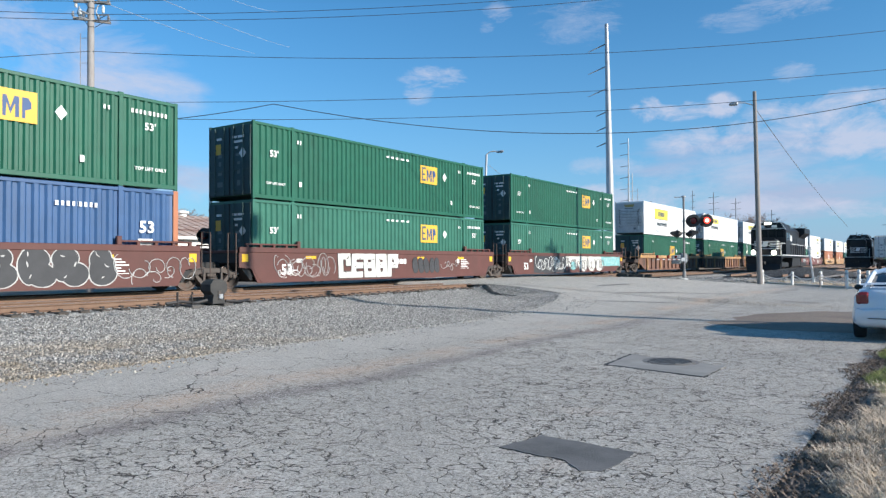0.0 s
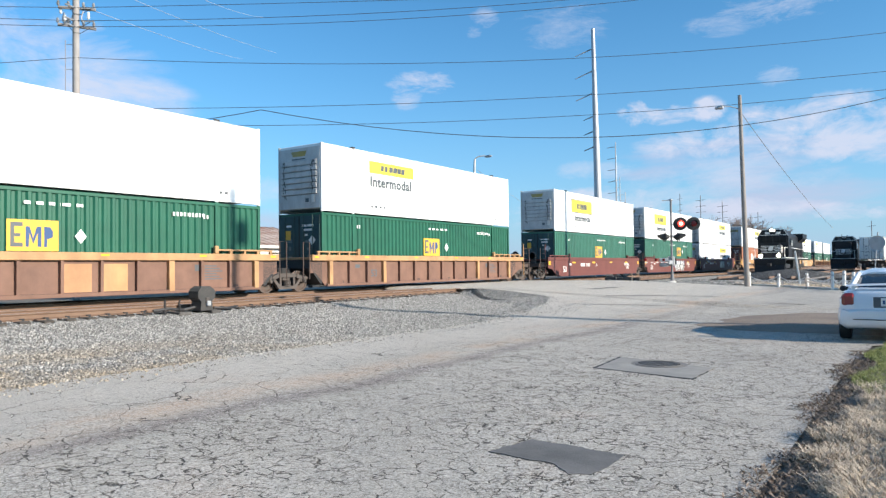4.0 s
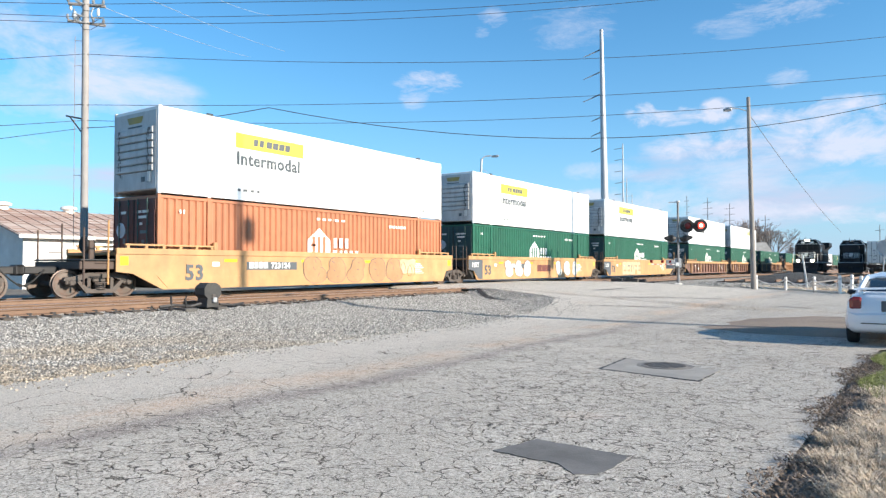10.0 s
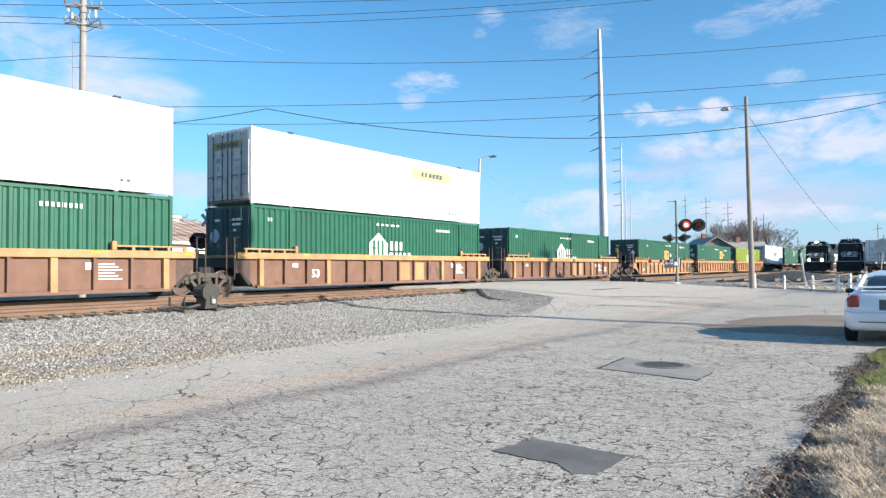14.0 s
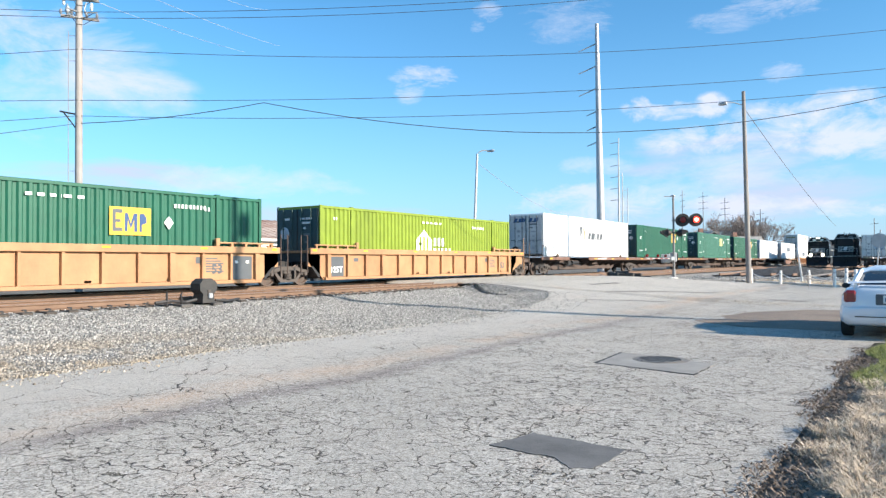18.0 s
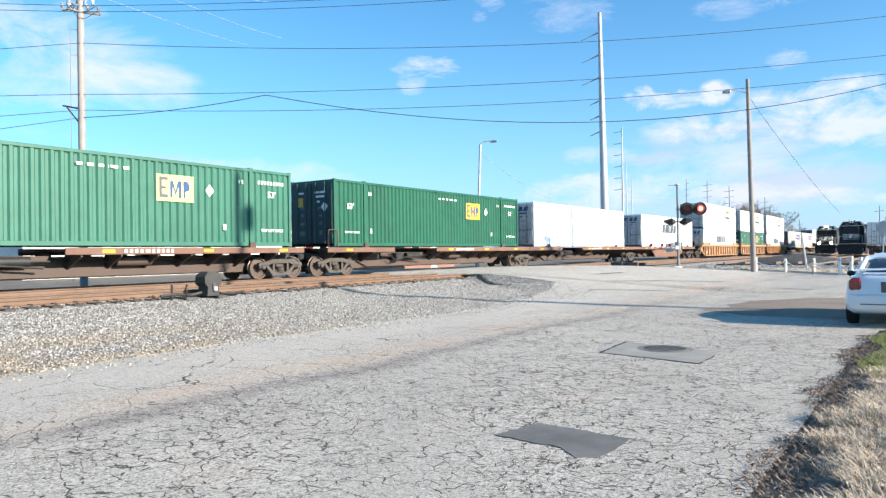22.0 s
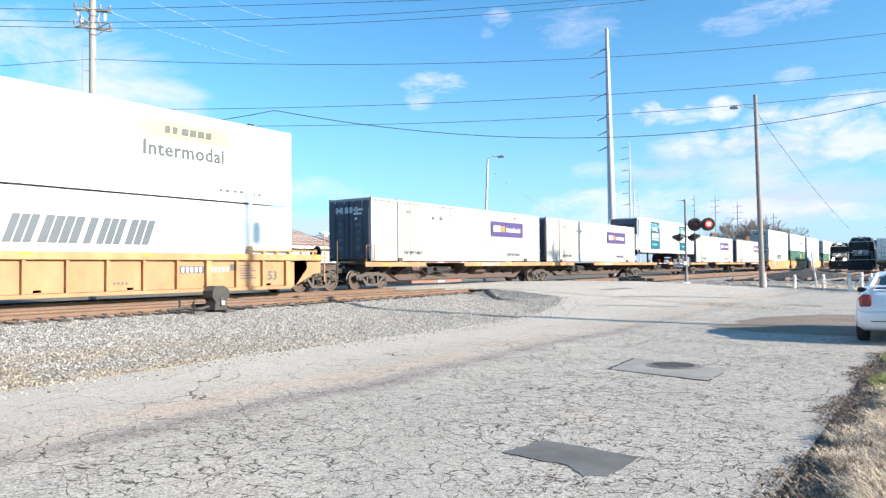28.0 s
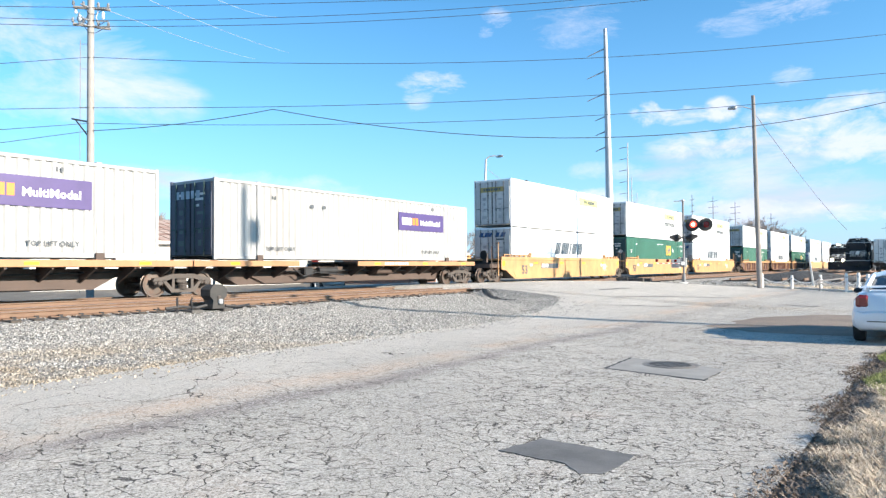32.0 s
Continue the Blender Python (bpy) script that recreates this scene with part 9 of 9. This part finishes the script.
def stones(name, label, count, place, size, seed, mat):
    rs = np.random.RandomState(seed)
    base = np.array(STONE, float)
    vs, fs, k = [], [], 0
    for _ in range(count):
        x, y, z = place(rs)
        r = size * (0.6 + 0.9 * rs.rand() ** 2)
        turn = np.array(Euler((rs.rand() * 6.3, rs.rand() * 6.3, rs.rand() * 6.3)).to_matrix())
        vs.append((base * (r * (0.65 + 0.5 * rs.rand(6, 1))) * (1, 0.85, 0.75)) @ turn.T + (x, y, z))
        fs += [(a + k, b + k, c + k) for a, b, c in SFACE]
        k += 6
    me = bpy.data.meshes.new(name)
    me.from_pydata(np.concatenate(vs).tolist(), [], fs)
    me.materials.append(mat)
    return tagged(new(name, me), label, "gravel", kind="stuff")


def on_ballast(rs):
    y = 1.5 + 25.5 * rs.rand() ** 0.8
    left = lerp_table(y, ROAD_LEFT)
    x = max(-16.4, left) + 0.15 - rs.rand() ** 1.0 * 6.8 if y < 20 else -10.5 - rs.rand() * 5.8
    if x > lerp_table(y, ROAD_LEFT) - 0.02:
        x = lerp_table(y, ROAD_LEFT) - 0.05 - rs.rand() * 0.5
    return x, y, ballast_height(x, y) + 0.006


def on_tongue(rs):
    y = 18.5 + 7.6 * rs.rand()
    x = max(-16.3, lerp_table(y, ROAD_LEFT) - 0.05 - 6.0 * rs.rand())
    return x, y, ballast_height(x, y) + 0.008


def on_tracks(rs):
    y, x = 0 + 26 * rs.rand(), -16.4 - 6.8 * rs.rand()
    return x, y, 0.40 + 0.01 * rs.rand()


def on_yard(rs):
    y, x = 44 + 16 * rs.rand(), -15 + 14 * rs.rand()
    if x < yard_edge(y) + 0.1:
        x = yard_edge(y) + 0.1 + rs.rand() * 2
    return x, y, 0.05 + 0.22 * smooth(y, 44, 62)


def on_edge(rs):
    y = 2 + 22.5 * rs.rand()
    x = lerp_table(y, ROAD_LEFT) + (0.7 if y < 18 else 1.5) * rs.rand() ** 3
    return x, y, road_height(x, y) + 0.004


stones("ballast_stones", "loose grey and white crushed stones", 120000, on_ballast, 0.019, 1, M_STONE)
stones("ballast_stones", "loose crushed stones beside the crossing", 22000, on_tongue, 0.024, 7, M_STONE)
stones("ballast_stones", "loose crushed stones between the rails", 9000, on_tracks, 0.03, 2, M_STONE)
stones("yard_stones", "loose grey stones along the yard edge", 5000, on_yard, 0.06, 3, M_STONE)
def on_far_ballast(rs):
    y = 40.5 + 12 * rs.rand()
    x = lerp_table(y, ROAD_LEFT) - 0.1 - 4.0 * rs.rand() if y < 49 else -9 - 7 * rs.rand()
    x = max(x, -16.4)
    return x, y, ballast_height(x, y) + 0.01


stones("ballast_stones", "loose stones round the crossing signal", 6000, on_far_ballast, 0.05, 6, M_STONE)
stones("scattered_stones", "stones scattered onto the road edge", 2200, on_edge, 0.02, 4, M_STONE)


def blade_material(name, a, b):
    m = bpy.data.materials.new(name)
    m.use_nodes = True
    nt = m.node_tree
    g = nt.nodes.new("ShaderNodeNewGeometry")
    r = nt.nodes.new("ShaderNodeValToRGB")
    r.color_ramp.elements[0].color, r.color_ramp.elements[1].color = (*a, 1), (*b, 1)
    nt.links.new(g.outputs["Random Per Island"], r.inputs[0])
    bs = nt.nodes["Principled BSDF"]
    bs.inputs["Roughness"].default_value = 0.8
    nt.links.new(r.outputs[0], bs.inputs["Base Color"])
    return m


M_DRY = blade_material("dry_straw_grass", (0.42, 0.32, 0.22), (0.84, 0.71, 0.55))
M_DEAD = blade_material("dead_brown_grass", (0.16, 0.115, 0.08), (0.42, 0.31, 0.23))
M_LIVE = blade_material("green_grass", (0.14, 0.18, 0.045), (0.4, 0.41, 0.15))
M_LITTER = blade_material("dead_leaf_litter", (0.1, 0.072, 0.052), (0.33, 0.25, 0.19))


def grass(name, label, count, place, tall, wide, lean, mat, seed):
    rs = np.random.RandomState(seed)
    vs, fs = [], []
    for i in range(count):
        x, y, z = place(rs)
        a, h = rs.rand() * 6.28, tall * (0.4 + 0.9 * rs.rand())
        dx, dy, b = math.cos(a), math.sin(a), rs.rand() * 6.28
        bx, by = lean * h * math.cos(b), lean * h * math.sin(b)
        k = len(vs)
        vs += [(x - dx * wide, y - dy * wide, z), (x + dx * wide, y + dy * wide, z), (x + bx * 0.4 + dx * wide * 0.7, y + by * 0.4 + dy * wide * 0.7, z + h * 0.6),
               (x + bx * 0.4 - dx * wide * 0.7, y + by * 0.4 - dy * wide * 0.7, z + h * 0.6), (x + bx, y + by, z + h * 0.92)]
        fs += [(k, k + 1, k + 2, k + 3), (k + 3, k + 2, k + 4)]
    me = bpy.data.meshes.new(name)
    me.from_pydata(vs, [], fs)
    me.materials.append(mat)
    return tagged(new(name, me), label, "grass", kind="stuff")


def verge_z(x):
    return 0.0 + 0.16 * smooth(x, -1.0, 0.6)


def verge_side(y):
    """Where the growth begins beside the road."""
    return -0.55 + 0.14 * math.sin(y * 1.7) + 0.06 * math.sin(y * 7.1)


def tuft_spots(seed, count, y0, y1, deep):
    rs = np.random.RandomState(seed)
    out = []
    for _ in range(count):
        y = y0 + (y1 - y0) * rs.rand() ** 1.3
        x = verge_side(y) + deep * rs.rand() ** 1.25
        out.append((x, y, 0.04 + 0.08 * rs.rand(), 0.45 + 1.0 * rs.rand()))
    return out


def tufts(name, label, spots, blades, tall, wide, mat, seed):
    """Grass in tufts: blades spring from each spot and fall outwards, bent twice."""
    rs = np.random.RandomState(seed)
    vs, fs = [], []
    for x0, y0, r, g in spots:
        sway = rs.rand() * 6.28
        for _ in range(blades):
            a, q = rs.rand() * 6.28, r * math.sqrt(rs.rand())
            x, y = x0 + q * math.cos(a), y0 + q * math.sin(a)
            b = a + rs.normal() * 0.9 if rs.rand() < 0.6 else sway + rs.normal() * 0.7
            h, lean = tall * g * (0.45 + 0.8 * rs.rand()), 0.5 + 1.1 * rs.rand()
            c, d = math.cos(b), math.sin(b)
            px, py, z = -d * wide, c * wide, verge_z(x) - 0.01
            k = len(vs)
            for u, up, w in ((0.0, 0.0, 1.0), (0.35, 0.55, 0.9), (0.8, 0.8, 0.6)):
                ex, ey, ez = x + c * lean * h * u, y + d * lean * h * u, z + h * up
                vs += [(ex - px * w, ey - py * w, ez), (ex + px * w, ey + py * w, ez)]
            vs.append((x + c * lean * h * 1.15, y + d * lean * h * 1.15, z + h * (0.75 - 0.35 * rs.rand())))
            fs += [(k, k + 1, k + 3, k + 2), (k + 2, k + 3, k + 5, k + 4), (k + 4, k + 5, k + 6)]
    me = bpy.data.meshes.new(name)
    me.from_pydata(vs, [], fs)
    me.materials.append(mat)
    return tagged(new(name, me), label, "grass", kind="stuff")


def live_place(rs):
    y = 8.8 + 6.0 * rs.rand()
    x = -0.6 + 0.12 * math.sin(y * 2.3) + 2.8 * rs.rand() ** 1.2
    return x, y, verge_z(x)


def litter_place(rs):
    y = 3.2 + 10.5 * rs.rand()
    x = -0.98 + 0.1 * math.sin(y * 2.1) + 0.05 * math.sin(y * 9) + 0.75 * rs.rand() ** 0.7
    return x, y, verge_z(x) + 0.008


tufts("dry_grass", "matted straw-coloured winter grass on the verge", tuft_spots(1, 1900, 3.0, 9.4, 2.8), 62, 0.09, 0.0024, M_DRY, 1)
tufts("dead_grass", "brown dead grass and stalks low in the verge", tuft_spots(5, 800, 3.0, 9.6, 2.2), 40, 0.06, 0.0026, M_DEAD, 5)
grass("green_grass", "short green grass on the verge", 42000, live_place, 0.07, 0.003, 0.8, M_LIVE, 2)
grass("leaf_litter", "dark dead leaves and twigs along the road edge", 16000, litter_place, 0.026, 0.007, 1.8, M_LITTER, 3)


def weed_place(rs):
    y = 44 + 8 * rs.rand()
    x = yard_edge(y) + 0.3 + 1.5 * rs.rand()
    return x, y, 0.05


grass("yard_weeds", "dry weeds along the yard edge", 1500, weed_place, 0.22, 0.012, 0.6, M_DRY, 4)


# ---------------------------------------------------------------- what moves
def motions():
    for ob, x, z, s0 in MOVERS:
        walk(ob, [(t, pose(x, s0 - run_past(t), z)) for t in (0, 8, 16, 24, 32)])
    walk(engine, [(t, engine_pose(y)) for t, y in ENGINE_ROWS])
    # the red light jumps from one lamp of the pair to the other
    half, first = 0.743, 7.0
    base = pose(-12.7, 44.25, 0.42, 0, 0, 24)
    rows, lamp_x = [], {0: 1.32, 1: 0.54}
    spots = [base @ pose(lamp_x[k], -0.34, 3.62) for k in (0, 1)]
    k = math.floor((0 - first) / half)
    rows.append((0.0, spots[k % 2]))
    while True:
        k += 1
        t = first + k * half
        if t > 31.9:
            break
        rows += [(t - 0.034, spots[(k - 1) % 2]), (t, spots[k % 2])]
    rows.append((32.0, spots[(k - 1) % 2]))
    walk(flash, rows)


motions()
